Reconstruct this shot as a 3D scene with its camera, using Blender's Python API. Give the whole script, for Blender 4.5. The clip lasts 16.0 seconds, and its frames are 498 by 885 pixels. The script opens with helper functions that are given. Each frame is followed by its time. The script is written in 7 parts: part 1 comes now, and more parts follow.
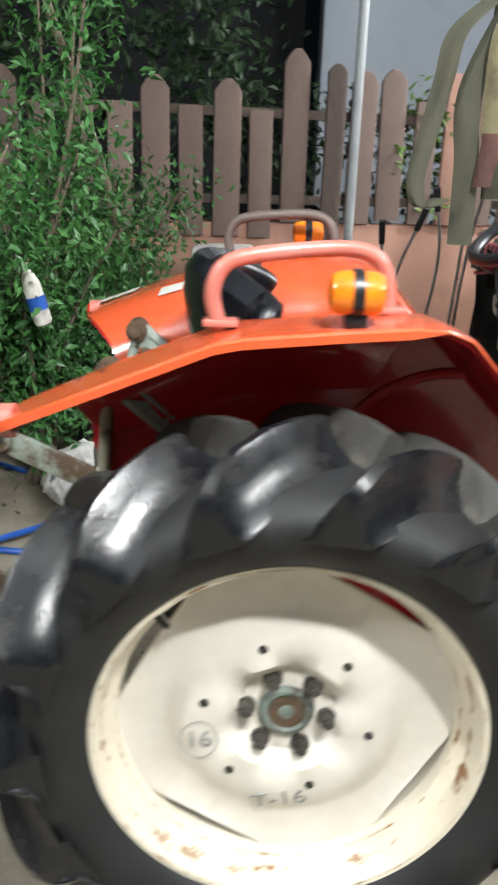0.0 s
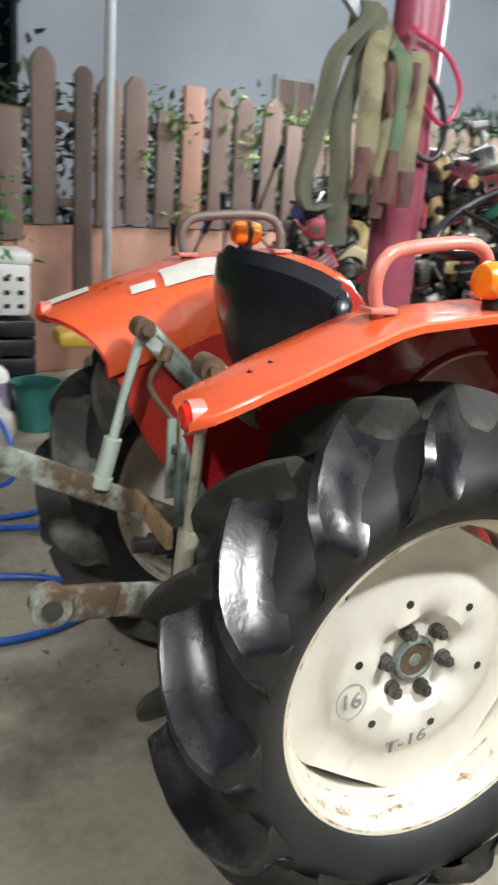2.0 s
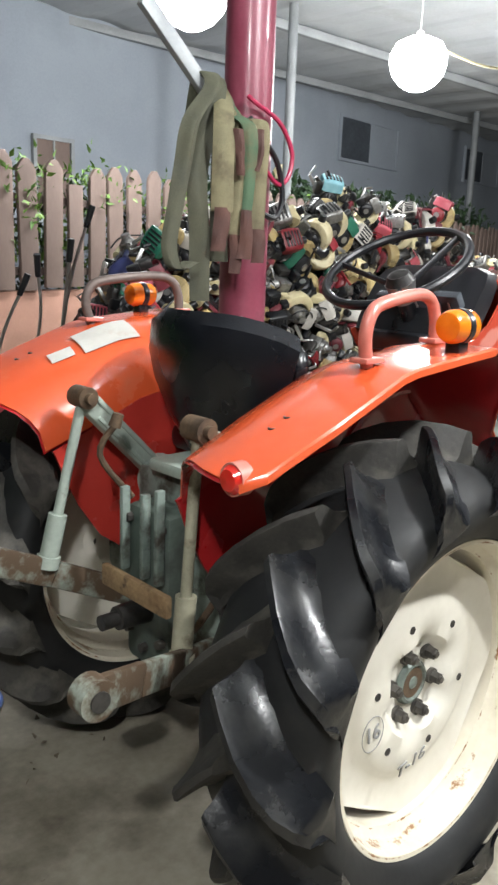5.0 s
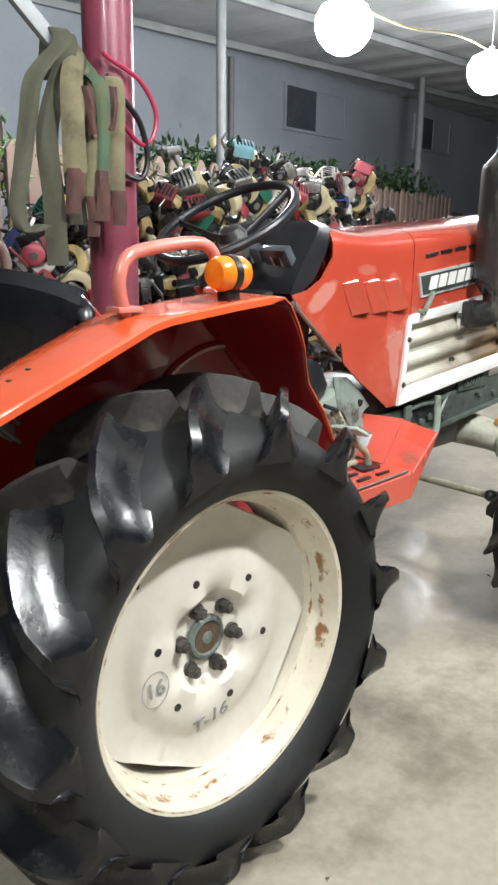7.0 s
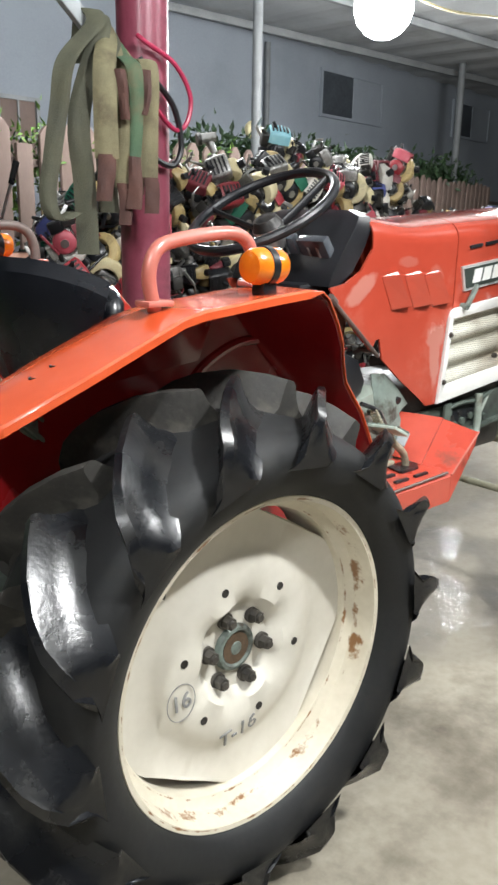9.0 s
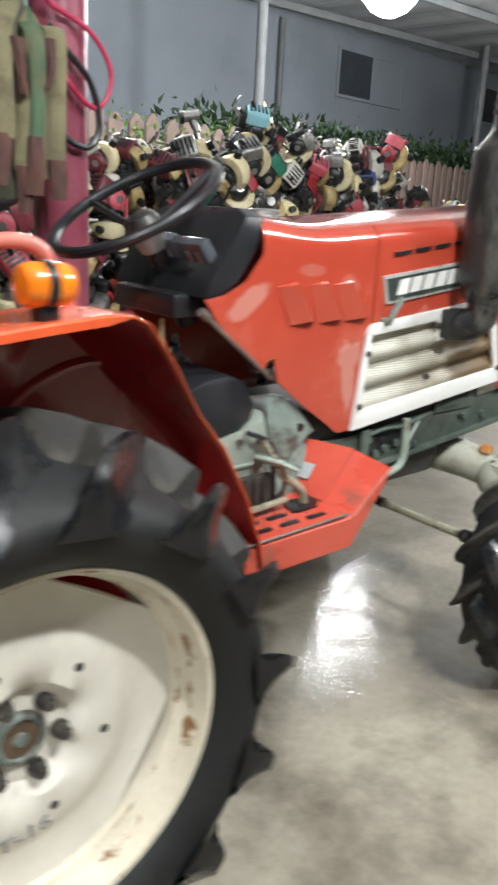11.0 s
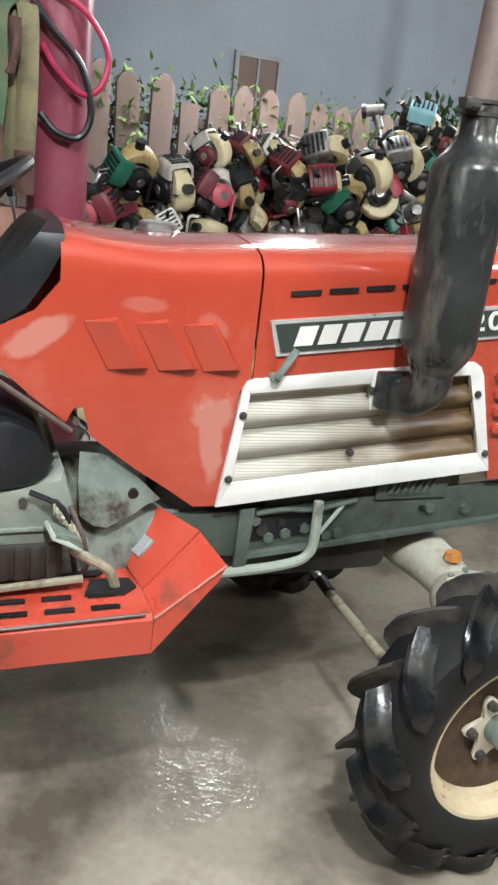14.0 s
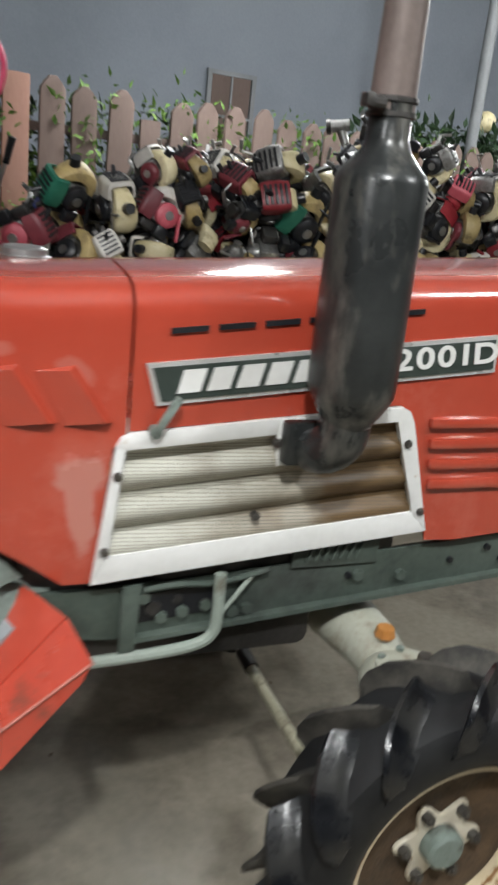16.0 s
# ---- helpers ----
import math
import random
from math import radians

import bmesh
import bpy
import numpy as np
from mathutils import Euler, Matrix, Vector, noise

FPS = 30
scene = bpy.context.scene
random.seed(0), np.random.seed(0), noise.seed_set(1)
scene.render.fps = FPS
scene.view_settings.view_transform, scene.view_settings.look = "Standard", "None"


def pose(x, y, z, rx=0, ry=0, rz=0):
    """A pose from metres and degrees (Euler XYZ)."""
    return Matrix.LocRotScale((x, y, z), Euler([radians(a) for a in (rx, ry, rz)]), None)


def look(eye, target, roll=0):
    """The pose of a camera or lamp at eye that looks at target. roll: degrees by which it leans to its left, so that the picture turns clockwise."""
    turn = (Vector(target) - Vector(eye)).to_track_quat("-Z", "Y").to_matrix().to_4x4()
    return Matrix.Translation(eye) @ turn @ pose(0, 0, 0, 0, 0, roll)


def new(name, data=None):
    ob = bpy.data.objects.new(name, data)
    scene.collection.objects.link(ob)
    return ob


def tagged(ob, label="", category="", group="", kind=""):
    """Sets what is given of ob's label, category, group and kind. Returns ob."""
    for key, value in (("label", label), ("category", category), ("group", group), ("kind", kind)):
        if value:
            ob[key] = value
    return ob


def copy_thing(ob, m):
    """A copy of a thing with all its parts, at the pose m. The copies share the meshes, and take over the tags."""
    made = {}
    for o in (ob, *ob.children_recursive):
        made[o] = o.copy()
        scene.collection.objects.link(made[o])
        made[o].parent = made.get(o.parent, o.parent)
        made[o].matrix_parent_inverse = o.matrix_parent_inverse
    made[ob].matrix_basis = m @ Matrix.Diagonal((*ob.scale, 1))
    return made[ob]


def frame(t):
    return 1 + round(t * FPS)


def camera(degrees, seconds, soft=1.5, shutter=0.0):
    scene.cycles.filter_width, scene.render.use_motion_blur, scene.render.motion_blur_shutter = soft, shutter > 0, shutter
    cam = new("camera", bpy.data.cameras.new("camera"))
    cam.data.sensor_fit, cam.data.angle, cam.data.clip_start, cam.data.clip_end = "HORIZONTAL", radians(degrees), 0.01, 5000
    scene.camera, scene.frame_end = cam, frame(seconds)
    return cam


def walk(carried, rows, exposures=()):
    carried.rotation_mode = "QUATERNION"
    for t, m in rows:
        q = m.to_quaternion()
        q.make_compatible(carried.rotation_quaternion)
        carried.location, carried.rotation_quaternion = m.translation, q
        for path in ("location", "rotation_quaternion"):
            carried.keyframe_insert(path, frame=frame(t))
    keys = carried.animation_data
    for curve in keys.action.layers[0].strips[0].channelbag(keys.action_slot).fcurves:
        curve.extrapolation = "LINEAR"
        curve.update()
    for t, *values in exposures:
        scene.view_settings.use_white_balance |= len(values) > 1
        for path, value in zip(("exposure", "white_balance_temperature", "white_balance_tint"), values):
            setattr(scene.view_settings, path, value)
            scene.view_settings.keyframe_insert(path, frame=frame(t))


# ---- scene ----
cam = camera(34.6, 16.0, soft=2.5, shutter=0.8)
PATH = [
    (0, (-0.085, -1.598, 1.377), (-0.067, 0.29, 0.718), 2.0),
    (0.5, (-0.347, -1.65, 1.36), (-0.143, 0.227, 0.7), 1.9),
    (1, (-0.561, -1.558, 1.341), (-0.152, 0.293, 0.702), 2.9),
    (1.5, (-0.755, -1.553, 1.338), (-0.156, 0.253, 0.721), 3.1),
    (2, (-0.869, -1.511, 1.326), (-0.037, 0.205, 0.722), 4.2),
    (2.5, (-0.969, -1.373, 1.307), (0.021, 0.268, 0.735), 3.1),
    (3, (-1.134, -1.301, 1.302), (-0.003, 0.257, 0.762), 1.8),
    (5.5, (-1.228, -1.297, 1.326), (0.131, 0.1, 0.878), 1.3),
    (6, (-1.098, -1.392, 1.299), (0.29, -0.025, 0.844), 0.0),
    (6.5, (-0.991, -1.487, 1.291), (0.398, -0.134, 0.8), 0.1),
    (7, (-0.946, -1.541, 1.283), (0.423, -0.175, 0.774), 0.7),
    (7.5, (-0.928, -1.554, 1.278), (0.433, -0.182, 0.765), 0.6),
    (8, (-0.918, -1.54, 1.28), (0.433, -0.16, 0.762), 0.4),
    (10.5, (-0.631, -1.41, 1.316), (0.631, 0.031, 0.739), 2.7),
    (11, (-0.444, -1.489, 1.338), (0.823, -0.056, 0.753), 3.1),
    (11.5, (-0.26, -1.612, 1.36), (0.944, -0.13, 0.765), 3.8),
    (12, (0.002, -1.602, 1.37), (1.005, 0.016, 0.756), 2.0),
    (12.5, (0.188, -1.564, 1.436), (1.169, 0.067, 0.822), 3.5),
    (13, (0.401, -1.571, 1.439), (1.259, 0.125, 0.816), 3.9),
    (13.5, (0.528, -1.591, 1.44), (1.248, 0.157, 0.787), 6.5),
    (14, (0.555, -1.596, 1.447), (1.265, 0.156, 0.795), 6.7),
    (14.5, (0.563, -1.609, 1.47), (1.27, 0.161, 0.864), 6.6),
    (15, (0.607, -1.634, 1.476), (1.318, 0.149, 0.913), 6.1),
    (15.5, (0.668, -1.582, 1.452), (1.377, 0.2, 0.884), 5.6),
    (16, (0.836, -1.401, 1.455), (1.56, 0.362, 0.848), 6.2),
]
EXPOSURE = [(0.0, 0.22), (2.0, 0.17), (3.0, 0.12), (5.5, 0.12), (7.5, 0.0), (10.5, -0.10), (11.5, -0.32), (12.5, -0.60), (13.0, -0.38), (13.5, -0.14), (14.0, -0.20), (15.0, -0.50), (16.0, -0.68)]
walk(cam, [(t, look(eye, target, roll)) for t, eye, target, roll in PATH], EXPOSURE)

# ---- world, light, exposure ----
CY = 0.035                      # the tractor's middle plane
world = bpy.data.worlds.new("night")
scene.world = world
world.use_nodes = True
world.node_tree.nodes["Background"].inputs[0].default_value = (0.30, 0.40, 0.55, 1)
world.node_tree.nodes["Background"].inputs[1].default_value = 0.005
scene.view_settings.exposure = 0.0


def bulb_light(x, y, z, watts):
    lamp = bpy.data.lights.new("bulb_light", "POINT")
    lamp.energy, lamp.shadow_soft_size, lamp.color = watts, 0.07, (0.97, 0.985, 0.985)
    ob = new("bulb_light", lamp)
    ob.location = (x, y, z)


# three in view, the fourth inferred from shadows, two more added unseen as fill
BULBS = [(2.78, 3.75, 3.2), (5.55, 3.74, 3.2), (8.47, 3.83, 3.2), (0.57, -1.95, 3.4), (-2.3, -2.0, 3.4), (3.45, -1.9, 3.4)]
for (bx, by, bz), watts in zip(BULBS, (130, 190, 270, 335, 180, 190)):
    bulb_light(bx, by, bz - 0.33, watts)


# ---- materials ----
def surf(name, c1, c2, rough=(0.4, 0.6), metal=0.0, scale=6.0, fine=80.0, bump=0.15, stain=None, stain_at=(0.55, 0.7),
         stain_scale=3.0, stain_stretch=None, coat=0.0, vary=0.0, stretch=(1, 1, 1), stain_rough=0.8, random_hue=False):
    m = bpy.data.materials.new(name)
    m.use_nodes = True
    nt = m.node_tree
    nodes, links = nt.nodes, nt.links
    bsdf = nodes["Principled BSDF"]
    tc = nodes.new("ShaderNodeTexCoord")
    mp = nodes.new("ShaderNodeMapping")
    mp.inputs["Scale"].default_value = stretch
    links.new(tc.outputs["Object"], mp.inputs["Vector"])
    big = nodes.new("ShaderNodeTexNoise")
    big.inputs["Scale"].default_value, big.inputs["Detail"].default_value = scale, 5
    small = nodes.new("ShaderNodeTexNoise")
    small.inputs["Scale"].default_value, small.inputs["Detail"].default_value = fine, 4
    links.new(mp.outputs[0], big.inputs["Vector"])
    links.new(mp.outputs[0], small.inputs["Vector"])
    add = nodes.new("ShaderNodeMath")
    add.operation = "MULTIPLY_ADD"
    links.new(small.outputs[0], add.inputs[0])
    add.inputs[1].default_value = 0.4
    links.new(big.outputs[0], add.inputs[2])
    ramp = nodes.new("ShaderNodeMapRange")
    ramp.inputs[1].default_value, ramp.inputs[2].default_value = 0.5, 0.9
    links.new(add.outputs[0], ramp.inputs[0])
    mix = nodes.new("ShaderNodeMix")
    mix.data_type = "RGBA"
    mix.inputs[6].default_value, mix.inputs[7].default_value = (*c1, 1), (*c2, 1)
    links.new(ramp.outputs[0], mix.inputs[0])
    colour = mix.outputs[2]
    rr = nodes.new("ShaderNodeMapRange")
    rr.inputs[1].default_value, rr.inputs[2].default_value = 0.3, 0.7
    rr.inputs[3].default_value, rr.inputs[4].default_value = rough
    links.new(big.outputs[0], rr.inputs[0])
    roughness = rr.outputs[0]
    if stain:
        sn = nodes.new("ShaderNodeTexNoise")
        sn.inputs["Scale"].default_value, sn.inputs["Detail"].default_value, sn.inputs["Roughness"].default_value = stain_scale, 8, 0.65
        if stain_stretch:
            st = nodes.new("ShaderNodeMapping")
            st.inputs["Scale"].default_value = stain_stretch
            links.new(tc.outputs["Object"], st.inputs["Vector"])
            links.new(st.outputs[0], sn.inputs["Vector"])
        else:
            links.new(tc.outputs["Object"], sn.inputs["Vector"])
        sr = nodes.new("ShaderNodeMapRange")
        sr.inputs[1].default_value, sr.inputs[2].default_value = stain_at
        links.new(sn.outputs[0], sr.inputs[0])
        m2 = nodes.new("ShaderNodeMix")
        m2.data_type = "RGBA"
        m2.inputs[7].default_value = (*stain, 1)
        links.new(colour, m2.inputs[6])
        links.new(sr.outputs[0], m2.inputs[0])
        colour = m2.outputs[2]
        m3 = nodes.new("ShaderNodeMix")
        links.new(sr.outputs[0], m3.inputs[0])
        links.new(roughness, m3.inputs[2])
        m3.inputs[3].default_value = stain_rough
        roughness = m3.outputs[0]
    if vary:
        info = nodes.new("ShaderNodeObjectInfo")
        vr = nodes.new("ShaderNodeMapRange")
        vr.inputs[3].default_value, vr.inputs[4].default_value = 1 - vary, 1 + vary
        links.new(info.outputs["Random"], vr.inputs[0])
        hsv = nodes.new("ShaderNodeHueSaturation")
        links.new(vr.outputs[0], hsv.inputs["Value"])
        links.new(colour, hsv.inputs["Color"])
        colour = hsv.outputs[0]
    links.new(colour, bsdf.inputs["Base Color"])
    links.new(roughness, bsdf.inputs["Roughness"])
    bsdf.inputs["Metallic"].default_value = metal
    bsdf.inputs["Coat Weight"].default_value = coat
    bsdf.inputs["Coat Roughness"].default_value = 0.08
    if bump:
        bp = nodes.new("ShaderNodeBump")
        bp.inputs["Strength"].default_value, bp.inputs["Distance"].default_value = bump, 0.01
        links.new(add.outputs[0], bp.inputs["Height"])
        links.new(bp.outputs[0], bsdf.inputs["Normal"])
        if coat:
            links.new(bp.outputs[0], bsdf.inputs["Coat Normal"])
    return m


ORANGE = surf("orange_paint", (0.60, 0.082, 0.024), (0.66, 0.103, 0.034), (0.16, 0.32), scale=2.5, fine=30, bump=0.012, coat=0.6,
              stain=(0.55, 0.16, 0.09), stain_at=(0.60, 0.85), stain_scale=4, stain_rough=0.45)
# the pale stain is worn paint and also sheen put into the colour
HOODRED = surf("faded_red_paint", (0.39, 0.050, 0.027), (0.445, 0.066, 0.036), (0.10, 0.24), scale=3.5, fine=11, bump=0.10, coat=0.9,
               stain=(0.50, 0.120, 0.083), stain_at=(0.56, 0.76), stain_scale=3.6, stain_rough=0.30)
# same paint as the orange mudguard, its shade put into a deeper red
SHADERED = surf("shaded_orange_paint", (0.36, 0.012, 0.016), (0.44, 0.019, 0.021), (0.14, 0.30), scale=2.5, fine=30, bump=0.012, coat=0.6,
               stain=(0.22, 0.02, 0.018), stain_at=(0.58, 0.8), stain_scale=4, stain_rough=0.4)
PALERED = surf("worn_pink_paint", (0.47, 0.14, 0.105), (0.52, 0.18, 0.14), (0.25, 0.45), scale=14, fine=60, bump=0.05, coat=0.3)
# ORANGE toned down to a mid red, shade put into the colour
INRED = surf("inner_shade_red_paint", (0.40, 0.030, 0.023), (0.47, 0.042, 0.030), (0.16, 0.32), scale=2.5, fine=30, bump=0.02, coat=0.6,
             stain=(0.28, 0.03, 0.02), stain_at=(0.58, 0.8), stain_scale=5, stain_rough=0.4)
CREAM = surf("cream_wheel_paint", (0.60, 0.57, 0.49), (0.70, 0.67, 0.59), (0.28, 0.45), scale=3, fine=40, bump=0.02, coat=0.25,
             stain=(0.42, 0.33, 0.18), stain_at=(0.66, 0.85), stain_scale=5)
RUSTCREAM = surf("rusty_cream_rim", (0.58, 0.53, 0.41), (0.70, 0.65, 0.53), (0.30, 0.5), scale=5, fine=60, bump=0.04, coat=0.2,
                 stain=(0.24, 0.10, 0.03), stain_at=(0.69, 0.75), stain_scale=13)
RUST = surf("brown_rust", (0.045, 0.029, 0.018), (0.13, 0.082, 0.045), (0.6, 0.9), scale=14, fine=120, bump=0.3)
RUSTTAN = surf("flaking_tan_rust", (0.16, 0.095, 0.045), (0.34, 0.23, 0.12), (0.6, 0.85), scale=16, fine=110, bump=0.25,
               stain=(0.05, 0.03, 0.02), stain_at=(0.52, 0.66), stain_scale=18)
RUBBER = surf("tyre_rubber", (0.005, 0.0055, 0.006), (0.011, 0.0115, 0.012), (0.55, 0.72), scale=10, fine=90, bump=0.05,
              stain=(0.026, 0.024, 0.020), stain_at=(0.56, 0.85), stain_scale=9)
LUG = surf("worn_tyre_lug", (0.004, 0.0045, 0.006), (0.009, 0.010, 0.012), (0.19, 0.33), scale=8, fine=110, bump=0.13,
           stain=(0.040, 0.039, 0.035), stain_at=(0.50, 0.78), stain_scale=7, stain_rough=0.36)
LUGDUSTY = surf("dust_caked_tyre_lug", (0.022, 0.021, 0.019), (0.045, 0.042, 0.036), (0.6, 0.85), scale=14, fine=120, bump=0.15,
                stain=(0.10, 0.092, 0.076), stain_at=(0.50, 0.72), stain_scale=11)
BLACK = surf("black_plastic", (0.007, 0.008, 0.010), (0.014, 0.015, 0.018), (0.25, 0.45), scale=8, fine=120, bump=0.04)
VINYL = surf("black_vinyl", (0.003, 0.004, 0.006), (0.006, 0.007, 0.010), (0.22, 0.34), scale=10, fine=220, bump=0.08)
GREENGREY = surf("grey_green_cast_iron", (0.13, 0.165, 0.145), (0.21, 0.255, 0.225), (0.35, 0.6), scale=9, fine=90, bump=0.12,
                 stain=(0.045, 0.036, 0.026), stain_at=(0.47, 0.62), stain_scale=11)
AXLEPALE = surf("pale_worn_axle_paint", (0.33, 0.335, 0.27), (0.44, 0.44, 0.365), (0.4, 0.6), scale=6, fine=90, bump=0.10,
                stain=(0.16, 0.115, 0.06), stain_at=(0.52, 0.74), stain_scale=10)
CASTPALE = surf("pale_cast_green", (0.24, 0.285, 0.245), (0.33, 0.375, 0.325), (0.4, 0.6), scale=6, fine=90, bump=0.10,
                stain=(0.11, 0.09, 0.06), stain_at=(0.58, 0.72), stain_scale=9)
PADGREEN = surf("pale_green_pad", (0.36, 0.45, 0.39), (0.46, 0.55, 0.48), (0.4, 0.6), scale=20, fine=90, bump=0.08)
TIEROD = surf("dirty_olive_paint", (0.26, 0.25, 0.18), (0.38, 0.36, 0.26), (0.35, 0.55), scale=9, fine=90, bump=0.06,
              stain=(0.10, 0.08, 0.05), stain_at=(0.52, 0.68), stain_scale=14)
BOARDRED = surf("scuffed_red_board", (0.50, 0.062, 0.036), (0.58, 0.085, 0.05), (0.2, 0.4), scale=4, fine=40, bump=0.03, coat=0.6,
                stain=(0.15, 0.06, 0.04), stain_at=(0.56, 0.70), stain_scale=10, stain_rough=0.6)
DARKGREEN = surf("dark_green_frame", (0.055, 0.075, 0.062), (0.10, 0.125, 0.105), (0.4, 0.6), scale=7, fine=80, bump=0.06,
                 stain=(0.03, 0.03, 0.028), stain_at=(0.5, 0.75), stain_scale=6)
RUSTGREEN = surf("rust_worn_green_steel", (0.17, 0.205, 0.175), (0.28, 0.315, 0.265), (0.4, 0.6), scale=7, fine=80, bump=0.1,
                 stain=(0.075, 0.047, 0.026), stain_at=(0.38, 0.52), stain_scale=12)
SUMPBLACK = surf("underbody_black", (0.006, 0.006, 0.006), (0.014, 0.013, 0.012), (0.35, 0.6), scale=9, fine=90, bump=0.15)
STEEL = surf("dull_steel", (0.35, 0.35, 0.34), (0.5, 0.5, 0.49), (0.25, 0.45), metal=0.9, scale=9, fine=100, bump=0.05)
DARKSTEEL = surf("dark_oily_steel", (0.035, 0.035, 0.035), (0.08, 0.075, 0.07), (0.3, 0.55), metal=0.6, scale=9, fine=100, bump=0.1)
NUTMAT = surf("brown_nut_steel", (0.07, 0.065, 0.06), (0.13, 0.12, 0.105), (0.35, 0.6), metal=0.6, scale=30, fine=200, bump=0.1)
SOOT = surf("sooty_exhaust_black", (0.018, 0.020, 0.020), (0.035, 0.038, 0.037), (0.22, 0.42), metal=0.2, scale=5, fine=60, bump=0.08,
            stain=(0.115, 0.11, 0.095), stain_at=(0.52, 0.64), stain_scale=8, stain_stretch=(1, 1, 0.36), stain_rough=0.45)
EXRUST = surf("brown_exhaust_pipe", (0.11, 0.085, 0.075), (0.18, 0.14, 0.125), (0.45, 0.65), metal=0.3, scale=8, fine=90, bump=0.08)
WHITE = surf("white_panel_paint", (0.66, 0.66, 0.63), (0.78, 0.78, 0.76), (0.3, 0.45), scale=5, fine=60, bump=0.03, coat=0.2,
             stain=(0.38, 0.24, 0.11), stain_at=(0.68, 0.76), stain_scale=14)
AMBER = surf("amber_lens", (0.72, 0.165, 0.008), (0.80, 0.21, 0.01), (0.12, 0.25), scale=20, fine=120, bump=0.05, coat=0.5)
REDLENS = surf("red_lens", (0.55, 0.02, 0.012), (0.65, 0.03, 0.02), (0.12, 0.25), scale=20, fine=120, bump=0.04, coat=0.5)
BADGE = surf("badge_black_green", (0.030, 0.042, 0.036), (0.045, 0.058, 0.05), (0.3, 0.45), scale=8, fine=80, bump=0.02)
CHROME = surf("silver_trim", (0.62, 0.62, 0.60), (0.75, 0.75, 0.73), (0.22, 0.4), metal=0.5, scale=9, fine=90, bump=0.03)
INK = surf("marker_ink", (0.19, 0.19, 0.19), (0.30, 0.30, 0.29), (0.5, 0.7), scale=30, fine=100, bump=0)
PAPER = surf("faded_sticker", (0.46, 0.45, 0.41), (0.56, 0.55, 0.51), (0.35, 0.5), scale=14, fine=90, bump=0.02,
             stain=(0.45, 0.36, 0.30), stain_at=(0.58, 0.75), stain_scale=18)
for dull in (RUBBER, LUG, LUGDUSTY):
    dull.node_tree.nodes["Principled BSDF"].inputs["Specular IOR Level"].default_value = 0.45
PURPLE = surf("maroon_post_paint", (0.20, 0.040, 0.066), (0.26, 0.060, 0.092), (0.28, 0.48), scale=5, fine=60, bump=0.03, coat=0.15,
              stain=(0.10, 0.025, 0.035), stain_at=(0.55, 0.8), stain_scale=5)
WEBOLIVE = surf("olive_webbing", (0.145, 0.132, 0.072), (0.22, 0.20, 0.115), (0.75, 0.95), scale=9, fine=240, bump=0.35,
                stain=(0.075, 0.06, 0.035), stain_at=(0.48, 0.72), stain_scale=7)
WEBGREEN = surf("green_webbing", (0.045, 0.095, 0.05), (0.085, 0.14, 0.08), (0.75, 0.95), scale=9, fine=240, bump=0.35,
                stain=(0.12, 0.11, 0.06), stain_at=(0.5, 0.72), stain_scale=7)
WEBDARK = surf("dark_olive_webbing", (0.048, 0.050, 0.033), (0.085, 0.086, 0.056), (0.75, 0.95), scale=9, fine=240, bump=0.35)
WEBRED = surf("red_worn_webbing", (0.062, 0.030, 0.025), (0.105, 0.050, 0.038), (0.75, 0.95), scale=9, fine=240, bump=0.35)
PICKET = surf("brown_pink_cement_board", (0.140, 0.098, 0.082), (0.190, 0.136, 0.114), (0.7, 0.9), scale=5, fine=60, bump=0.15, vary=0.16,
              stain=(0.12, 0.085, 0.065), stain_at=(0.56, 0.80), stain_scale=4, stretch=(1, 1, 0.25))
PICKETLIGHT = surf("salmon_cement_board", (0.34, 0.18, 0.13), (0.41, 0.23, 0.175), (0.7, 0.9), scale=5, fine=60, bump=0.12,
                   stain=(0.25, 0.14, 0.11), stain_at=(0.58, 0.80), stain_scale=5, stretch=(1, 1, 0.3))
PICKETDARK = surf("dark_brown_board", (0.07, 0.05, 0.042), (0.11, 0.08, 0.066), (0.7, 0.9), scale=5, fine=60, bump=0.15, stretch=(1, 1, 0.2))
SALMON = surf("salmon_plaster", (0.40, 0.215, 0.155), (0.48, 0.27, 0.20), (0.75, 0.92), scale=2, fine=50, bump=0.12,
              stain=(0.25, 0.15, 0.11), stain_at=(0.55, 0.80), stain_scale=2.2)
WALLBLUE = surf("pale_blue_plaster", (0.225, 0.25, 0.285), (0.28, 0.31, 0.345), (0.75, 0.92), scale=0.8, fine=40, bump=0.05,
                stain=(0.20, 0.225, 0.25), stain_at=(0.55, 0.85), stain_scale=0.9)
ROOFMAT = surf("grey_roof_sheet", (0.36, 0.375, 0.385), (0.46, 0.475, 0.485), (0.45, 0.6), scale=1.5, fine=30, bump=0.03,
               stain=(0.30, 0.30, 0.29), stain_at=(0.55, 0.8), stain_scale=1.3)
POLE = surf("galvanised_pole", (0.27, 0.29, 0.30), (0.36, 0.385, 0.395), (0.35, 0.5), metal=0.1, scale=5, fine=60, bump=0.03,
            stain=(0.24, 0.25, 0.245), stain_at=(0.55, 0.8), stain_scale=6)
# darker copy of POLE, made to offset strong lamp light on far poles
POLEGREY = surf("dark_pole_grey", (0.12, 0.128, 0.132), (0.17, 0.18, 0.185), (0.5, 0.65), scale=5, fine=60, bump=0.03)
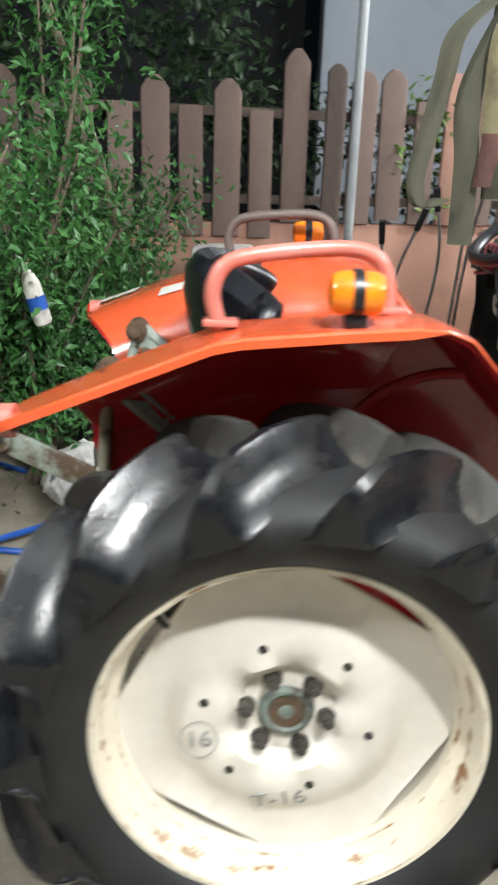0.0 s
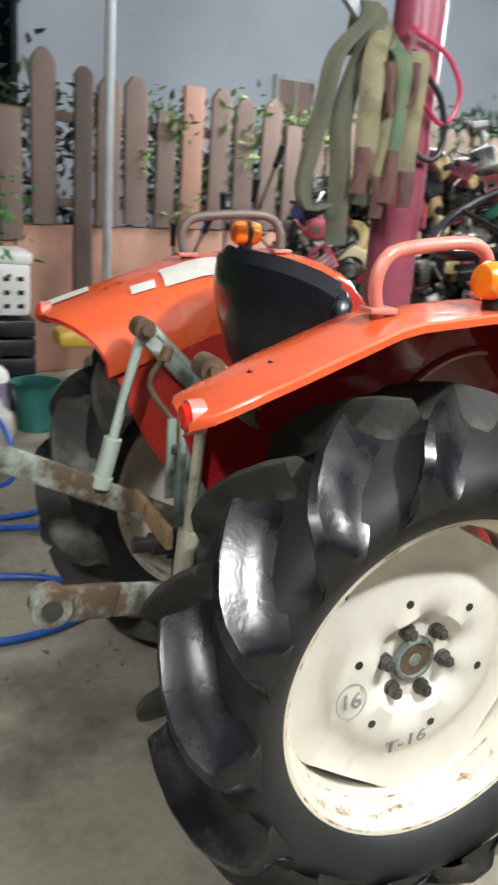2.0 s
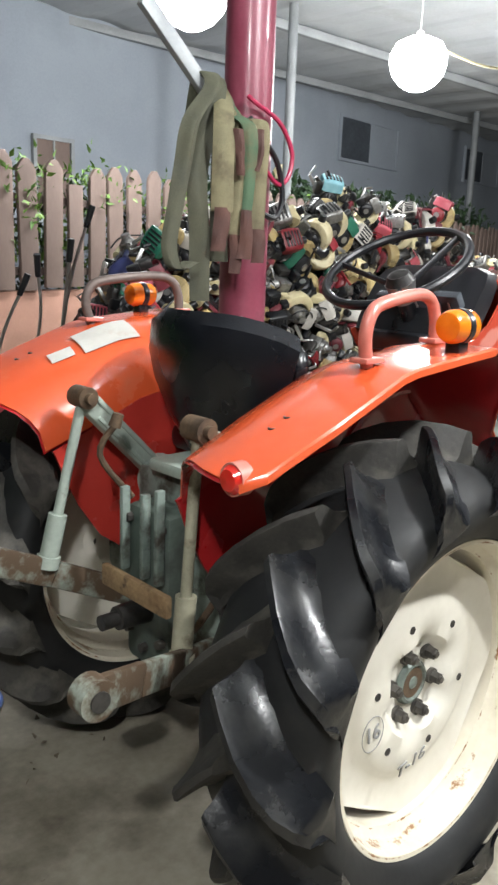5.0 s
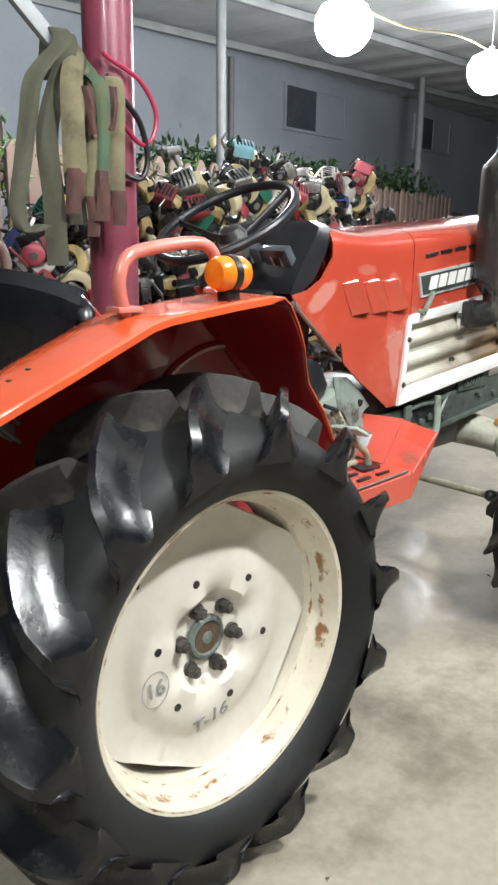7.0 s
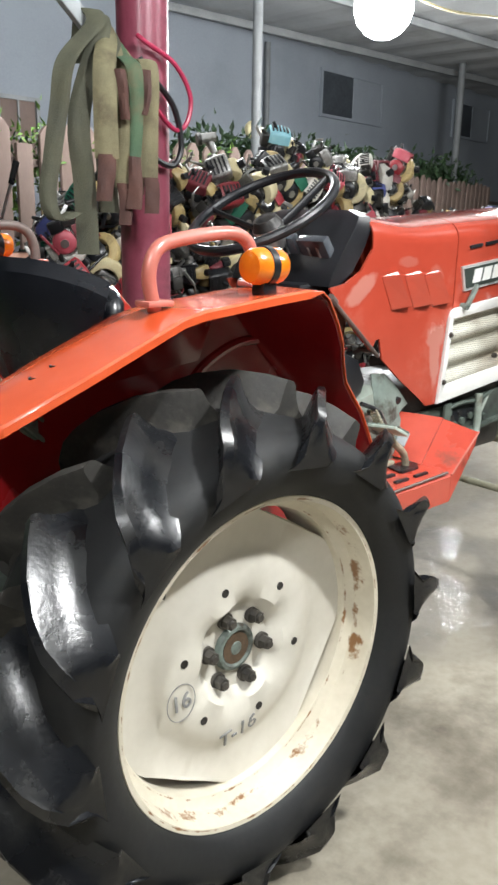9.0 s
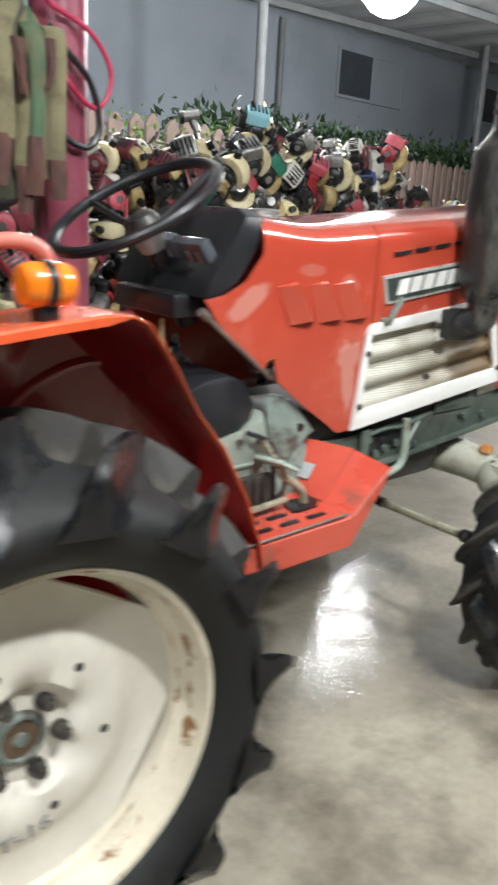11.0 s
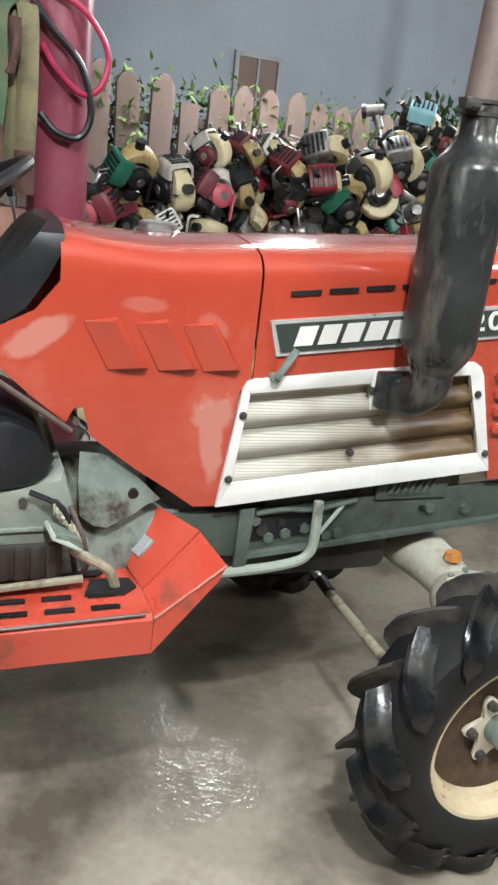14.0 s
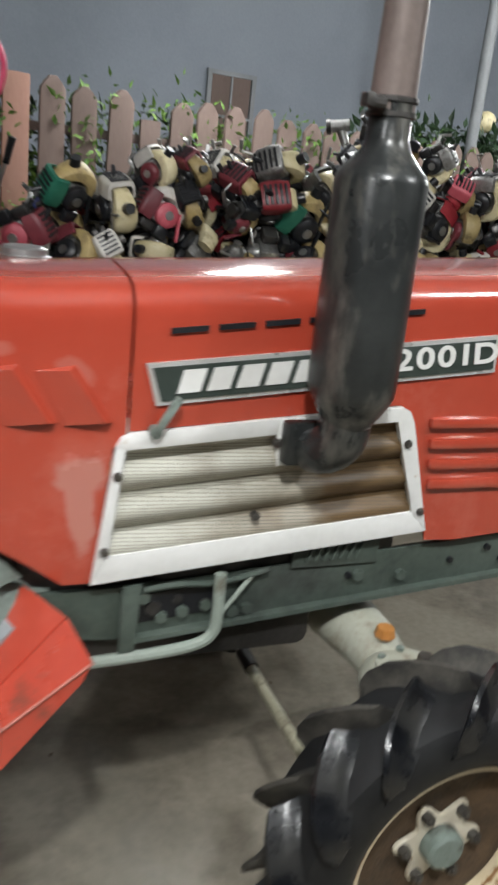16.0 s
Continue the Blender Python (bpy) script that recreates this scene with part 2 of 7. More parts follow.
GLASSDARK = surf("dark_window_glass", (0.045, 0.052, 0.062), (0.07, 0.08, 0.092), (0.10, 0.2), scale=2, fine=20, bump=0)
HOSEBLUE = surf("blue_hose", (0.012, 0.075, 0.36), (0.02, 0.11, 0.46), (0.3, 0.45), scale=20, fine=120, bump=0.03)
HOSERED = surf("red_hose", (0.32, 0.015, 0.055), (0.42, 0.03, 0.085), (0.3, 0.45), scale=20, fine=120, bump=0.03)
LEAF = surf("shrub_leaf", (0.022, 0.095, 0.022), (0.065, 0.20, 0.045), (0.35, 0.55), scale=5, fine=30, bump=0.05)
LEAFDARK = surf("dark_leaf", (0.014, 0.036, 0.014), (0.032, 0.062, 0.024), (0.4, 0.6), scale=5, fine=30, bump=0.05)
LEAFVINE = surf("vine_leaf", (0.06, 0.15, 0.022), (0.16, 0.27, 0.05), (0.4, 0.6), scale=6, fine=30, bump=0.05)
BARK = surf("bark", (0.11, 0.085, 0.06), (0.20, 0.16, 0.115), (0.8, 0.95), scale=9, fine=70, bump=0.5, stretch=(1, 1, 0.3))
# puts the unlit night into a near-black wall colour
NIGHT = surf("night_black_wall", (0.012, 0.013, 0.016), (0.02, 0.022, 0.026), (0.7, 0.9), scale=2, fine=30, bump=0.05)
BEAMMAT = surf("grey_purlin_paint", (0.20, 0.21, 0.215), (0.27, 0.28, 0.285), (0.5, 0.65), scale=3, fine=40, bump=0.03)
# unseen added wall, kept dark so that it throws back little light
BACKWALL = surf("unseen_back_wall", (0.06, 0.06, 0.062), (0.085, 0.085, 0.085), (0.8, 0.92), scale=1.5, fine=40, bump=0.05)
TANK = surf("yellowed_fuel_tank", (0.60, 0.52, 0.29), (0.72, 0.65, 0.43), (0.35, 0.55), scale=9, fine=60, bump=0.04, vary=0.2,
            stain=(0.22, 0.16, 0.07), stain_at=(0.55, 0.75), stain_scale=14)
TANKOLD = surf("brown_fuel_tank", (0.34, 0.25, 0.10), (0.46, 0.36, 0.17), (0.35, 0.55), scale=9, fine=60, bump=0.04, vary=0.25,
               stain=(0.12, 0.085, 0.04), stain_at=(0.5, 0.72), stain_scale=14)
ENGRED = surf("dark_red_shroud", (0.22, 0.014, 0.022), (0.33, 0.03, 0.04), (0.3, 0.5), scale=9, fine=60, bump=0.04, vary=0.3)
ENGMAROON = surf("maroon_shroud", (0.11, 0.018, 0.025), (0.17, 0.03, 0.04), (0.35, 0.55), scale=9, fine=60, bump=0.04, vary=0.3)
ENGPINK = surf("pink_red_shroud", (0.42, 0.07, 0.095), (0.52, 0.11, 0.14), (0.35, 0.5), scale=9, fine=60, bump=0.04, vary=0.2)
ENGBLUE = surf("pale_blue_shroud", (0.20, 0.46, 0.54), (0.30, 0.56, 0.63), (0.35, 0.5), scale=9, fine=60, bump=0.04)
ENGNAVY = surf("navy_shroud", (0.04, 0.05, 0.16), (0.07, 0.085, 0.23), (0.35, 0.5), scale=9, fine=60, bump=0.04, vary=0.3)
ENGGREEN = surf("green_shroud", (0.012, 0.11, 0.07), (0.03, 0.16, 0.10), (0.35, 0.5), scale=9, fine=60, bump=0.04, vary=0.3)
ENGWHITE = surf("dirty_white_shroud", (0.48, 0.46, 0.42), (0.62, 0.60, 0.55), (0.4, 0.6), scale=9, fine=60, bump=0.04, vary=0.2,
                stain=(0.2, 0.17, 0.13), stain_at=(0.55, 0.75), stain_scale=14)
ALU = surf("cast_aluminium", (0.20, 0.20, 0.195), (0.36, 0.36, 0.345), (0.3, 0.5), metal=0.75, scale=14, fine=120, bump=0.12, vary=0.2,
           stain=(0.09, 0.08, 0.07), stain_at=(0.5, 0.7), stain_scale=16)
BULBMAT = bpy.data.materials.new("lit_bulb")
BULBMAT.use_nodes = True
BULBMAT.node_tree.nodes["Principled BSDF"].inputs["Emission Color"].default_value = (0.95, 0.98, 1.0, 1)
BULBMAT.node_tree.nodes["Principled BSDF"].inputs["Emission Strength"].default_value = 38.0


def wet_concrete():
    m = surf("worn_concrete_floor", (0.235, 0.21, 0.163), (0.36, 0.328, 0.262), (0.5, 0.75), scale=1.3, fine=38, bump=0.10,
             stain=(0.115, 0.098, 0.072), stain_at=(0.47, 0.66), stain_scale=1.9, stain_rough=0.42)
    nt = m.node_tree
    nodes, links = nt.nodes, nt.links
    bsdf = nodes["Principled BSDF"]
    tc = nodes.new("ShaderNodeTexCoord")
    # a round sheet of water beside the foot board and a narrow one trailing towards the front axle
    flat = nodes.new("ShaderNodeMapping")
    flat.inputs["Scale"].default_value = (1, 1, 0)
    links.new(tc.outputs["Object"], flat.inputs["Vector"])
    least = None
    for cx, cy, rx, ry, turn in ((1.14, 0.13, 0.43, 0.38, 0.0), (1.70, 0.24, 0.36, 0.11, 20.0)):
        sheet = nodes.new("ShaderNodeMapping")
        sheet.vector_type = "TEXTURE"
        sheet.inputs["Location"].default_value, sheet.inputs["Rotation"].default_value, sheet.inputs["Scale"].default_value = (cx, cy, 0), (0, 0, radians(turn)), (rx, ry, 1)
        links.new(flat.outputs[0], sheet.inputs["Vector"])
        size = nodes.new("ShaderNodeVectorMath")
        size.operation = "LENGTH"
        links.new(sheet.outputs[0], size.inputs[0])
        if least is None:
            least = size
        else:
            low = nodes.new("ShaderNodeMath")
            low.operation = "MINIMUM"
            links.new(least.outputs["Value"], low.inputs[0])
            links.new(size.outputs["Value"], low.inputs[1])
            least = low
    wob = nodes.new("ShaderNodeTexNoise")
    wob.inputs["Scale"].default_value, wob.inputs["Detail"].default_value = 4.5, 8
    links.new(tc.outputs["Object"], wob.inputs["Vector"])
    mad = nodes.new("ShaderNodeMath")
    mad.operation = "MULTIPLY_ADD"
    links.new(wob.outputs[0], mad.inputs[0])
    mad.inputs[1].default_value = 1.0
    links.new(least.outputs[0], mad.inputs[2])
    wet = nodes.new("ShaderNodeMapRange")
    wet.inputs[1].default_value, wet.inputs[2].default_value = 1.56, 1.42
    links.new(mad.outputs[0], wet.inputs[0])
    old = bsdf.inputs["Roughness"].links[0].from_socket
    mr = nodes.new("ShaderNodeMix")
    links.new(wet.outputs[0], mr.inputs[0])
    links.new(old, mr.inputs[2])
    mr.inputs[3].default_value = 0.55
    # small ripples and grit that break up the shine
    rip = nodes.new("ShaderNodeTexNoise")
    rip.inputs["Scale"].default_value, rip.inputs["Detail"].default_value = 62, 2
    links.new(tc.outputs["Object"], rip.inputs["Vector"])
    rb = nodes.new("ShaderNodeBump")
    rb.inputs["Strength"].default_value, rb.inputs["Distance"].default_value = 0.19, 0.01
    links.new(rip.outputs[0], rb.inputs["Height"])
    links.new(rb.outputs[0], bsdf.inputs["Coat Normal"])
    # the thin film of water
    film_w = nodes.new("ShaderNodeMath")
    film_w.operation = "MULTIPLY"
    film_w.inputs[1].default_value = 0.72
    links.new(wet.outputs[0], film_w.inputs[0])
    fleck = nodes.new("ShaderNodeTexNoise")
    fleck.inputs["Scale"].default_value, fleck.inputs["Detail"].default_value, fleck.inputs["Roughness"].default_value = 13, 7, 0.62
    links.new(tc.outputs["Object"], fleck.inputs["Vector"])
    broken = nodes.new("ShaderNodeMapRange")
    broken.inputs[1].default_value, broken.inputs[2].default_value, broken.inputs[3].default_value = 0.41, 0.52, 0.15
    links.new(fleck.outputs[0], broken.inputs[0])
    film_b = nodes.new("ShaderNodeMath")
    film_b.operation = "MULTIPLY"
    links.new(film_w.outputs[0], film_b.inputs[0])
    links.new(broken.outputs[0], film_b.inputs[1])
    links.new(film_b.outputs[0], bsdf.inputs["Coat Weight"])
    bsdf.inputs["Coat Roughness"].default_value = 0.085
    bsdf.inputs["Specular IOR Level"].default_value = 0.16
    links.new(mr.outputs[0], bsdf.inputs["Roughness"])
    oldc = bsdf.inputs["Base Color"].links[0].from_socket
    dark = nodes.new("ShaderNodeMix")
    dark.data_type, dark.blend_type = "RGBA", "MULTIPLY"
    links.new(oldc, dark.inputs[6])
    dark.inputs[7].default_value = (0.74, 0.73, 0.72, 1)
    links.new(wet.outputs[0], dark.inputs[0])
    links.new(dark.outputs[2], bsdf.inputs["Base Color"])
    return m


CONCRETE = wet_concrete()


def rim_rust(cx, cz, radii, tan=False):
    """rust that has eaten along the creases of a rim"""
    m = RUSTCREAM.copy()
    m.name = "crease_rusted_rim"
    if tan:
        mix = next(n for n in m.node_tree.nodes if n.type == "MIX" and n.data_type == "RGBA")
        mix.inputs[6].default_value, mix.inputs[7].default_value = (0.52, 0.41, 0.25, 1), (0.66, 0.57, 0.40, 1)
    nt = m.node_tree
    nodes, links = nt.nodes, nt.links
    bsdf = nodes["Principled BSDF"]
    tc = nodes.new("ShaderNodeTexCoord")
    flat = nodes.new("ShaderNodeMapping")
    flat.inputs["Scale"].default_value = (1, 0, 1)
    links.new(tc.outputs["Object"], flat.inputs["Vector"])
    dist = nodes.new("ShaderNodeVectorMath")
    dist.operation = "DISTANCE"
    links.new(flat.outputs[0], dist.inputs[0])
    dist.inputs[1].default_value = (cx, 0, cz)
    ns = nodes.new("ShaderNodeTexNoise")
    ns.inputs["Scale"].default_value, ns.inputs["Detail"].default_value, ns.inputs["Roughness"].default_value = 16, 8, 0.7
    links.new(tc.outputs["Object"], ns.inputs["Vector"])
    colour = bsdf.inputs["Base Color"].links[0].from_socket
    for r, w in radii:
        d = nodes.new("ShaderNodeMath")
        d.operation = "SUBTRACT"
        links.new(dist.outputs["Value"], d.inputs[0])
        d.inputs[1].default_value = r
        ab = nodes.new("ShaderNodeMath")
        ab.operation = "ABSOLUTE"
        links.new(d.outputs[0], ab.inputs[0])
        near = nodes.new("ShaderNodeMapRange")
        near.inputs[1].default_value, near.inputs[2].default_value, near.inputs[3].default_value, near.inputs[4].default_value = 0.0, w, 0.30, 0.0
        links.new(ab.outputs[0], near.inputs[0])
        s = nodes.new("ShaderNodeMath")
        links.new(near.outputs[0], s.inputs[0])
        links.new(ns.outputs[0], s.inputs[1])
        th = nodes.new("ShaderNodeMapRange")
        th.inputs[1].default_value, th.inputs[2].default_value = 0.79, 0.87
        links.new(s.outputs[0], th.inputs[0])
        mx = nodes.new("ShaderNodeMix")
        mx.data_type = "RGBA"
        mx.inputs[7].default_value = (0.23, 0.11, 0.04, 1)
        links.new(th.outputs[0], mx.inputs[0])
        links.new(colour, mx.inputs[6])
        colour = mx.outputs[2]
    links.new(colour, bsdf.inputs["Base Color"])
    return m


REARRIM = rim_rust(0.004, 0.513, ((0.300, 0.010), (0.284, 0.008), (0.310, 0.006)))
FRONTRIM = rim_rust(1.680, 0.352, ((0.190, 0.012), (0.175, 0.010), (0.203, 0.006)), True)


# ---- mesh helpers ----
def finish(bm, name, material, sharp=35.0, smooth=True):
    me = bpy.data.meshes.new(name)
    bmesh.ops.recalc_face_normals(bm, faces=bm.faces)
    bm.to_mesh(me)
    bm.free()
    me.materials.append(material)
    if smooth:
        me.polygons.foreach_set("use_smooth", [True] * len(me.polygons))
        me.set_sharp_from_angle(angle=radians(sharp))
    return me


def thing(name, label, category, group="", at=(0, 0, 0), kind=""):
    ob = new(name)
    ob.empty_display_size = 0.1
    ob.matrix_basis = pose(*at)
    return tagged(ob, label, category, group, kind)


def part(name, bm, material, parent, label="", sharp=35.0, smooth=True):
    """bm, in world places, as one mesh under a thing or under a part"""
    ob = new(name, finish(bm, name, material, sharp, smooth) if isinstance(bm, bmesh.types.BMesh) else bm)
    ob.parent = parent
    if parent.parent is None:
        ob.matrix_parent_inverse = parent.matrix_basis.inverted()
    return tagged(ob, label)


def solo(name, bm, material, label, category, group="", kind="", sharp=35.0, smooth=True):
    return tagged(new(name, finish(bm, name, material, sharp, smooth)), label, category, group, kind)


def box(bm, lo, hi, bevel=0.0, m=None):
    """an upright box between two corners, with softened edges"""
    lo, hi = Vector(lo), Vector(hi)
    r = bmesh.ops.create_cube(bm, size=1.0, matrix=Matrix.Translation((lo + hi) / 2) @ Matrix.Diagonal((*(hi - lo), 1)))
    vs = r["verts"]
    if bevel:
        es = list({e for v in vs for e in v.link_edges})
        rb = bmesh.ops.bevel(bm, geom=es, offset=bevel, segments=2, profile=0.5, affect="EDGES")
        vs = list({v for f in rb["faces"] for v in f.verts} | {v for v in vs if v.is_valid})
    if m is not None:
        bmesh.ops.transform(bm, matrix=m, verts=vs)
    return vs


def bar(bm, a, b, w, h, bevel=0.004, twist=0.0):
    """a flat bar from a to b, w wide and h high"""
    a, b = Vector(a), Vector(b)
    d = b - a
    m = Matrix.Translation((a + b) / 2) @ d.to_track_quat("X", "Z").to_matrix().to_4x4() @ pose(0, 0, 0, twist)
    return box(bm, (-d.length / 2, -w / 2, -h / 2), (d.length / 2, w / 2, h / 2), bevel, m)


def rod(bm, a, b, r1, r2=None, seg=14, caps=True):
    a, b = Vector(a), Vector(b)
    d = b - a
    r2 = r1 if r2 is None else r2
    m = Matrix.Translation((a + b) / 2) @ d.to_track_quat("Z", "Y").to_matrix().to_4x4()
    return bmesh.ops.create_cone(bm, cap_ends=caps, segments=seg, radius1=r1, radius2=r2, depth=d.length, matrix=m)["verts"]


def smooth_line(pts, n=6):
    """a round line through points"""
    pts = [Vector(p) for p in pts]
    out = []
    for i in range(len(pts) - 1):
        p0, p1, p2, p3 = pts[max(i - 1, 0)], pts[i], pts[i + 1], pts[min(i + 2, len(pts) - 1)]
        for k in range(n):
            t = k / n
            out.append(0.5 * (2 * p1 + (p2 - p0) * t + (2 * p0 - 5 * p1 + 4 * p2 - p3) * t * t + (3 * p1 - p0 - 3 * p2 + p3) * t ** 3))
    return out + [pts[-1]]


def tube(bm, pts, r, seg=10, closed=False, flat=1.0):
    """a round tube along a line; r a number or a function of 0..1"""
    pts = [Vector(p) for p in pts]
    rings, up = [], None
    n = len(pts)
    for i, p in enumerate(pts):
        nxt = pts[(i + 1) % n] if closed or i < n - 1 else p
        prv = pts[i - 1] if closed or i > 0 else p
        d = (nxt - prv).normalized()
        if up is None:
            up = d.orthogonal().normalized()
        up = (up - d * up.dot(d)).normalized()
        side = d.cross(up)
        rad = r(i / (n - 1)) if callable(r) else r
        rings.append([bm.verts.new(p + rad * (math.cos(a) * up * flat + math.sin(a) * side)) for a in [2 * math.pi * k / seg for k in range(seg)]])
    for i in range(n if closed else n - 1):
        a, b = rings[i], rings[(i + 1) % n]
        for k in range(seg):
            bm.faces.new((a[k], a[(k + 1) % seg], b[(k + 1) % seg], b[k]))
    if not closed:
        bm.faces.new(rings[0])
        bm.faces.new(rings[-1])
    return [v for ring in rings for v in ring]


def lathe(bm, profile, centre, axis="Y", seg=64, closed=True, arc=None):
    """turns (along, radius) pairs about an axis through centre"""
    c = Vector(centre)
    rings = []
    for k in range(seg):
        a = 2 * math.pi * k / seg
        ring = []
        for al, r in profile:
            if axis == "Y":
                v = Vector((r * math.cos(a), al, r * math.sin(a)))
            elif axis == "Z":
                v = Vector((r * math.cos(a), r * math.sin(a), al))
            else:
                v = Vector((al, r * math.cos(a), r * math.sin(a)))
            ring.append(bm.verts.new(c + v))
        rings.append(ring)
    n = len(profile)
    for k in range(seg):
        a, b = rings[k], rings[(k + 1) % seg]
        for i in range(n - 1 if not closed else n):
            j = (i + 1) % n
            bm.faces.new((a[i], a[j], b[j], b[i]))
    return [v for ring in rings for v in ring]


def plate(bm, outline, y0, y1, bevel=0.0):
    """an outline in x and z, made thick from y0 to y1"""
    front = [bm.verts.new((x, y0, z)) for x, z in outline]
    back = [bm.verts.new((x, y1, z)) for x, z in outline]
    bm.faces.new(front)
    bm.faces.new(back[::-1])
    n = len(outline)
    for i in range(n):
        j = (i + 1) % n
        bm.faces.new((front[j], front[i], back[i], back[j]))
    if bevel:
        es = [e for e in bm.edges if all(v in front for v in e.verts)] + [e for e in bm.edges if all(v in back for v in e.verts)]
        bmesh.ops.bevel(bm, geom=es, offset=bevel, segments=2, profile=0.5, affect="EDGES")
    return front + back


def skin(bm, rows, thick=0.0, closed=False):
    """a sheet through rows of points, with a thickness"""
    grid = [[bm.verts.new(p) for p in row] for row in rows]
    faces = []
    for i in range(len(grid) - 1):
        n = len(grid[i])
        for k in range(n if closed else n - 1):
            faces.append(bm.faces.new((grid[i][k], grid[i][(k + 1) % n], grid[i + 1][(k + 1) % n], grid[i + 1][k])))
    if thick:
        bmesh.ops.recalc_face_normals(bm, faces=faces)
        bmesh.ops.solidify(bm, geom=faces, thickness=thick)
    return grid


def words(text, size, m, material, name, parent, thick=0.0012, bold=0.0):
    """writing in the built-in font, as a mesh"""
    cu = bpy.data.curves.new("words", "FONT")
    cu.body, cu.size, cu.extrude, cu.align_x, cu.align_y = text, size, thick, "CENTER", "CENTER"
    cu.offset = bold
    tmp = bpy.data.objects.new("words", cu)
    me = bpy.data.meshes.new_from_object(tmp)
    bpy.data.objects.remove(tmp)
    me.transform(m)
    me.materials.clear()
    me.materials.append(material)
    return part(name, me, material, parent)


def mirrored(y):
    return 2 * CY - y


# ---- the large structure ----
FENCE0, FSLOPE = 4.02, 0.25          # the fence runs along y = FENCE0 + FSLOPE * x
WALL0, WSLOPE = 7.45, 0.12          # the house wall behind it


def fence_y(x):
    return FENCE0 + FSLOPE * x


def wall_y(x):
    return WALL0 + WSLOPE * x


bm = bmesh.new()
skin(bm, [[(x, y, 0.0) for y in (-60, -8, -2, 0, 2, 8, 60)] for x in (-60, -8, -3, 0, 3, 8, 60)])
ground = solo("ground", bm, CONCRETE, "worn beige concrete yard floor with wet patches", "floor", kind="structure")

bm = bmesh.new()
ang = math.atan(WSLOPE)
box(bm, (0, 0, 0), (36, 0.2, 4.6), 0.0, Matrix.Translation((0.62, wall_y(0.62), 0)) @ Matrix.Rotation(ang, 4, "Z"))
wall_house = solo("wall_house", bm, WALLBLUE, "pale grey-blue plastered house wall behind the fence", "wall", kind="structure")

bm = bmesh.new()
fang = math.atan(FSLOPE)
fence_m = Matrix.Translation((0, FENCE0, 0)) @ Matrix.Rotation(fang, 4, "Z")
box(bm, (-4.5, 0.0, 0), (16, 0.14, 1.0), 0.01, fence_m)
fence_base = solo("wall_fence_base", bm, SALMON, "low salmon plastered wall carrying the picket fence", "wall", kind="structure")

# closing walls added unseen behind the camera and aside, a night-black one past the house corner
for nm, lo, hi, mt, lab in (("wall_yard_back", (-9, -7.2, 0), (20, -7.0, 4.6), BACKWALL, "unseen dark wall added to close the yard behind the camera"),
                            ("wall_shed_dark", (-9, 9.0, 0), (0.5, 9.2, 4.6), NIGHT, "near-black wall past the house corner, night darkness in its colour"),
                            ("wall_yard_side", (-9.2, -7.2, 0), (-9.0, 9.2, 4.6), NIGHT, "unseen night-black wall added to close the yard's side")):
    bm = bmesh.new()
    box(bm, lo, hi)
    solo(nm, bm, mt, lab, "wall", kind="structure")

# roof of folded sheets on purlins, rising slightly to the far end
bm = bmesh.new()
rows = []
for i in range(0, 121):
    x = -3.0 + i * 0.225
    dz = 0.03 if (i // 2) % 2 else 0.0
    rows.append([(x, -7.0, 3.75 + dz), (x, 1.0, 3.95 + dz), (x, 9.0, 4.1 + dz), (x, 13.0, 4.2 + dz)])
skin(bm, rows)
ceiling = solo("ceiling", bm, ROOFMAT, "grey folded metal roof sheets of the open shed", "roof", kind="structure", smooth=False)
for i, y in enumerate((-5.5, -2.5, 0.6, 3.3, 6.0, 8.0)):
    bm = bmesh.new()
    z = 3.70 + (y + 7) * 0.022
    box(bm, (-3.0, y - 0.04, z - 0.07), (24, y + 0.04, z + 0.03), 0.004)
    solo("beam", bm, BEAMMAT, "painted steel purlin under the metal roof", "beam", "purlins of the roof", kind="structure")


# ---- the tractor ----
tractor = thing("tractor", "small red-orange farm tractor with cream wheels parked on concrete", "tractor", at=(0.0, CY, 0.0))


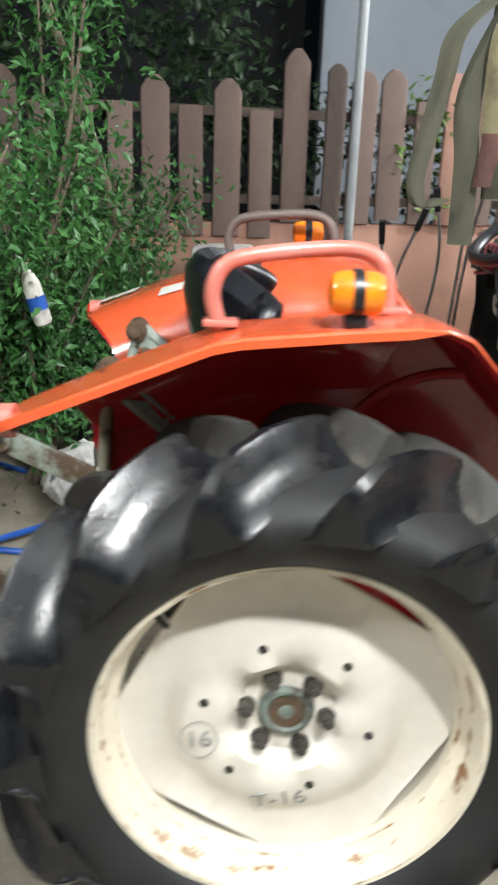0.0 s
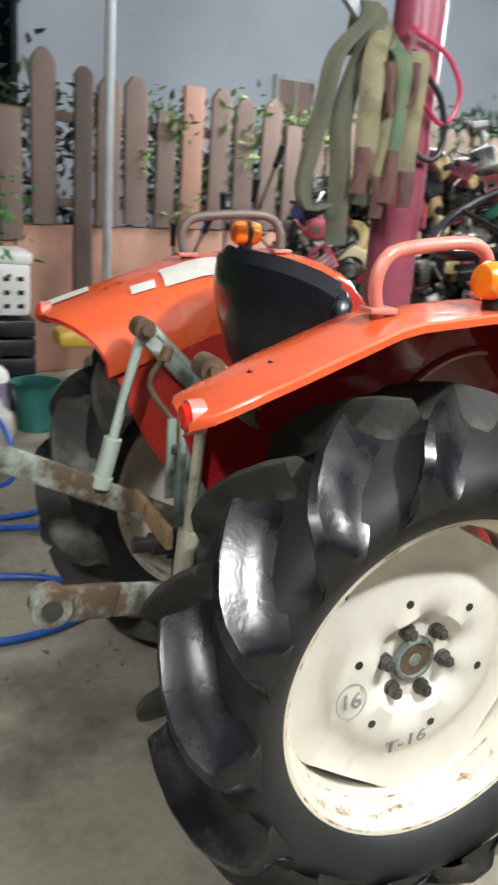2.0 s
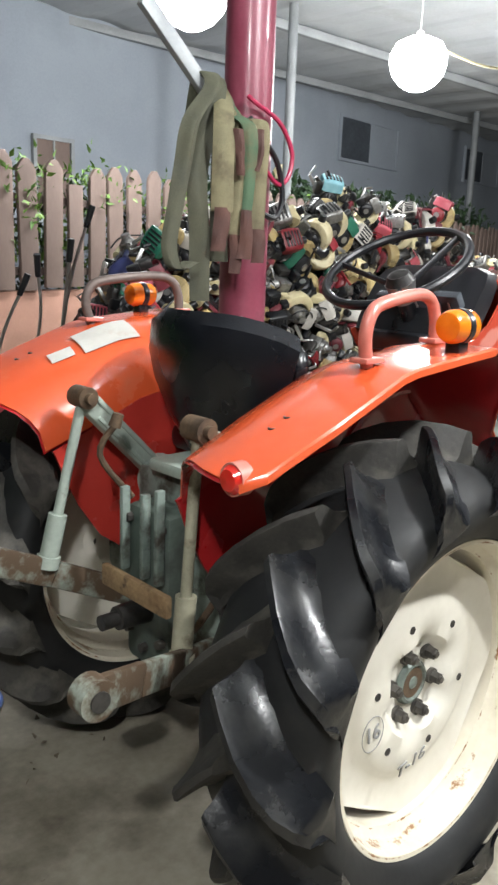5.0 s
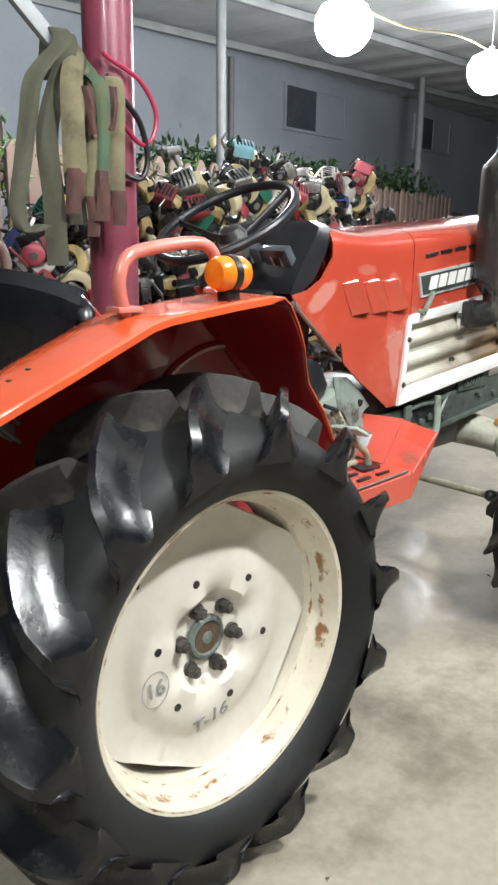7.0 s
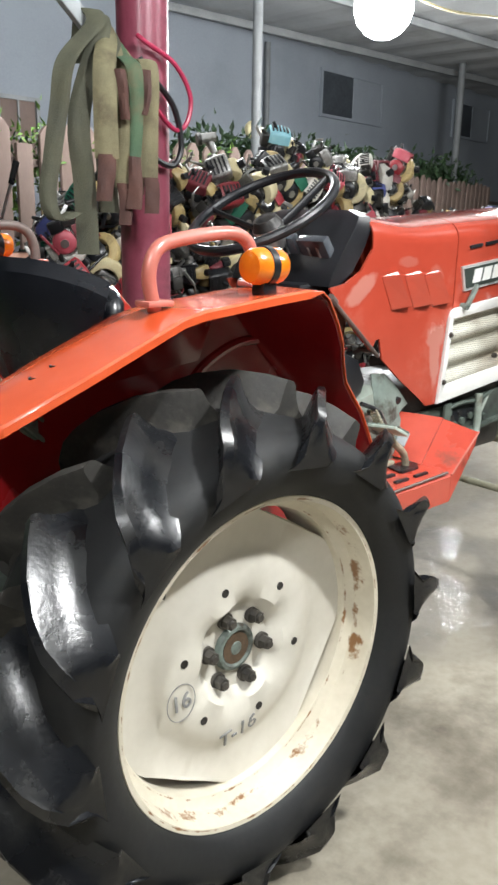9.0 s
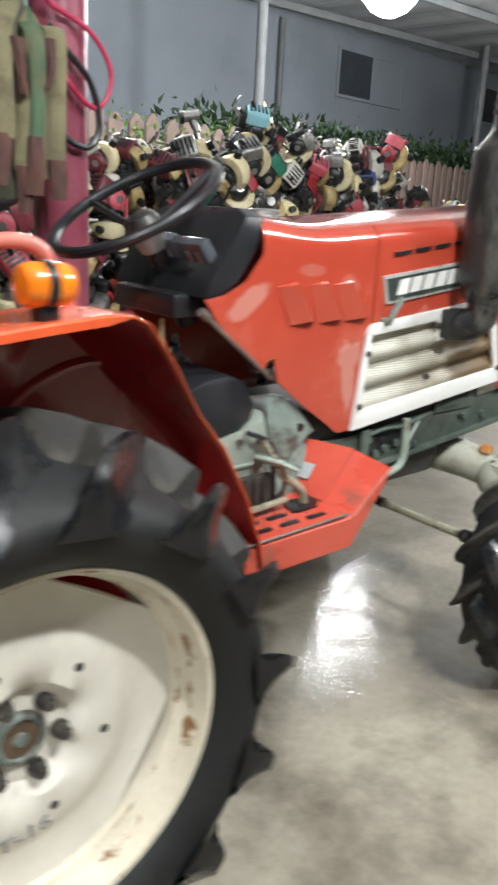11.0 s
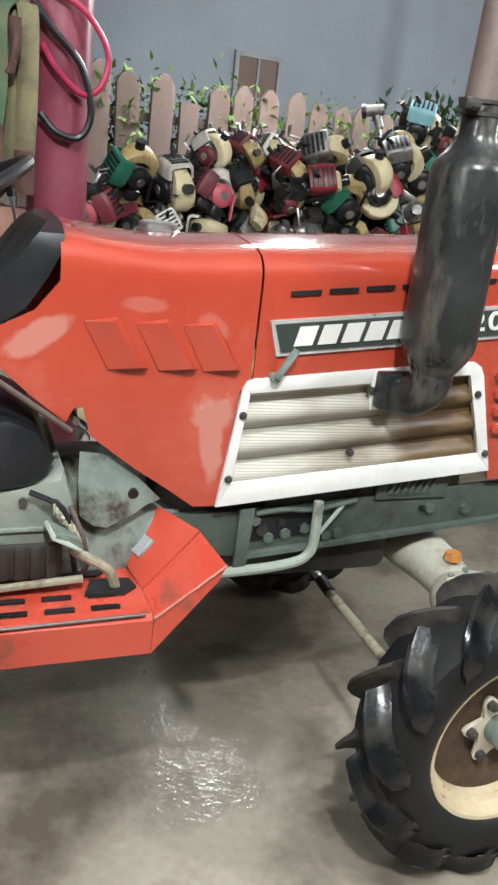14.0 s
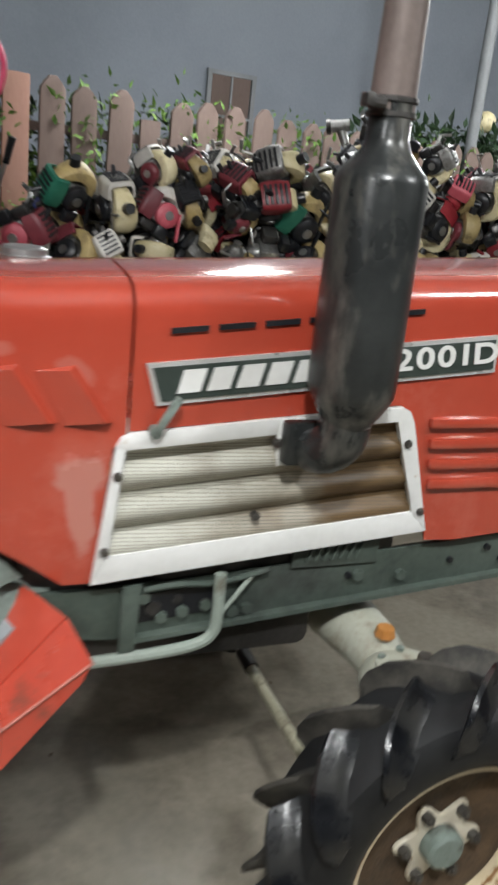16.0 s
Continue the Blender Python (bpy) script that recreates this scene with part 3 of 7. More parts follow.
def make_wheel(name, cx, cz, mid, out, tyre_profile, lug_sections, lugs, phase, rim_profile, rim_material, label):
    """a wheel as rim > tyre; out is the way its outer face looks along y"""
    bm = bmesh.new()
    lathe(bm, [(mid + out * a, r) for a, r in rim_profile], (cx, 0, cz), seg=96)
    wheel = part(name, bm, rim_material, tractor, label)
    bm = bmesh.new()
    prof = [(mid + out * a, r) for a, r in tyre_profile] + [(mid - out * a, r) for a, r in tyre_profile[-2::-1]]
    lathe(bm, prof, (cx, 0, cz), seg=112)
    part("tyre", bm, RUBBER, wheel, "black tractor tyre with tall bar lugs", sharp=38)
    for h in (1, -1):
        bm = bmesh.new()
        rings = []
        for a, rt, rb, k, turn in lug_sections:
            y = mid + out * h * a
            ring = []
            reach = k * (1.0 - 0.55 * (a / lug_sections[1][0]) ** 2) if a > 0 else k
            for r, w in ((rb, 0.036), (rb * 0.8 + rt * 0.2, 0.022), (rt - 0.006, 0.015), (rt, 0.010), (rt, -0.010), (rt - 0.007, -0.019), (rb * 0.45 + rt * 0.55, -0.032), (rb * 0.72 + rt * 0.28, -0.050), (rb * 0.91 + rt * 0.09, -0.074), (rb, -0.098)):
                t = radians(turn) + w * (reach if w < -0.012 else k) / r
                ring.append(bm.verts.new((cx + r * math.cos(t), y, cz + r * math.sin(t))))
            rings.append(ring)
        for i in range(len(rings) - 1):
            for j in range(9):
                bm.faces.new((rings[i][j], rings[i][j + 1], rings[i + 1][j + 1], rings[i + 1][j]))
        bm.faces.new(rings[0])
        bm.faces.new(rings[-1])
        skin_mat = LUG if h == 1 else LUGDUSTY
        me = finish(bm, "lug", skin_mat, 42)
        for n in range(lugs):
            lug = part("lug", me, skin_mat, wheel)
            turn = phase + 360.0 / lugs * (n + (0 if h == 1 else 0.5))
            lug.matrix_basis = Matrix.Translation((cx, 0, cz)) @ Matrix.Rotation(-radians(turn), 4, "Y") @ Matrix.Translation((-cx, 0, -cz))
    return wheel


REAR_TYRE = [(0.103, 0.312), (0.122, 0.325), (0.138, 0.350), (0.146, 0.376), (0.144, 0.396), (0.130, 0.416), (0.098, 0.432), (0.05, 0.442), (0.0, 0.445)]
REAR_LUG = [(0.158, 0.418, 0.380, 1.25, 6.0), (0.163, 0.446, 0.388, 1.15, 4.2), (0.154, 0.468, 0.396, 1.05, 2.2), (0.130, 0.487, 0.410, 1.0, 0.0), (0.100, 0.502, 0.424, 0.95, -3.5), (0.060, 0.512, 0.436, 0.9, -8.5), (0.020, 0.513, 0.442, 0.85, -13.5), (-0.015, 0.509, 0.442, 0.75, -17.5)]
REAR_RIM = [(0.105, 0.322), (0.112, 0.316), (0.110, 0.307), (0.092, 0.303), (0.064, 0.299), (0.055, 0.290), (0.050, 0.281), (0.020, 0.277), (-0.02, 0.276),
            (-0.05, 0.281), (-0.064, 0.299), (-0.105, 0.305), (-0.112, 0.316), (-0.103, 0.322), (-0.098, 0.313), (-0.06, 0.306), (-0.045, 0.29), (0.045, 0.29), (0.06, 0.306), (0.097, 0.313)]
RW_X, RW_Z, RW_MID = 0.004, 0.513, -0.455


def disc_edge(phi):
    """how far the cream centre reaches: four flats leave slots to the rim"""
    d = (math.degrees(phi) - 60 + 45) % 90 - 45
    return min(0.279, 0.254 / max(math.cos(radians(d)), 0.3))


def rear_wheel(side):
    out = -1 if side < 0 else 1
    mid = RW_MID if side < 0 else mirrored(RW_MID)
    w = make_wheel("rear_wheel", RW_X, RW_Z, mid, out, REAR_TYRE, REAR_LUG, 14, 1.5, REAR_RIM, REARRIM, "large cream-painted rear rim with rust on its steps")
    bm = bmesh.new()
    radii = [0.0, 0.040, 0.062, 0.082, 0.094, 0.105, 0.135, 0.160, 0.178, 0.192, 0.207, 0.25, 0.28]
    depth = [0.020, 0.020, 0.021, 0.024, 0.036, 0.045, 0.048, 0.047, 0.042, 0.034, 0.030, 0.032, 0.036]
    seg = 96
    rows = []
    for r, a in zip(radii[1:], depth[1:]):
        row = []
        for k in range(seg):
            phi = 2 * math.pi * k / seg
            rr = min(r, disc_edge(phi))
            wave = 0.006 * math.cos(6 * (phi - radians(-8))) if 0.08 < r < 0.11 else 0
            row.append((RW_X + rr * math.cos(phi), mid + out * (a + wave), RW_Z + rr * math.sin(phi)))
        rows.append(row)
    skin(bm, rows, 0.006, closed=True)
    disc = part("wheel_disc", bm, CREAM, w, "cream pressed-steel wheel centre with four flats")
    bm = bmesh.new()
    lathe(bm, [(mid + out * a, r) for a, r in ((0.018, 0.0001), (0.018, 0.047), (0.026, 0.046), (0.031, 0.042), (0.032, 0.036), (0.028, 0.032), (0.028, 0.015), (0.031, 0.012), (0.032, 0.0001))], (RW_X, 0, RW_Z), seg=36)
    cap = part("hub_cap", bm, GREENGREY, w, "grey-green hub cap worn to rust")
    bm = bmesh.new()
    lathe(bm, [(mid + out * a, r) for a, r in ((0.026, 0.031), (0.0295, 0.031), (0.0295, 0.006), (0.026, 0.006))], (RW_X, 0, RW_Z), seg=30)
    part("rusty_centre", bm, RUST, cap)
    for k in range(6):
        a = radians(-8 + 60 * k)
        c = Vector((RW_X + 0.069 * math.cos(a), mid + out * 0.022, RW_Z + 0.069 * math.sin(a)))
        bm = bmesh.new()
        rod(bm, c, c + Vector((0, out * 0.008, 0)), 0.0165, seg=20)
        rod(bm, c + Vector((0, out * 0.006, 0)), c + Vector((0, out * 0.024, 0)), 0.0135, 0.0125, seg=6)
        rod(bm, c + Vector((0, out * 0.022, 0)), c + Vector((0, out * 0.030, 0)), 0.008, 0.007, seg=12)
        part("wheel_nut", bm, NUTMAT, w)
        # a dark disc puts the shade inside each hole into colour
        a = radians(-11.5 + 60 * k)
        c = Vector((RW_X + 0.140 * math.cos(a), mid + out * 0.0475, RW_Z + 0.140 * math.sin(a)))
        bm = bmesh.new()
        lathe(bm, [(c.y - out * 0.004, 0.0062), (c.y + out * 0.0016, 0.0062), (c.y + out * 0.0016, 0.0080), (c.y - out * 0.004, 0.0080)], (c.x, 0, c.z), seg=14)
        rod(bm, c - Vector((0, out * 0.003, 0)), c + Vector((0, out * 0.0008, 0)), 0.0064, seg=14)
        part("hole_shade_disc", bm, DARKSTEEL, w)
    bm = bmesh.new()
    c = Vector((RW_X - 0.212, mid + out * 0.036, RW_Z + 0.190))
    tube(bm, [c, c + Vector((0.0, out * 0.02, 0.0)), c + Vector((0.018, out * 0.036, -0.006))], 0.0055, 8)
    part("valve", bm, BLACK, w)
    return w


near_rear = rear_wheel(-1)
far_rear = rear_wheel(1)
# marks written by hand on the near wheel centre
mark = pose(-0.141, -0.5040, 0.468, 90, 0, 0)
words("16", 0.046, mark @ pose(0, 0, 0, 0, 0, 4), INK, "writing", near_rear)
bm = bmesh.new()
tube(bm, [Vector((-0.141 + 0.031 * math.cos(a), -0.5038, 0.468 + 0.036 * math.sin(a))) for a in [2 * math.pi * k / 28 for k in range(28)]], 0.0009, 5, closed=True)
part("ring_mark", bm, INK, near_rear)
words("T-16", 0.050, pose(-0.002, -0.5005, 0.346, 104, -9, 0), INK, "writing", near_rear)

FRONT_TYRE = [(0.066, 0.200), (0.078, 0.208), (0.090, 0.230), (0.094, 0.255), (0.090, 0.282), (0.078, 0.302), (0.05, 0.311), (0.0, 0.315)]
FRONT_LUG = [(0.098, 0.288, 0.268, 0.4, 15.3), (0.104, 0.310, 0.273, 0.52, 13.5), (0.097, 0.330, 0.285, 0.6, 10.3), (0.076, 0.350, 0.298, 0.68, 6.0), (0.045, 0.360, 0.305, 0.7, 0.0), (0.015, 0.361, 0.310, 0.65, -6.0), (-0.010, 0.357, 0.310, 0.55, -11.0)]
FRONT_RIM = [(0.068, 0.208), (0.074, 0.203), (0.072, 0.195), (0.055, 0.191), (0.040, 0.186), (0.030, 0.172), (0.0, 0.168), (-0.03, 0.172), (-0.04, 0.186), (-0.072, 0.192),
             (-0.074, 0.203), (-0.068, 0.208), (-0.062, 0.200), (-0.035, 0.195), (-0.022, 0.18), (0.022, 0.18), (0.035, 0.195), (0.062, 0.200)]
NEAR_FX, FAR_FX, FW_Z, FW_MID, FAR_MID = 1.680, 1.70, 0.352, -0.440, 0.78


def front_wheel(side):
    out = -1 if side < 0 else 1
    mid = FW_MID if side < 0 else FAR_MID
    FW_X = NEAR_FX if side < 0 else FAR_FX
    w = make_wheel("front_wheel", FW_X, FW_Z, mid, out, FRONT_TYRE, FRONT_LUG, 13, 6.0, FRONT_RIM, FRONTRIM, "small cream-painted front rim")
    bm = bmesh.new()
    lathe(bm, [(mid + out * a, r) for a, r in ((0.008, 0.05), (0.010, 0.09), (0.018, 0.125), (0.020, 0.150), (0.012, 0.172), (0.008, 0.172), (0.014, 0.150), (0.012, 0.125), (0.004, 0.09), (0.002, 0.05))], (FW_X, 0, FW_Z), seg=56)
    part("wheel_disc", bm, RUST, w, "rust-brown wheel centre")
    bm = bmesh.new()
    pts = []
    for k in range(60):
        phi = 2 * math.pi * k / 60
        r = 0.073 + 0.020 * math.cos(6 * phi)
        pts.append((FW_X + r * math.cos(phi), FW_Z + r * math.sin(phi)))
    plate(bm, pts, mid + out * 0.012, mid + out * 0.022, 0.002)
    part("hub_flange", bm, RUSTCREAM, w, "cream six-lobed hub flange")
    bm = bmesh.new()
    lathe(bm, [(mid + out * a, r) for a, r in ((0.018, 0.0001), (0.018, 0.040), (0.048, 0.038), (0.054, 0.032), (0.055, 0.0001))], (FW_X, 0, FW_Z), seg=32)
    part("hub_cap", bm, GREENGREY, w)
    for k in range(6):
        a = radians(60 * k)
        c = Vector((FW_X + 0.075 * math.cos(a), mid + out * 0.02, FW_Z + 0.075 * math.sin(a)))
        bm = bmesh.new()
        rod(bm, c, c + Vector((0, out * 0.016, 0)), 0.0125, 0.0115, seg=6)
        rod(bm, c, c + Vector((0, out * 0.022, 0)), 0.006, 0.0055, seg=10)
        part("wheel_nut", bm, NUTMAT, w)
    return w


front_wheel(-1)
front_wheel(1)

FPATH = [(-0.475, 0.985), (-0.445, 1.003), (-0.30, 1.066), (-0.13, 1.138), (-0.09, 1.147), (0.06, 1.162), (0.15, 1.169), (0.205, 1.163), (0.248, 1.146), (0.294, 1.098), (0.335, 1.050), (0.385, 1.0), (0.435, 0.950), (0.505, 0.870), (0.575, 0.745), (0.615, 0.645), (0.632, 0.580)]
FOUT = [-0.462, -0.492, -0.503, -0.505, -0.505, -0.505, -0.503, -0.488, -0.466, -0.450, -0.430, -0.392, -0.358, -0.350, -0.348, -0.346, -0.345]


FIN = -0.188                        # the inner plate
DOME = [(0, 0.001), (0.2, -0.003), (0.4, -0.013), (0.6, -0.032), (0.76, -0.056), (0.88, -0.084), (0.96, -0.115), (1.0, -0.16)]


def arc_start(x):
    return -0.385 - 0.025 * min(max((-0.30 - x) / 0.175, 0.0), 1.0)


def rear_sweep(x):
    """the rear edge runs forward towards the inner plate"""
    return 0.11 * min(max((-0.28 - x) / 0.195, 0.0), 1.0)


def ridge_z(x):
    for (xa, za), (xb, zb) in zip(FPATH, FPATH[1:]):
        if xa <= x <= xb:
            return za + (zb - za) * (x - xa) / (xb - xa)
    return FPATH[0][1]


def fender(side):
    flip = (lambda y: y) if side < 0 else mirrored
    fin = FIN
    bm = bmesh.new()
    rows = []

    def tail(x):
        """how far a tail point is shifted on each side to fit the camera's view"""
        w = min(max((-0.12 - x) / 0.33, 0.0), 1.0)
        return (0.015 * w, 0.010 * w) if side < 0 else (-0.022 * w, 0.012 * w)

    for (x, z), yo in zip(FPATH, FOUT):
        yi = arc_start(x) if x < 0.16 else yo + 0.012
        row = [(x, flip(yo), z - 0.016), (x, flip(yo), z - 0.004), (x, flip(yo + 0.004), z)]
        if x > 0.16:
            row = [(x - 0.003, flip(yo), z - 0.003), (x - 0.001, flip(yo), z - 0.001), (x, flip(yo + 0.003), z)]
        for f, d in DOME:
            xs = x + (0.0 if x > 0.16 else rear_sweep(x) * f ** 1.6)
            row.append((xs, flip(yi + (fin - yi) * f), (z if x > 0.16 else ridge_z(xs)) + d * (1.0 if x < 0.16 else 0.25)))
        rows.append(row)
    rows = [[(x + tail(x)[0], y, z + tail(x)[1]) for x, y, z in row] for row in rows]
    skin(bm, rows, 0.004)
    f = part("fender", bm, ORANGE, tractor, "bright orange rear mudguard")
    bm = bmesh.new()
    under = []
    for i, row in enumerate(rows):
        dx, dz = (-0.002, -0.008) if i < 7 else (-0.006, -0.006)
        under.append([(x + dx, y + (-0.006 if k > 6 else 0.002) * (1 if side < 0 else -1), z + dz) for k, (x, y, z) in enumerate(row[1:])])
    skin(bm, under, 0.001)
    part("underside", bm, SHADERED, f, "underside of the mudguard, orange paint in a shaded red")
    bm = bmesh.new()
    low = [(0.60, 0.575), (0.40, 0.50), (0.0, 0.47), (-0.16, 0.60), (-0.20, 0.632), (-0.245, 0.665), (-0.30, 0.745), (-0.335, 0.815), (-0.358, 0.872)]
    seat_side = (0.0, 0.003) if side < 0 else (-0.003, 0.0)
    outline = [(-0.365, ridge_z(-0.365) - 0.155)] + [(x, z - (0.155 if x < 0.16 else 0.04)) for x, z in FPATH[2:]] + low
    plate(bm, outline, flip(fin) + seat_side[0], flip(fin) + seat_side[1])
    part("inner_plate", bm, INRED, f, "inner mudguard plate, orange paint toned red for shade")
    bm = bmesh.new()
    plate(bm, outline, flip(fin) - (0.0035 if side < 0 else 0), flip(fin) + (0.0035 if side > 0 else 0))
    part("wheel_side_plate", bm, SHADERED, f, "wheel side of the mudguard, orange paint in a shaded red")
    # pressed stiffening ridge on the wheel side
    bm = bmesh.new()
    tube(bm, smooth_line([(0.08, flip(fin - 0.004), 0.90), (0.16, flip(fin - 0.004), 0.985), (0.27, flip(fin - 0.004), 1.03), (0.40, flip(fin - 0.004), 1.02)]), 0.011, 8)
    part("pressed_ridge", bm, SHADERED, f)
    # grab rail
    bm = bmesh.new()
    tube(bm, smooth_line([(-0.122, flip(-0.415), 1.140), (-0.135, flip(-0.418), 1.195), (-0.118, flip(-0.416), 1.236), (-0.07, flip(-0.408), 1.252), (0.05, flip(-0.388), 1.263), (0.105, flip(-0.38), 1.252), (0.128, flip(-0.378), 1.215), (0.132, flip(-0.378), 1.160)], 8), 0.0122, 12)
    part("grab_rail", bm, PALERED if side < 0 else EXRUST, f, "bent tube grab rail with worn paint")
    for x, y in ((-0.122, -0.415), (0.132, -0.378)):
        bm = bmesh.new()
        box(bm, (x - 0.026, flip(y) - 0.020, 1.148 + 0.02 * (x > 0)), (x + 0.026, flip(y) + 0.020, 1.158 + 0.02 * (x > 0)), 0.003)
        part("rail_foot", bm, PALERED, f)
    # turn signal with two amber faces
    bm = bmesh.new()
    c = Vector((0.07, flip(-0.470), 1.210))
    lathe(bm, [(-0.009, 0.031), (-0.007, 0.034), (0.007, 0.034), (0.009, 0.031)], c, "X", 28)
    box(bm, (c.x - 0.016, c.y - 0.016, 1.158), (c.x + 0.016, c.y + 0.016, 1.192), 0.004)
    sig = part("turn_signal", bm, BLACK, f, "round amber turn signal with a black band")
    for s in (-1, 1):
        bm = bmesh.new()
        lathe(bm, [(s * 0.008, 0.0001), (s * 0.008, 0.032), (s * 0.027, 0.031), (s * 0.036, 0.026), (s * 0.040, 0.014), (s * 0.041, 0.0001)], c, "X", 28)
        part("amber_lens", bm, AMBER, sig)
    # tail lamp in the rear end
    bm = bmesh.new()
    c = Vector((-0.458 + tail(-0.458)[0], flip(-0.440), 0.986 + tail(-0.458)[1]))
    lathe(bm, [(-0.012, 0.0235), (-0.013, 0.0262), (0.012, 0.0268), (0.012, 0.019)], c, "X", 26)
    tl = part("tail_lamp", bm, PALERED, f, "round red tail lamp in a pale ring")
    bm = bmesh.new()
    lathe(bm, [(0.005, 0.0001), (0.005, 0.0234), (-0.013, 0.0234), (-0.021, 0.017), (-0.024, 0.0001)], c, "X", 26)
    part("red_lens", bm, REDLENS, tl)
    for x in (-0.335, -0.30):
        bm = bmesh.new()
        z = 1.053 + (x + 0.335) * 0.43 + tail(x)[1] - 0.43 * tail(x)[0]
        lathe(bm, [(z - 0.012, 0.004), (z - 0.001, 0.004), (z - 0.001, 0.007), (z - 0.012, 0.007)], (x, flip(-0.40), 0), "Z", 12)
        rod(bm, (x, flip(-0.40), z - 0.012), (x, flip(-0.40), z - 0.002), 0.0045, seg=12)
        part("screw_hole", bm, DARKSTEEL, f)
    return f


near_fender = fender(-1)
far_fender = fender(1)
# faded stickers on the far mudguard
for pts in ([(-0.215, 0.350), (-0.075, 0.335), (-0.065, 0.425), (-0.205, 0.440)], [(-0.290, 0.365), (-0.235, 0.360), (-0.230, 0.395), (-0.285, 0.402)], [(-0.46, 0.49), (-0.36, 0.49), (-0.35, 0.54), (-0.45, 0.54)]):
    bm = bmesh.new()

    def fz(x, y):
        yn = mirrored(y)
        f = min(max((yn - arc_start(x)) / (FIN - arc_start(x)), 0.0), 1.0)
        drop = 0.0
        for (fa, da), (fb, db) in zip(DOME, DOME[1:]):
            if fa <= f <= fb:
                drop = da + (db - da) * (f - fa) / (fb - fa)
        for (xa, za), (xb, zb) in zip(FPATH, FPATH[1:]):
            if xa <= x <= xb:
                return za + (zb - za) * (x - xa) / (xb - xa) + 0.0065 + drop
        return 1.16
    n = 5
    rows = []
    for i in range(n + 1):
        u = i / n
        a = Vector((*pts[0], 0)).lerp(Vector((*pts[1], 0)), u)
        b = Vector((*pts[3], 0)).lerp(Vector((*pts[2], 0)), u)
        rows.append([(p.x - 0.022 * min(max((-0.12 - p.x) / 0.33, 0.0), 1.0), p.y, fz(p.x, p.y) + 0.012 * min(max((-0.12 - p.x) / 0.33, 0.0), 1.0)) for p in [a.lerp(b, v / 3) for v in range(4)]])
    skin(bm, rows, 0.001)
    part("sticker", bm, PAPER, far_fender, "faded blank sticker")

# seat
bm = bmesh.new()
rows = []
for i, (z, xb, wv) in enumerate(((0.86, -0.06, 0.085), (0.93, -0.10, 0.120), (1.00, -0.135, 0.155), (1.08, -0.158, 0.187), (1.135, -0.166, 0.200), (1.168, -0.163, 0.198), (1.182, -0.152, 0.180))):
    rows.append([(xb + 0.10 * (abs(t) ** 2.2), CY - 0.015 + wv * t, z - 0.05 * abs(t) ** 3) for t in [k / 8 - 1 for k in range(17)]])
skin(bm, rows, -0.045)
seat = part("seat", bm, VINYL, tractor, "black vinyl bucket seat")
bm = bmesh.new()
rim = [Vector(p) for p in ([r[0] for r in rows[1:]] + rows[-1][1:] + [r[-1] for r in rows[-2:0:-1]])]
tube(bm, smooth_line([p + Vector((0.012, 0, -0.004)) for p in rim], 2), 0.024, 12)
part("seat_roll", bm, VINYL, seat, "rounded padded rim of the seat")
bm = bmesh.new()
box(bm, (-0.08, CY - 0.20, 0.86), (0.28, CY + 0.18, 0.93), 0.028)
part("cushion", bm, VINYL, seat)
bm = bmesh.new()
box(bm, (-0.06, CY - 0.14, 0.79), (0.24, CY + 0.12, 0.858), 0.006)
part("seat_base", bm, DARKSTEEL, seat)

# steering wheel and column
bm = bmesh.new()
sc_, tilt = Vector((0.540, 0.038, 1.309)), Matrix.Rotation(radians(-30.6), 3, "Y")
ring = [sc_ + tilt @ Vector((0.193 * math.cos(a), 0.193 * math.sin(a), 0)) for a in [2 * math.pi * k / 48 for k in range(48)]]
tube(bm, ring, 0.0125, 10, closed=True)
steer = part("steering_wheel", bm, BLACK, tractor, "thin black three-spoke steering wheel")
for a in (90, 210, 330):
    bm = bmesh.new()
    e = sc_ + tilt @ Vector((0.189 * math.cos(radians(a)), 0.189 * math.sin(radians(a)), 0))
    tube(bm, smooth_line([sc_ + tilt @ Vector((0, 0, -0.065)), sc_.lerp(e, 0.4) + tilt @ Vector((0, 0, -0.042)), e], 5), 0.010, 8, flat=0.6)
    part("spoke", bm, BLACK, steer)
bm = bmesh.new()
rod(bm, sc_ + tilt @ Vector((0, 0, -0.105)), sc_ + tilt @ Vector((0, 0, -0.045)), 0.030, 0.042, 24)
part("wheel_hub", bm, STEEL, steer, "pale worn steering hub")
bm = bmesh.new()
rod(bm, sc_ + tilt @ Vector((0, 0, -0.046)), sc_ + tilt @ Vector((0, 0, -0.022)), 0.041, 0.030, 24)
rod(bm, sc_ + tilt @ Vector((0, 0, -0.024)), sc_ + tilt @ Vector((0, 0, -0.016)), 0.030, 0.016, 24)
part("hub_button", bm, DARKSTEEL, steer, "dark domed horn button")
bm = bmesh.new()
rod(bm, sc_ + tilt @ Vector((0, 0, -0.30)), sc_ + tilt @ Vector((0, 0, -0.05)), 0.026, 0.022, 18)
part("steering_column", bm, BLACK, tractor)


# ---- bonnet, cowl and side panel ----
NEAR, FAR = -0.157, 0.227


def top_z(x):
    hump = 0.032 * max(0.0, min(1.0, (0.98 - x) / 0.22)) ** 1.5
    return 1.286 + 0.068 * (x - 0.9) + hump


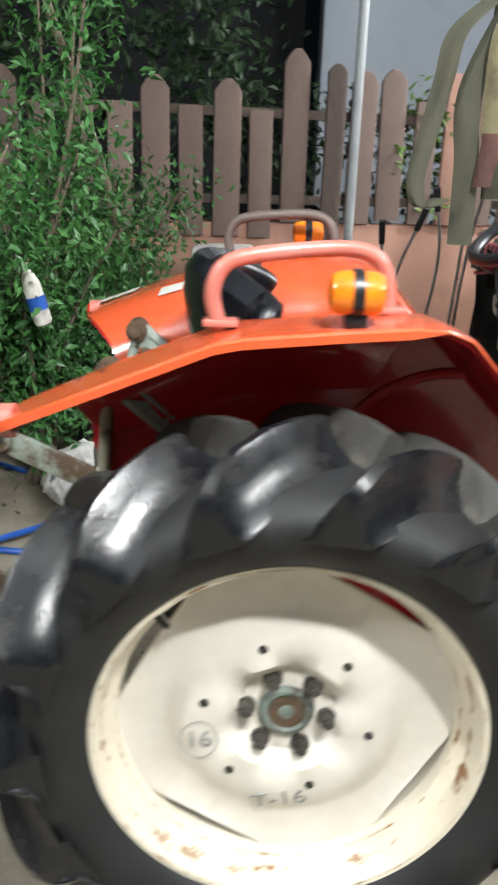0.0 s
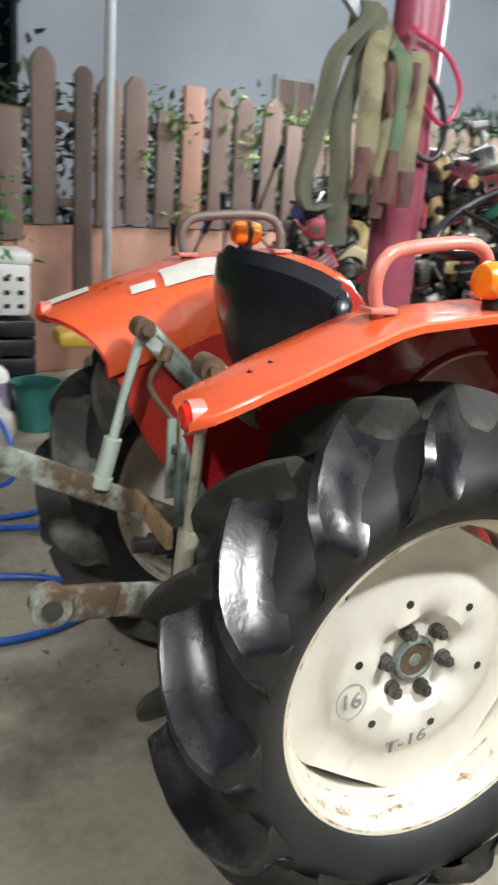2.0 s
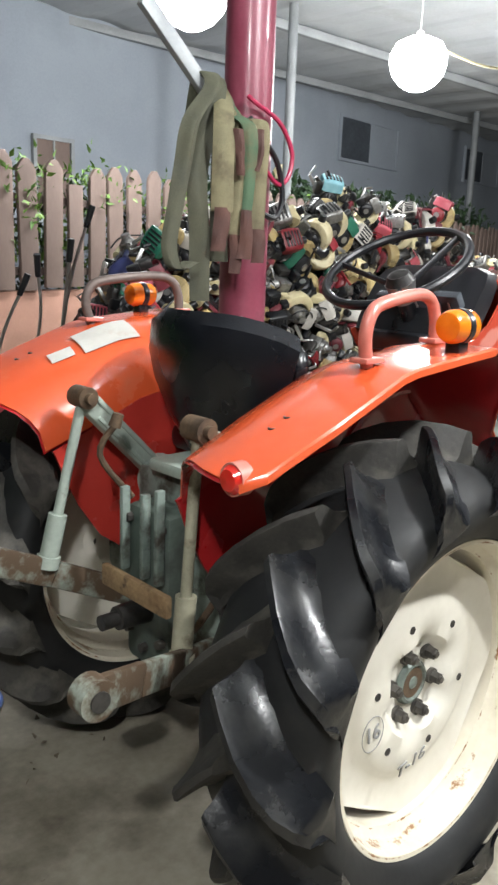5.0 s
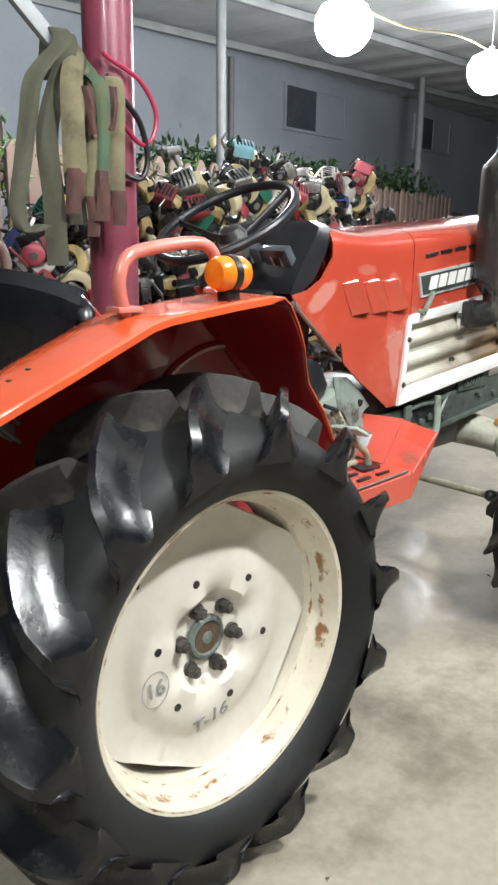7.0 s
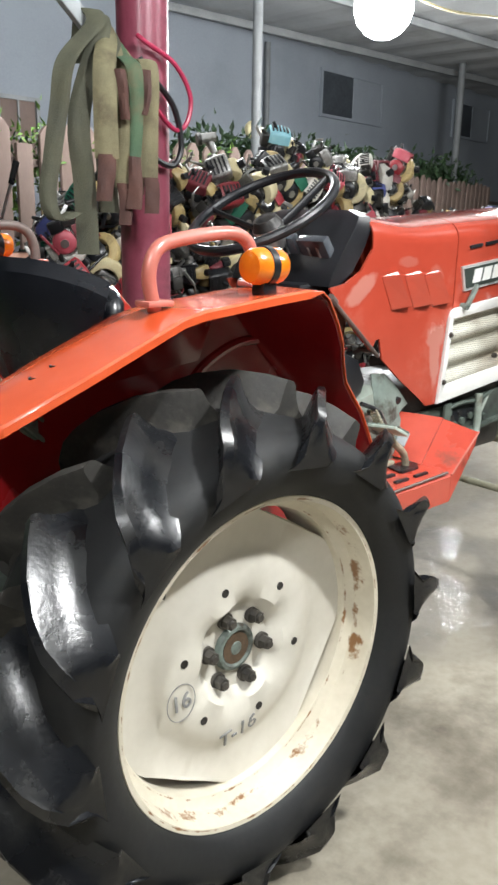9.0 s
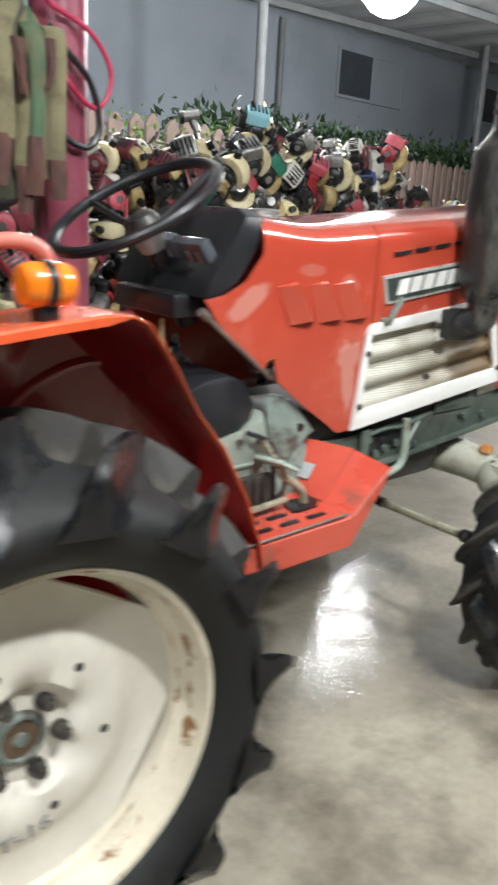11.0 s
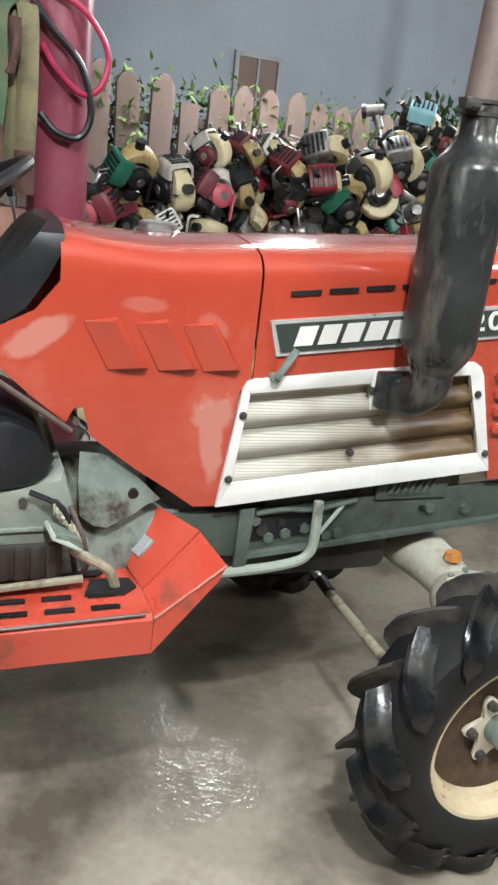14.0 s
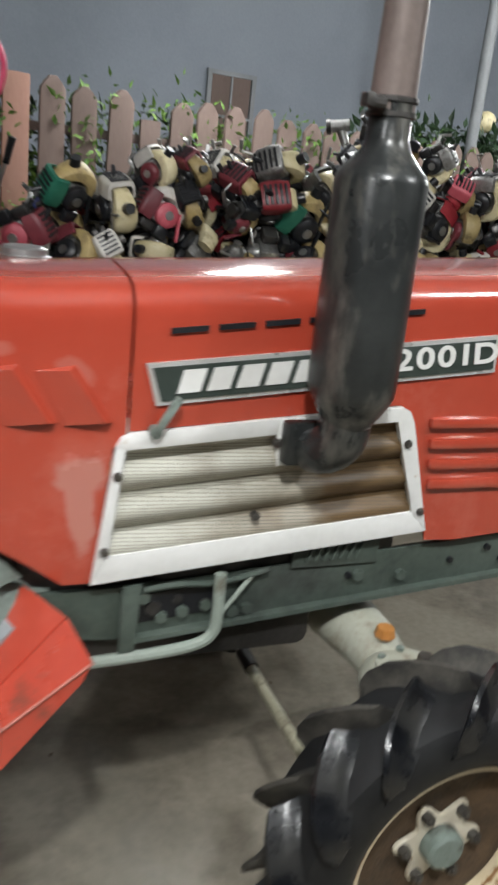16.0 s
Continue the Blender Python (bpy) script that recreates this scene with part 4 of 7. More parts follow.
def arch(bm, xs, thick=0.004):
    rows = []
    mid = (NEAR + FAR) / 2
    h = (FAR - NEAR) / 2
    for x in xs:
        z = top_z(x)
        half = [(-h, -0.088), (-h, -0.066), (-h + 0.001, -0.050), (-h + 0.006, -0.036), (-h + 0.015, -0.024), (-h + 0.029, -0.014), (-h + 0.055, -0.006), (-h + 0.10, -0.001)]
        prof = half + [(0, 0.006)] + [(-y, dz) for y, dz in reversed(half)]
        rows.append([(x, mid + y, z + dz) for y, dz in prof])
    skin(bm, rows, thick)


def rubbed_paint():
    """the bonnet's paint, rubbed through to a paler coat in a few places"""
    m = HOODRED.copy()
    m.name = "rubbed_red_paint"
    nodes, links = m.node_tree.nodes, m.node_tree.links
    bsdf = nodes["Principled BSDF"]
    tc = nodes.new("ShaderNodeTexCoord")
    flat = nodes.new("ShaderNodeMapping")
    flat.inputs["Scale"].default_value = (1, 0, 1)
    links.new(tc.outputs["Object"], flat.inputs["Vector"])
    ns = nodes.new("ShaderNodeTexNoise")
    ns.inputs["Scale"].default_value, ns.inputs["Detail"].default_value = 22, 6
    links.new(tc.outputs["Object"], ns.inputs["Vector"])
    colour = bsdf.inputs["Base Color"].links[0].from_socket
    for cx, cz, rx, rz, lean in ((1.058, 0.975, 0.050, 0.038, -8), (1.052, 0.925, 0.025, 0.085, -8), (0.708, 1.118, 0.070, 0.025, -28), (1.035, 1.150, 0.035, 0.022, 30), (0.90, 1.185, 0.04, 0.016, 0)):
        spot = nodes.new("ShaderNodeMapping")
        spot.vector_type = "TEXTURE"
        spot.inputs["Location"].default_value, spot.inputs["Rotation"].default_value, spot.inputs["Scale"].default_value = (cx, 0, cz), (0, radians(lean), 0), (rx, 1, rz)
        links.new(flat.outputs[0], spot.inputs["Vector"])
        size = nodes.new("ShaderNodeVectorMath")
        size.operation = "LENGTH"
        links.new(spot.outputs[0], size.inputs[0])
        ma = nodes.new("ShaderNodeMath")
        ma.operation = "MULTIPLY_ADD"
        links.new(ns.outputs[0], ma.inputs[0])
        ma.inputs[1].default_value = 1.1
        links.new(size.outputs["Value"], ma.inputs[2])
        edge = nodes.new("ShaderNodeMapRange")
        edge.inputs[1].default_value, edge.inputs[2].default_value, edge.inputs[4].default_value = 1.62, 1.34, 1.0 if cz < 1.14 else 0.45
        links.new(ma.outputs[0], edge.inputs[0])
        mx = nodes.new("ShaderNodeMix")
        mx.data_type = "RGBA"
        mx.inputs[7].default_value = (0.49, 0.185, 0.145, 1)
        links.new(edge.outputs[0], mx.inputs[0])
        links.new(colour, mx.inputs[6])
        colour = mx.outputs[2]
    links.new(colour, bsdf.inputs["Base Color"])
    return m


COWL = [(0.748, top_z(0.748) - 0.088), (0.705, 1.166), (0.650, 1.138), (0.590, 1.128), (0.628, 1.078), (0.70, 1.01), (0.765, 0.957), (0.780, 0.985), (0.797, 0.987), (0.812, 0.93),
        (0.90, 0.862), (0.975, 0.812), (1.03, 0.772), (1.079, 0.772), (1.106, 1.02), (1.126, 1.046)] + [(1.126 - k * 0.042, top_z(1.126 - k * 0.042) - 0.088) for k in range(9)]
bm = bmesh.new()
arch(bm, [0.748 + k * 0.042 for k in range(10)])
for y0, y1 in ((NEAR, NEAR + 0.005), (FAR - 0.005, FAR)):
    plate(bm, COWL, y0, y1)
cowl = part("cowl", bm, rubbed_paint(), tractor, "faded red engine cowl with pressed ribs")
for x0 in (0.851, 0.948, 1.037):
    bm = bmesh.new()
    foot = [(x0 - 0.062, 1.150), (x0 + 0.004, 1.161), (x0 + 0.068, 1.064), (x0 - 0.013, 1.057)]
    crown = [(x0 - 0.060, 1.1495, 0.001), (x0 - 0.008, 1.1550, 0.018), (x0 + 0.050, 1.070, 0.021), (x0 - 0.011, 1.061, 0.003)]
    lo = [bm.verts.new((x, NEAR + 0.002, z)) for x, z in foot]
    hi = [bm.verts.new((x, NEAR - l, z)) for x, z, l in crown]
    bm.faces.new(hi)
    for i in range(4):
        bm.faces.new((lo[i], lo[(i + 1) % 4], hi[(i + 1) % 4], hi[i]))
    bm.faces.new(lo[::-1])
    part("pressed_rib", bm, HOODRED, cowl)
bm = bmesh.new()
lathe(bm, [(-0.004, 0.0001), (-0.004, 0.046), (0.003, 0.046), (0.005, 0.042), (0.015, 0.041), (0.019, 0.036), (0.020, 0.0001)], (0.985, 0.120, top_z(0.985) + 0.002), "Z", 30)
part("filler_cap", bm, STEEL, cowl, "chromed filler cap")

BONNET = [(1.131, top_z(1.131) - 0.088), (1.131, 1.049), (1.645, 1.096), (1.675, 1.066), (1.745, 0.838), (1.752, 0.812), (1.82, 0.808), (2.16, 0.835), (2.16, top_z(2.16) - 0.088)]
bm = bmesh.new()
arch(bm, [1.131 + k * 0.0735 for k in range(15)])
for y0, y1 in ((NEAR, NEAR + 0.005), (FAR - 0.005, FAR)):
    plate(bm, BONNET, y0, y1)
box(bm, (2.155, NEAR, 0.835), (2.17, FAR, top_z(2.16) - 0.02), 0.004)
bonnet = part("bonnet", bm, HOODRED, tractor, "faded red bonnet, worn patches and sheen put into the paint")
for i in range(6):
    x0 = 1.190 + i * 0.0815
    z0 = 1.2205 + (x0 - 1.19) * 0.112
    bm = bmesh.new()
    plate(bm, [(x0, z0 - 0.0045), (x0 + 0.063, z0 + 0.0025), (x0 + 0.063, z0 + 0.0115), (x0, z0 + 0.0045)], NEAR - 0.0052, NEAR + 0.004)
    part("vent_slot", bm, BLACK, bonnet)
for i in range(4):
    z0 = 0.925 + i * 0.042
    bm = bmesh.new()
    box(bm, (1.73 - 0.006 * i, NEAR - 0.014, z0), (1.98, NEAR + 0.002, z0 + 0.022), 0.007)
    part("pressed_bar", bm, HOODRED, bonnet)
bm = bmesh.new()
plate(bm, [(1.152, 1.166), (1.173, 1.095), (1.838, 1.164), (1.832, 1.236)], NEAR - 0.006, NEAR + 0.001)
badge = part("badge", bm, CHROME, bonnet, "black badge plate with a silver border")
bm = bmesh.new()
plate(bm, [(1.162, 1.1595), (1.180, 1.1035), (1.830, 1.171), (1.825, 1.2275)], NEAR - 0.0085, NEAR - 0.004)
part("badge_field", bm, BADGE, badge)


def badge_bar(x0, x1, lean=0.010):
    """one plain slanted slab on the badge"""
    bm = bmesh.new()
    z0 = 1.117 + (x0 - 1.20) * 0.104
    z1 = 1.117 + (x1 - 1.20) * 0.104
    plate(bm, [(x0, z0), (x1, z1), (x1 + lean, z1 + 0.040), (x0 + lean, z0 + 0.040)], NEAR - 0.011, NEAR - 0.008)
    part("badge_bar", bm, WHITE, badge)


for i in range(6):
    badge_bar(1.205 + i * 0.052, 1.205 + i * 0.052 + 0.040)
for i, ch in enumerate("2001D"):
    words(ch, 0.056, pose(1.720, NEAR - 0.0084, 1.191, 90, -5.9, 0) @ Matrix.Translation(((i - 2) * 0.0455 - (0.004 if i > 2 else 0.0), 0, 0)) @ Matrix.Diagonal((1.4, 1, 1, 1)), WHITE, "badge_number", badge, thick=0.0025, bold=0.0012)
bm = bmesh.new()
rod(bm, (1.172, NEAR + 0.002, 1.052), (1.172, NEAR - 0.022, 1.052), 0.010, seg=14)
bar(bm, (1.172, NEAR - 0.020, 1.052), (1.207, NEAR - 0.026, 1.115), 0.012, 0.014, 0.003)
part("latch", bm, GREENGREY, bonnet, "small grey latch lever")

# white framed mesh panel
bm = bmesh.new()
PY0, PY1 = NEAR - 0.010, NEAR + 0.002
for q in ([(1.077, 0.772), (1.745, 0.836), (1.702, 0.880), (1.106, 0.826)], [(1.077, 0.772), (1.106, 0.826), (1.126, 1.018), (1.110, 1.026)],
          [(1.110, 1.026), (1.126, 1.018), (1.396, 1.043), (1.400, 1.073), (1.134, 1.048), (1.118, 1.041)], [(1.396, 1.043), (1.402, 0.984), (1.475, 0.990), (1.475, 1.080), (1.400, 1.073)],
          [(1.475, 1.080), (1.475, 1.052), (1.640, 1.068), (1.702, 0.880), (1.745, 0.836), (1.676, 1.064), (1.664, 1.085), (1.645, 1.095)]):
    plate(bm, q, PY0, PY1, 0.002)
panel = part("side_panel", bm, WHITE, tractor, "white-framed engine side panel stained with rust")
bm = bmesh.new()
rows = []
nz = 40
for i in range(nz + 1):
    v = i / nz
    w = (v * 3.15 + 0.15) % 1.0
    bulge = 0.016 * math.sin(math.pi * min(w / 0.72, 1.0)) if w < 0.72 else -0.004
    row = []
    for k in range(15):
        u = k / 14
        x = 1.098 + u * 0.628
        zlo, zhi = 0.815 + u * 0.06, 1.026 + u * 0.050
        row.append((x - 0.055 * u * v + 0.012 * v * (1 - u), NEAR + 0.012 - bulge, zlo + (zhi - zlo) * v))
    rows.append(row)
skin(bm, rows, 0.002)


def mesh_sheet():
    m = surf("perforated_sheet", (0.46, 0.45, 0.375), (0.57, 0.56, 0.48), (0.4, 0.6), scale=6, fine=60, bump=0.05)
    nt = m.node_tree
    nodes, links = nt.nodes, nt.links
    bsdf = nodes["Principled BSDF"]
    tc = nodes.new("ShaderNodeTexCoord")
    sep = nodes.new("ShaderNodeSeparateXYZ")
    links.new(tc.outputs["Object"], sep.inputs[0])
    # rust grows towards the exhaust
    ns = nodes.new("ShaderNodeTexNoise")
    ns.inputs["Scale"].default_value, ns.inputs["Detail"].default_value = 9, 7
    links.new(tc.outputs["Object"], ns.inputs["Vector"])
    ma = nodes.new("ShaderNodeMath")
    ma.operation = "MULTIPLY_ADD"
    links.new(ns.outputs[0], ma.inputs[0])
    ma.inputs[1].default_value = 0.55
    links.new(sep.outputs[0], ma.inputs[2])
    mr = nodes.new("ShaderNodeMapRange")
    mr.inputs[1].default_value, mr.inputs[2].default_value = 1.52, 1.84
    links.new(ma.outputs[0], mr.inputs[0])
    old = bsdf.inputs["Base Color"].links[0].from_socket
    mx = nodes.new("ShaderNodeMix")
    mx.data_type = "RGBA"
    links.new(mr.outputs[0], mx.inputs[0])
    links.new(old, mx.inputs[6])
    mx.inputs[7].default_value = (0.15, 0.092, 0.040, 1)
    vo = nodes.new("ShaderNodeTexVoronoi")
    vo.inputs["Scale"].default_value, vo.inputs["Randomness"].default_value = 190, 0.0
    flat = nodes.new("ShaderNodeMapping")
    flat.inputs["Scale"].default_value = (1, 0, 1)
    links.new(tc.outputs["Object"], flat.inputs["Vector"])
    links.new(flat.outputs[0], vo.inputs["Vector"])
    hole = nodes.new("ShaderNodeMapRange")
    hole.inputs[1].default_value, hole.inputs[2].default_value = 0.16, 0.28
    links.new(vo.outputs["Distance"], hole.inputs[0])
    mh = nodes.new("ShaderNodeMix")
    mh.data_type = "RGBA"
    links.new(hole.outputs[0], mh.inputs[0])
    mh.inputs[6].default_value = (0.05, 0.045, 0.035, 1)
    links.new(mx.outputs[2], mh.inputs[7])
    links.new(mh.outputs[2], bsdf.inputs["Base Color"])
    return m


part("mesh_sheet", bm, mesh_sheet(), panel, "cream perforated sheet browned by exhaust rust")
for x, z in ((1.114, 0.973), (1.098, 0.835), (1.398, 1.028), (1.371, 0.888), (1.722, 0.880), (1.668, 1.022)):
    bm = bmesh.new()
    rod(bm, (x, PY0 + 0.008, z), (x, PY0 - 0.002, z), 0.0085, seg=18)
    rod(bm, (x, PY0 - 0.002, z), (x, PY0 - 0.007, z), 0.0065, 0.006, seg=6)
    part("panel_bolt", bm, NUTMAT, panel)

# dash
bm = bmesh.new()
rows = []
for z, x0, x1, inset in ((1.130, 0.600, 0.640, 0.014), (1.165, 0.615, 0.690, 0.013), (1.225, 0.655, 0.730, 0.012), (1.272, 0.690, 0.752, 0.012), (1.298, 0.712, 0.756, 0.022), (1.314, 0.730, 0.756, 0.070)):
    rows.append([(x0, NEAR + inset, z), (x0 - 0.012, CY, z), (x0, FAR - inset, z), (x1, FAR - inset, z), (x1, CY, z + 0.002), (x1, NEAR + inset, z)])
skin(bm, rows, 0.0, closed=True)
bm.faces.new([v for v in bm.verts][-6:])
bm.faces.new([v for v in bm.verts][:6])
dash = part("dashboard", bm, BLACK, tractor, "black moulded dashboard surround")
slope = Matrix.Translation((0.645, CY, 1.205)) @ Matrix.Rotation(radians(-36.5), 4, "Y")
for y0, y1, z0, z1, mt, nm in ((-0.150, -0.055, -0.045, 0.050, GLASSDARK, "gauge"), (-0.045, 0.050, -0.050, 0.055, GLASSDARK, "gauge"), (0.062, 0.120, -0.030, 0.040, GLASSDARK, "gauge"), (-0.140, -0.120, -0.080, -0.060, STEEL, "switch"), (-0.090, -0.070, -0.080, -0.060, BLACK, "switch"), (0.060, 0.085, -0.078, -0.055, STEEL, "switch")):
    bm = bmesh.new()
    box(bm, (-0.014 if nm == "gauge" else -0.030, y0, z0), (0.012, y1, z1), 0.004, slope)
    g = part(nm, bm, mt, dash)
    if nm == "gauge":
        bm = bmesh.new()
        for c in (0.3, 0.62):
            box(bm, (-0.0155, y0 + (y1 - y0) * c, z0 + 0.02), (-0.0135, y0 + (y1 - y0) * c + 0.006, z1 - 0.02), 0.0, slope)
        part("dial_mark", bm, CHROME, g)
bm = bmesh.new()
box(bm, (0.56, NEAR + 0.07, 1.080), (0.70, FAR - 0.07, 1.135), 0.012)
part("column_cover", bm, BLACK, tractor, "black cover under the dash")
bm = bmesh.new()
plate(bm, [(0.53, 0.82), (0.63, 0.819), (0.700, 0.826), (0.735, 0.848), (0.748, 0.880), (0.715, 0.940), (0.665, 0.962), (0.60, 0.955), (0.53, 0.93)], -0.160, 0.17, 0.012)
part("battery_box", bm, BLACK, tractor, "black moulded cover behind the cowl")

# exhaust silencer
MX, MY = 1.484, -0.245
bm = bmesh.new()
lathe(bm, [(1.055, 0.001), (1.055, 0.035), (1.085, 0.045), (1.125, 0.074), (1.145, 0.085), (1.16, 0.087), (1.482, 0.086), (1.494, 0.082), (1.512, 0.062), (1.530, 0.046), (1.545, 0.040), (1.600, 0.039), (1.600, 0.001)], (MX, MY, 0), "Z", 40)
for v in bm.verts:
    v.co.x, v.co.y = MX + (v.co.x - MX) * 0.83, MY + (v.co.y - MY) * 0.95    # slightly oval
muffler = part("silencer", bm, SOOT, tractor, "sooty black upright exhaust silencer")
bm = bmesh.new()
tube(bm, smooth_line([(MX, MY, 1.10), (MX - 0.004, MY + 0.003, 1.058), (MX - 0.022, MY + 0.035, 1.030), (MX - 0.032, NEAR + 0.01, 1.026)], 5), 0.044, 18)
box(bm, (MX - 0.085, NEAR - 0.045, 0.995), (MX + 0.02, NEAR - 0.012, 1.075), 0.008)
part("elbow", bm, SOOT, muffler)
bm = bmesh.new()
lathe(bm, [(1.585, 0.031), (1.585, 0.036), (1.72, 0.033), (2.05, 0.031), (2.05, 0.027), (1.72, 0.029)], (MX, MY, 0), "Z", 26)
part("stack_pipe", bm, EXRUST, muffler, "brown weathered exhaust stack")
bm = bmesh.new()
for z in (1.576, 1.597):
    lathe(bm, [(z, 0.033), (z, 0.0395), (z + 0.007, 0.0395), (z + 0.007, 0.033)], (MX, MY, 0), "Z", 26)
rod(bm, (MX - 0.055, MY - 0.03, 1.592), (MX - 0.03, MY - 0.03, 1.592), 0.010, seg=10)
box(bm, (MX - 0.066, MY - 0.045, 1.583), (MX - 0.052, MY - 0.02, 1.603), 0.003)
part("clamp", bm, DARKSTEEL, muffler, "steel pipe clamp with a bolt")

# ---- frame, engine, gearbox ----
bm = bmesh.new()
for y0 in (-0.135, 0.195):
    plate(bm, [(0.98, 0.655), (1.14, 0.638), (2.10, 0.722), (2.10, 0.815), (1.14, 0.745), (0.98, 0.745)], y0, y0 + 0.012, 0.002)
    plate(bm, [(1.14, 0.636), (2.10, 0.720), (2.10, 0.730), (1.14, 0.646)], y0 - 0.018, y0 + 0.03)
frame_rail = part("frame_rail", bm, DARKGREEN, tractor, "dark green channel frame rail")
for x, z in ((1.215, 0.682), (1.255, 0.690), (1.30, 0.70), (1.355, 0.680), (1.385, 0.684), (1.62, 0.735), (1.72, 0.728), (1.18, 0.725)):
    bm = bmesh.new()
    rod(bm, (x, -0.133, z), (x, -0.147, z), 0.0125, 0.012, 6)
    part("frame_bolt", bm, DARKGREEN, frame_rail)
bm = bmesh.new()
box(bm, (1.10, -0.06, 0.575), (1.56, 0.17, 0.66), 0.03)
box(bm, (1.20, 0.00, 0.50), (1.47, 0.16, 0.60), 0.03)
# near-black puts the shade under the frame into the colour
part("sump", bm, SUMPBLACK, tractor, "sump in a near-black that takes in the underbody shade")
bm = bmesh.new()
box(bm, (1.20, -0.13, 0.74), (1.70, 0.20, 0.86), 0.01)
part("cylinder_head", bm, DARKSTEEL, tractor)
# black plate laid on the rail puts the recess's shade into colour
bm = bmesh.new()
plate(bm, [(1.175, 0.672), (1.325, 0.684), (1.325, 0.742), (1.175, 0.728)], -0.1375, -0.134)
part("frame_recess_shade", bm, BLACK, frame_rail)
bm = bmesh.new()
plate(bm, [(1.135, 0.62), (1.165, 0.622), (1.172, 0.76), (1.138, 0.757)], -0.156, -0.146, 0.002)
part("frame_bracket", bm, DARKGREEN, frame_rail)
for x, z, r in ((1.20, 0.700, 0.016), (1.245, 0.715, 0.010), (1.30, 0.70, 0.013), (1.60, 0.735, 0.007), (1.84, 0.752, 0.007), (1.93, 0.775, 0.008), (1.97, 0.745, 0.006)):
    bm = bmesh.new()
    rod(bm, (x, -0.134, z), (x, -0.142, z), r, r * 0.9, 14)
    part("frame_fitting", bm, DARKSTEEL if x < 1.5 else BLACK, frame_rail)
bm = bmesh.new()
tube(bm, smooth_line([(1.18, -0.143, 0.742), (1.24, -0.15, 0.752), (1.32, -0.148, 0.748), (1.42, -0.145, 0.765)], 5), 0.006, 8)
part("fuel_pipe", bm, DARKGREEN, frame_rail)
bm = bmesh.new()
box(bm, (0.95, -0.115, 0.56), (1.55, 0.185, 0.83), 0.03)
engine = part("engine_block", bm, DARKSTEEL, tractor, "dark oily engine block and sump")
bm = bmesh.new()
box(bm, (1.47, -0.142, 0.76), (1.66, -0.13, 0.826), 0.004)
cover = part("cover_plate", bm, DARKGREEN, tractor)
for i in range(7):
    bm = bmesh.new()
    bar(bm, (1.50 + i * 0.018, -0.145, 0.775), (1.512 + i * 0.018, -0.145, 0.812), 0.006, 0.006, 0.001)
    part("cooling_fin", bm, DARKGREEN, cover)
bm = bmesh.new()
box(bm, (0.30, -0.10, 0.42), (0.98, 0.17, 0.78), 0.04)
gearbox = part("gearbox", bm, GREENGREY, tractor, "grey-green cast gearbox housing with oily dirt")
bm = bmesh.new()
box(bm, (-0.20, -0.13, 0.38), (0.34, 0.20, 0.80), 0.05)
part("axle_case", bm, GREENGREY, gearbox)
bm = bmesh.new()
plate(bm, [(0.44, 0.69), (0.63, 0.688), (0.741, 0.683), (0.772, 0.735), (0.787, 0.791), (0.765, 0.866), (0.708, 0.824), (0.63, 0.814), (0.44, 0.81)], -0.172, 0.20, 0.012)
case = part("top_case", bm, CASTPALE, gearbox, "pale grey-green cast cover")
for x, z in ((0.60, 0.80), (0.69, 0.805), (0.75, 0.80), (0.56, 0.71), (0.66, 0.705)):
    bm = bmesh.new()
    rod(bm, (x, -0.170, z), (x, -0.180, z), 0.009, 0.0085, 6)
    part("case_bolt", bm, NUTMAT, case)
bm = bmesh.new()
box(bm, (0.50, -0.178, 0.742), (0.735, -0.170, 0.752), 0.003)
part("cast_rib", bm, CASTPALE, case)
bm = bmesh.new()
rod(bm, (0.72, CY, 0.64), (1.02, CY, 0.66), 0.20, 0.175, 28)
part("bell_housing", bm, GREENGREY, gearbox)
bm = bmesh.new()
skin(bm, [[(0.798, -0.162, 0.765), (0.825, -0.168, 0.745), (0.852, -0.165, 0.738), (0.905, -0.150, 0.755)],
          [(0.795, -0.150, 0.83), (0.83, -0.158, 0.82), (0.88, -0.155, 0.80), (0.935, -0.145, 0.775)],
          [(0.798, -0.135, 0.89), (0.852, -0.138, 0.885), (0.91, -0.140, 0.84), (0.965, -0.140, 0.785)]], 0.004)
shield = part("heat_shield", bm, GREENGREY, gearbox, "curved grey-green guard plate")
bm = bmesh.new()
rod(bm, (RW_X, -0.40, RW_Z), (RW_X, 0.47, RW_Z), 0.085, seg=28)
for s in (-1, 1):
    rod(bm, (RW_X, CY + s * 0.17, RW_Z), (RW_X, CY + s * 0.30, RW_Z), 0.135, 0.095, 28)
part("rear_axle", bm, GREENGREY, gearbox)

bm = bmesh.new()
rod(bm, (0.905, -0.140, 0.805), (0.905, -0.153, 0.803), 0.011, seg=14)
part("shield_hole", bm, BLACK, shield)
# wound return spring, hoses and wires between the case and the board
bm = bmesh.new()
tube(bm, [Vector((0.742 + 0.068 * u, -0.195 + 0.012 * math.cos(u * 75), 0.803 - 0.088 * u + 0.012 * math.sin(u * 75))) for u in [k / 90 for k in range(91)]], 0.0032, 5)
part("return_spring", bm, TIEROD, tractor, "wound yellowed return spring")
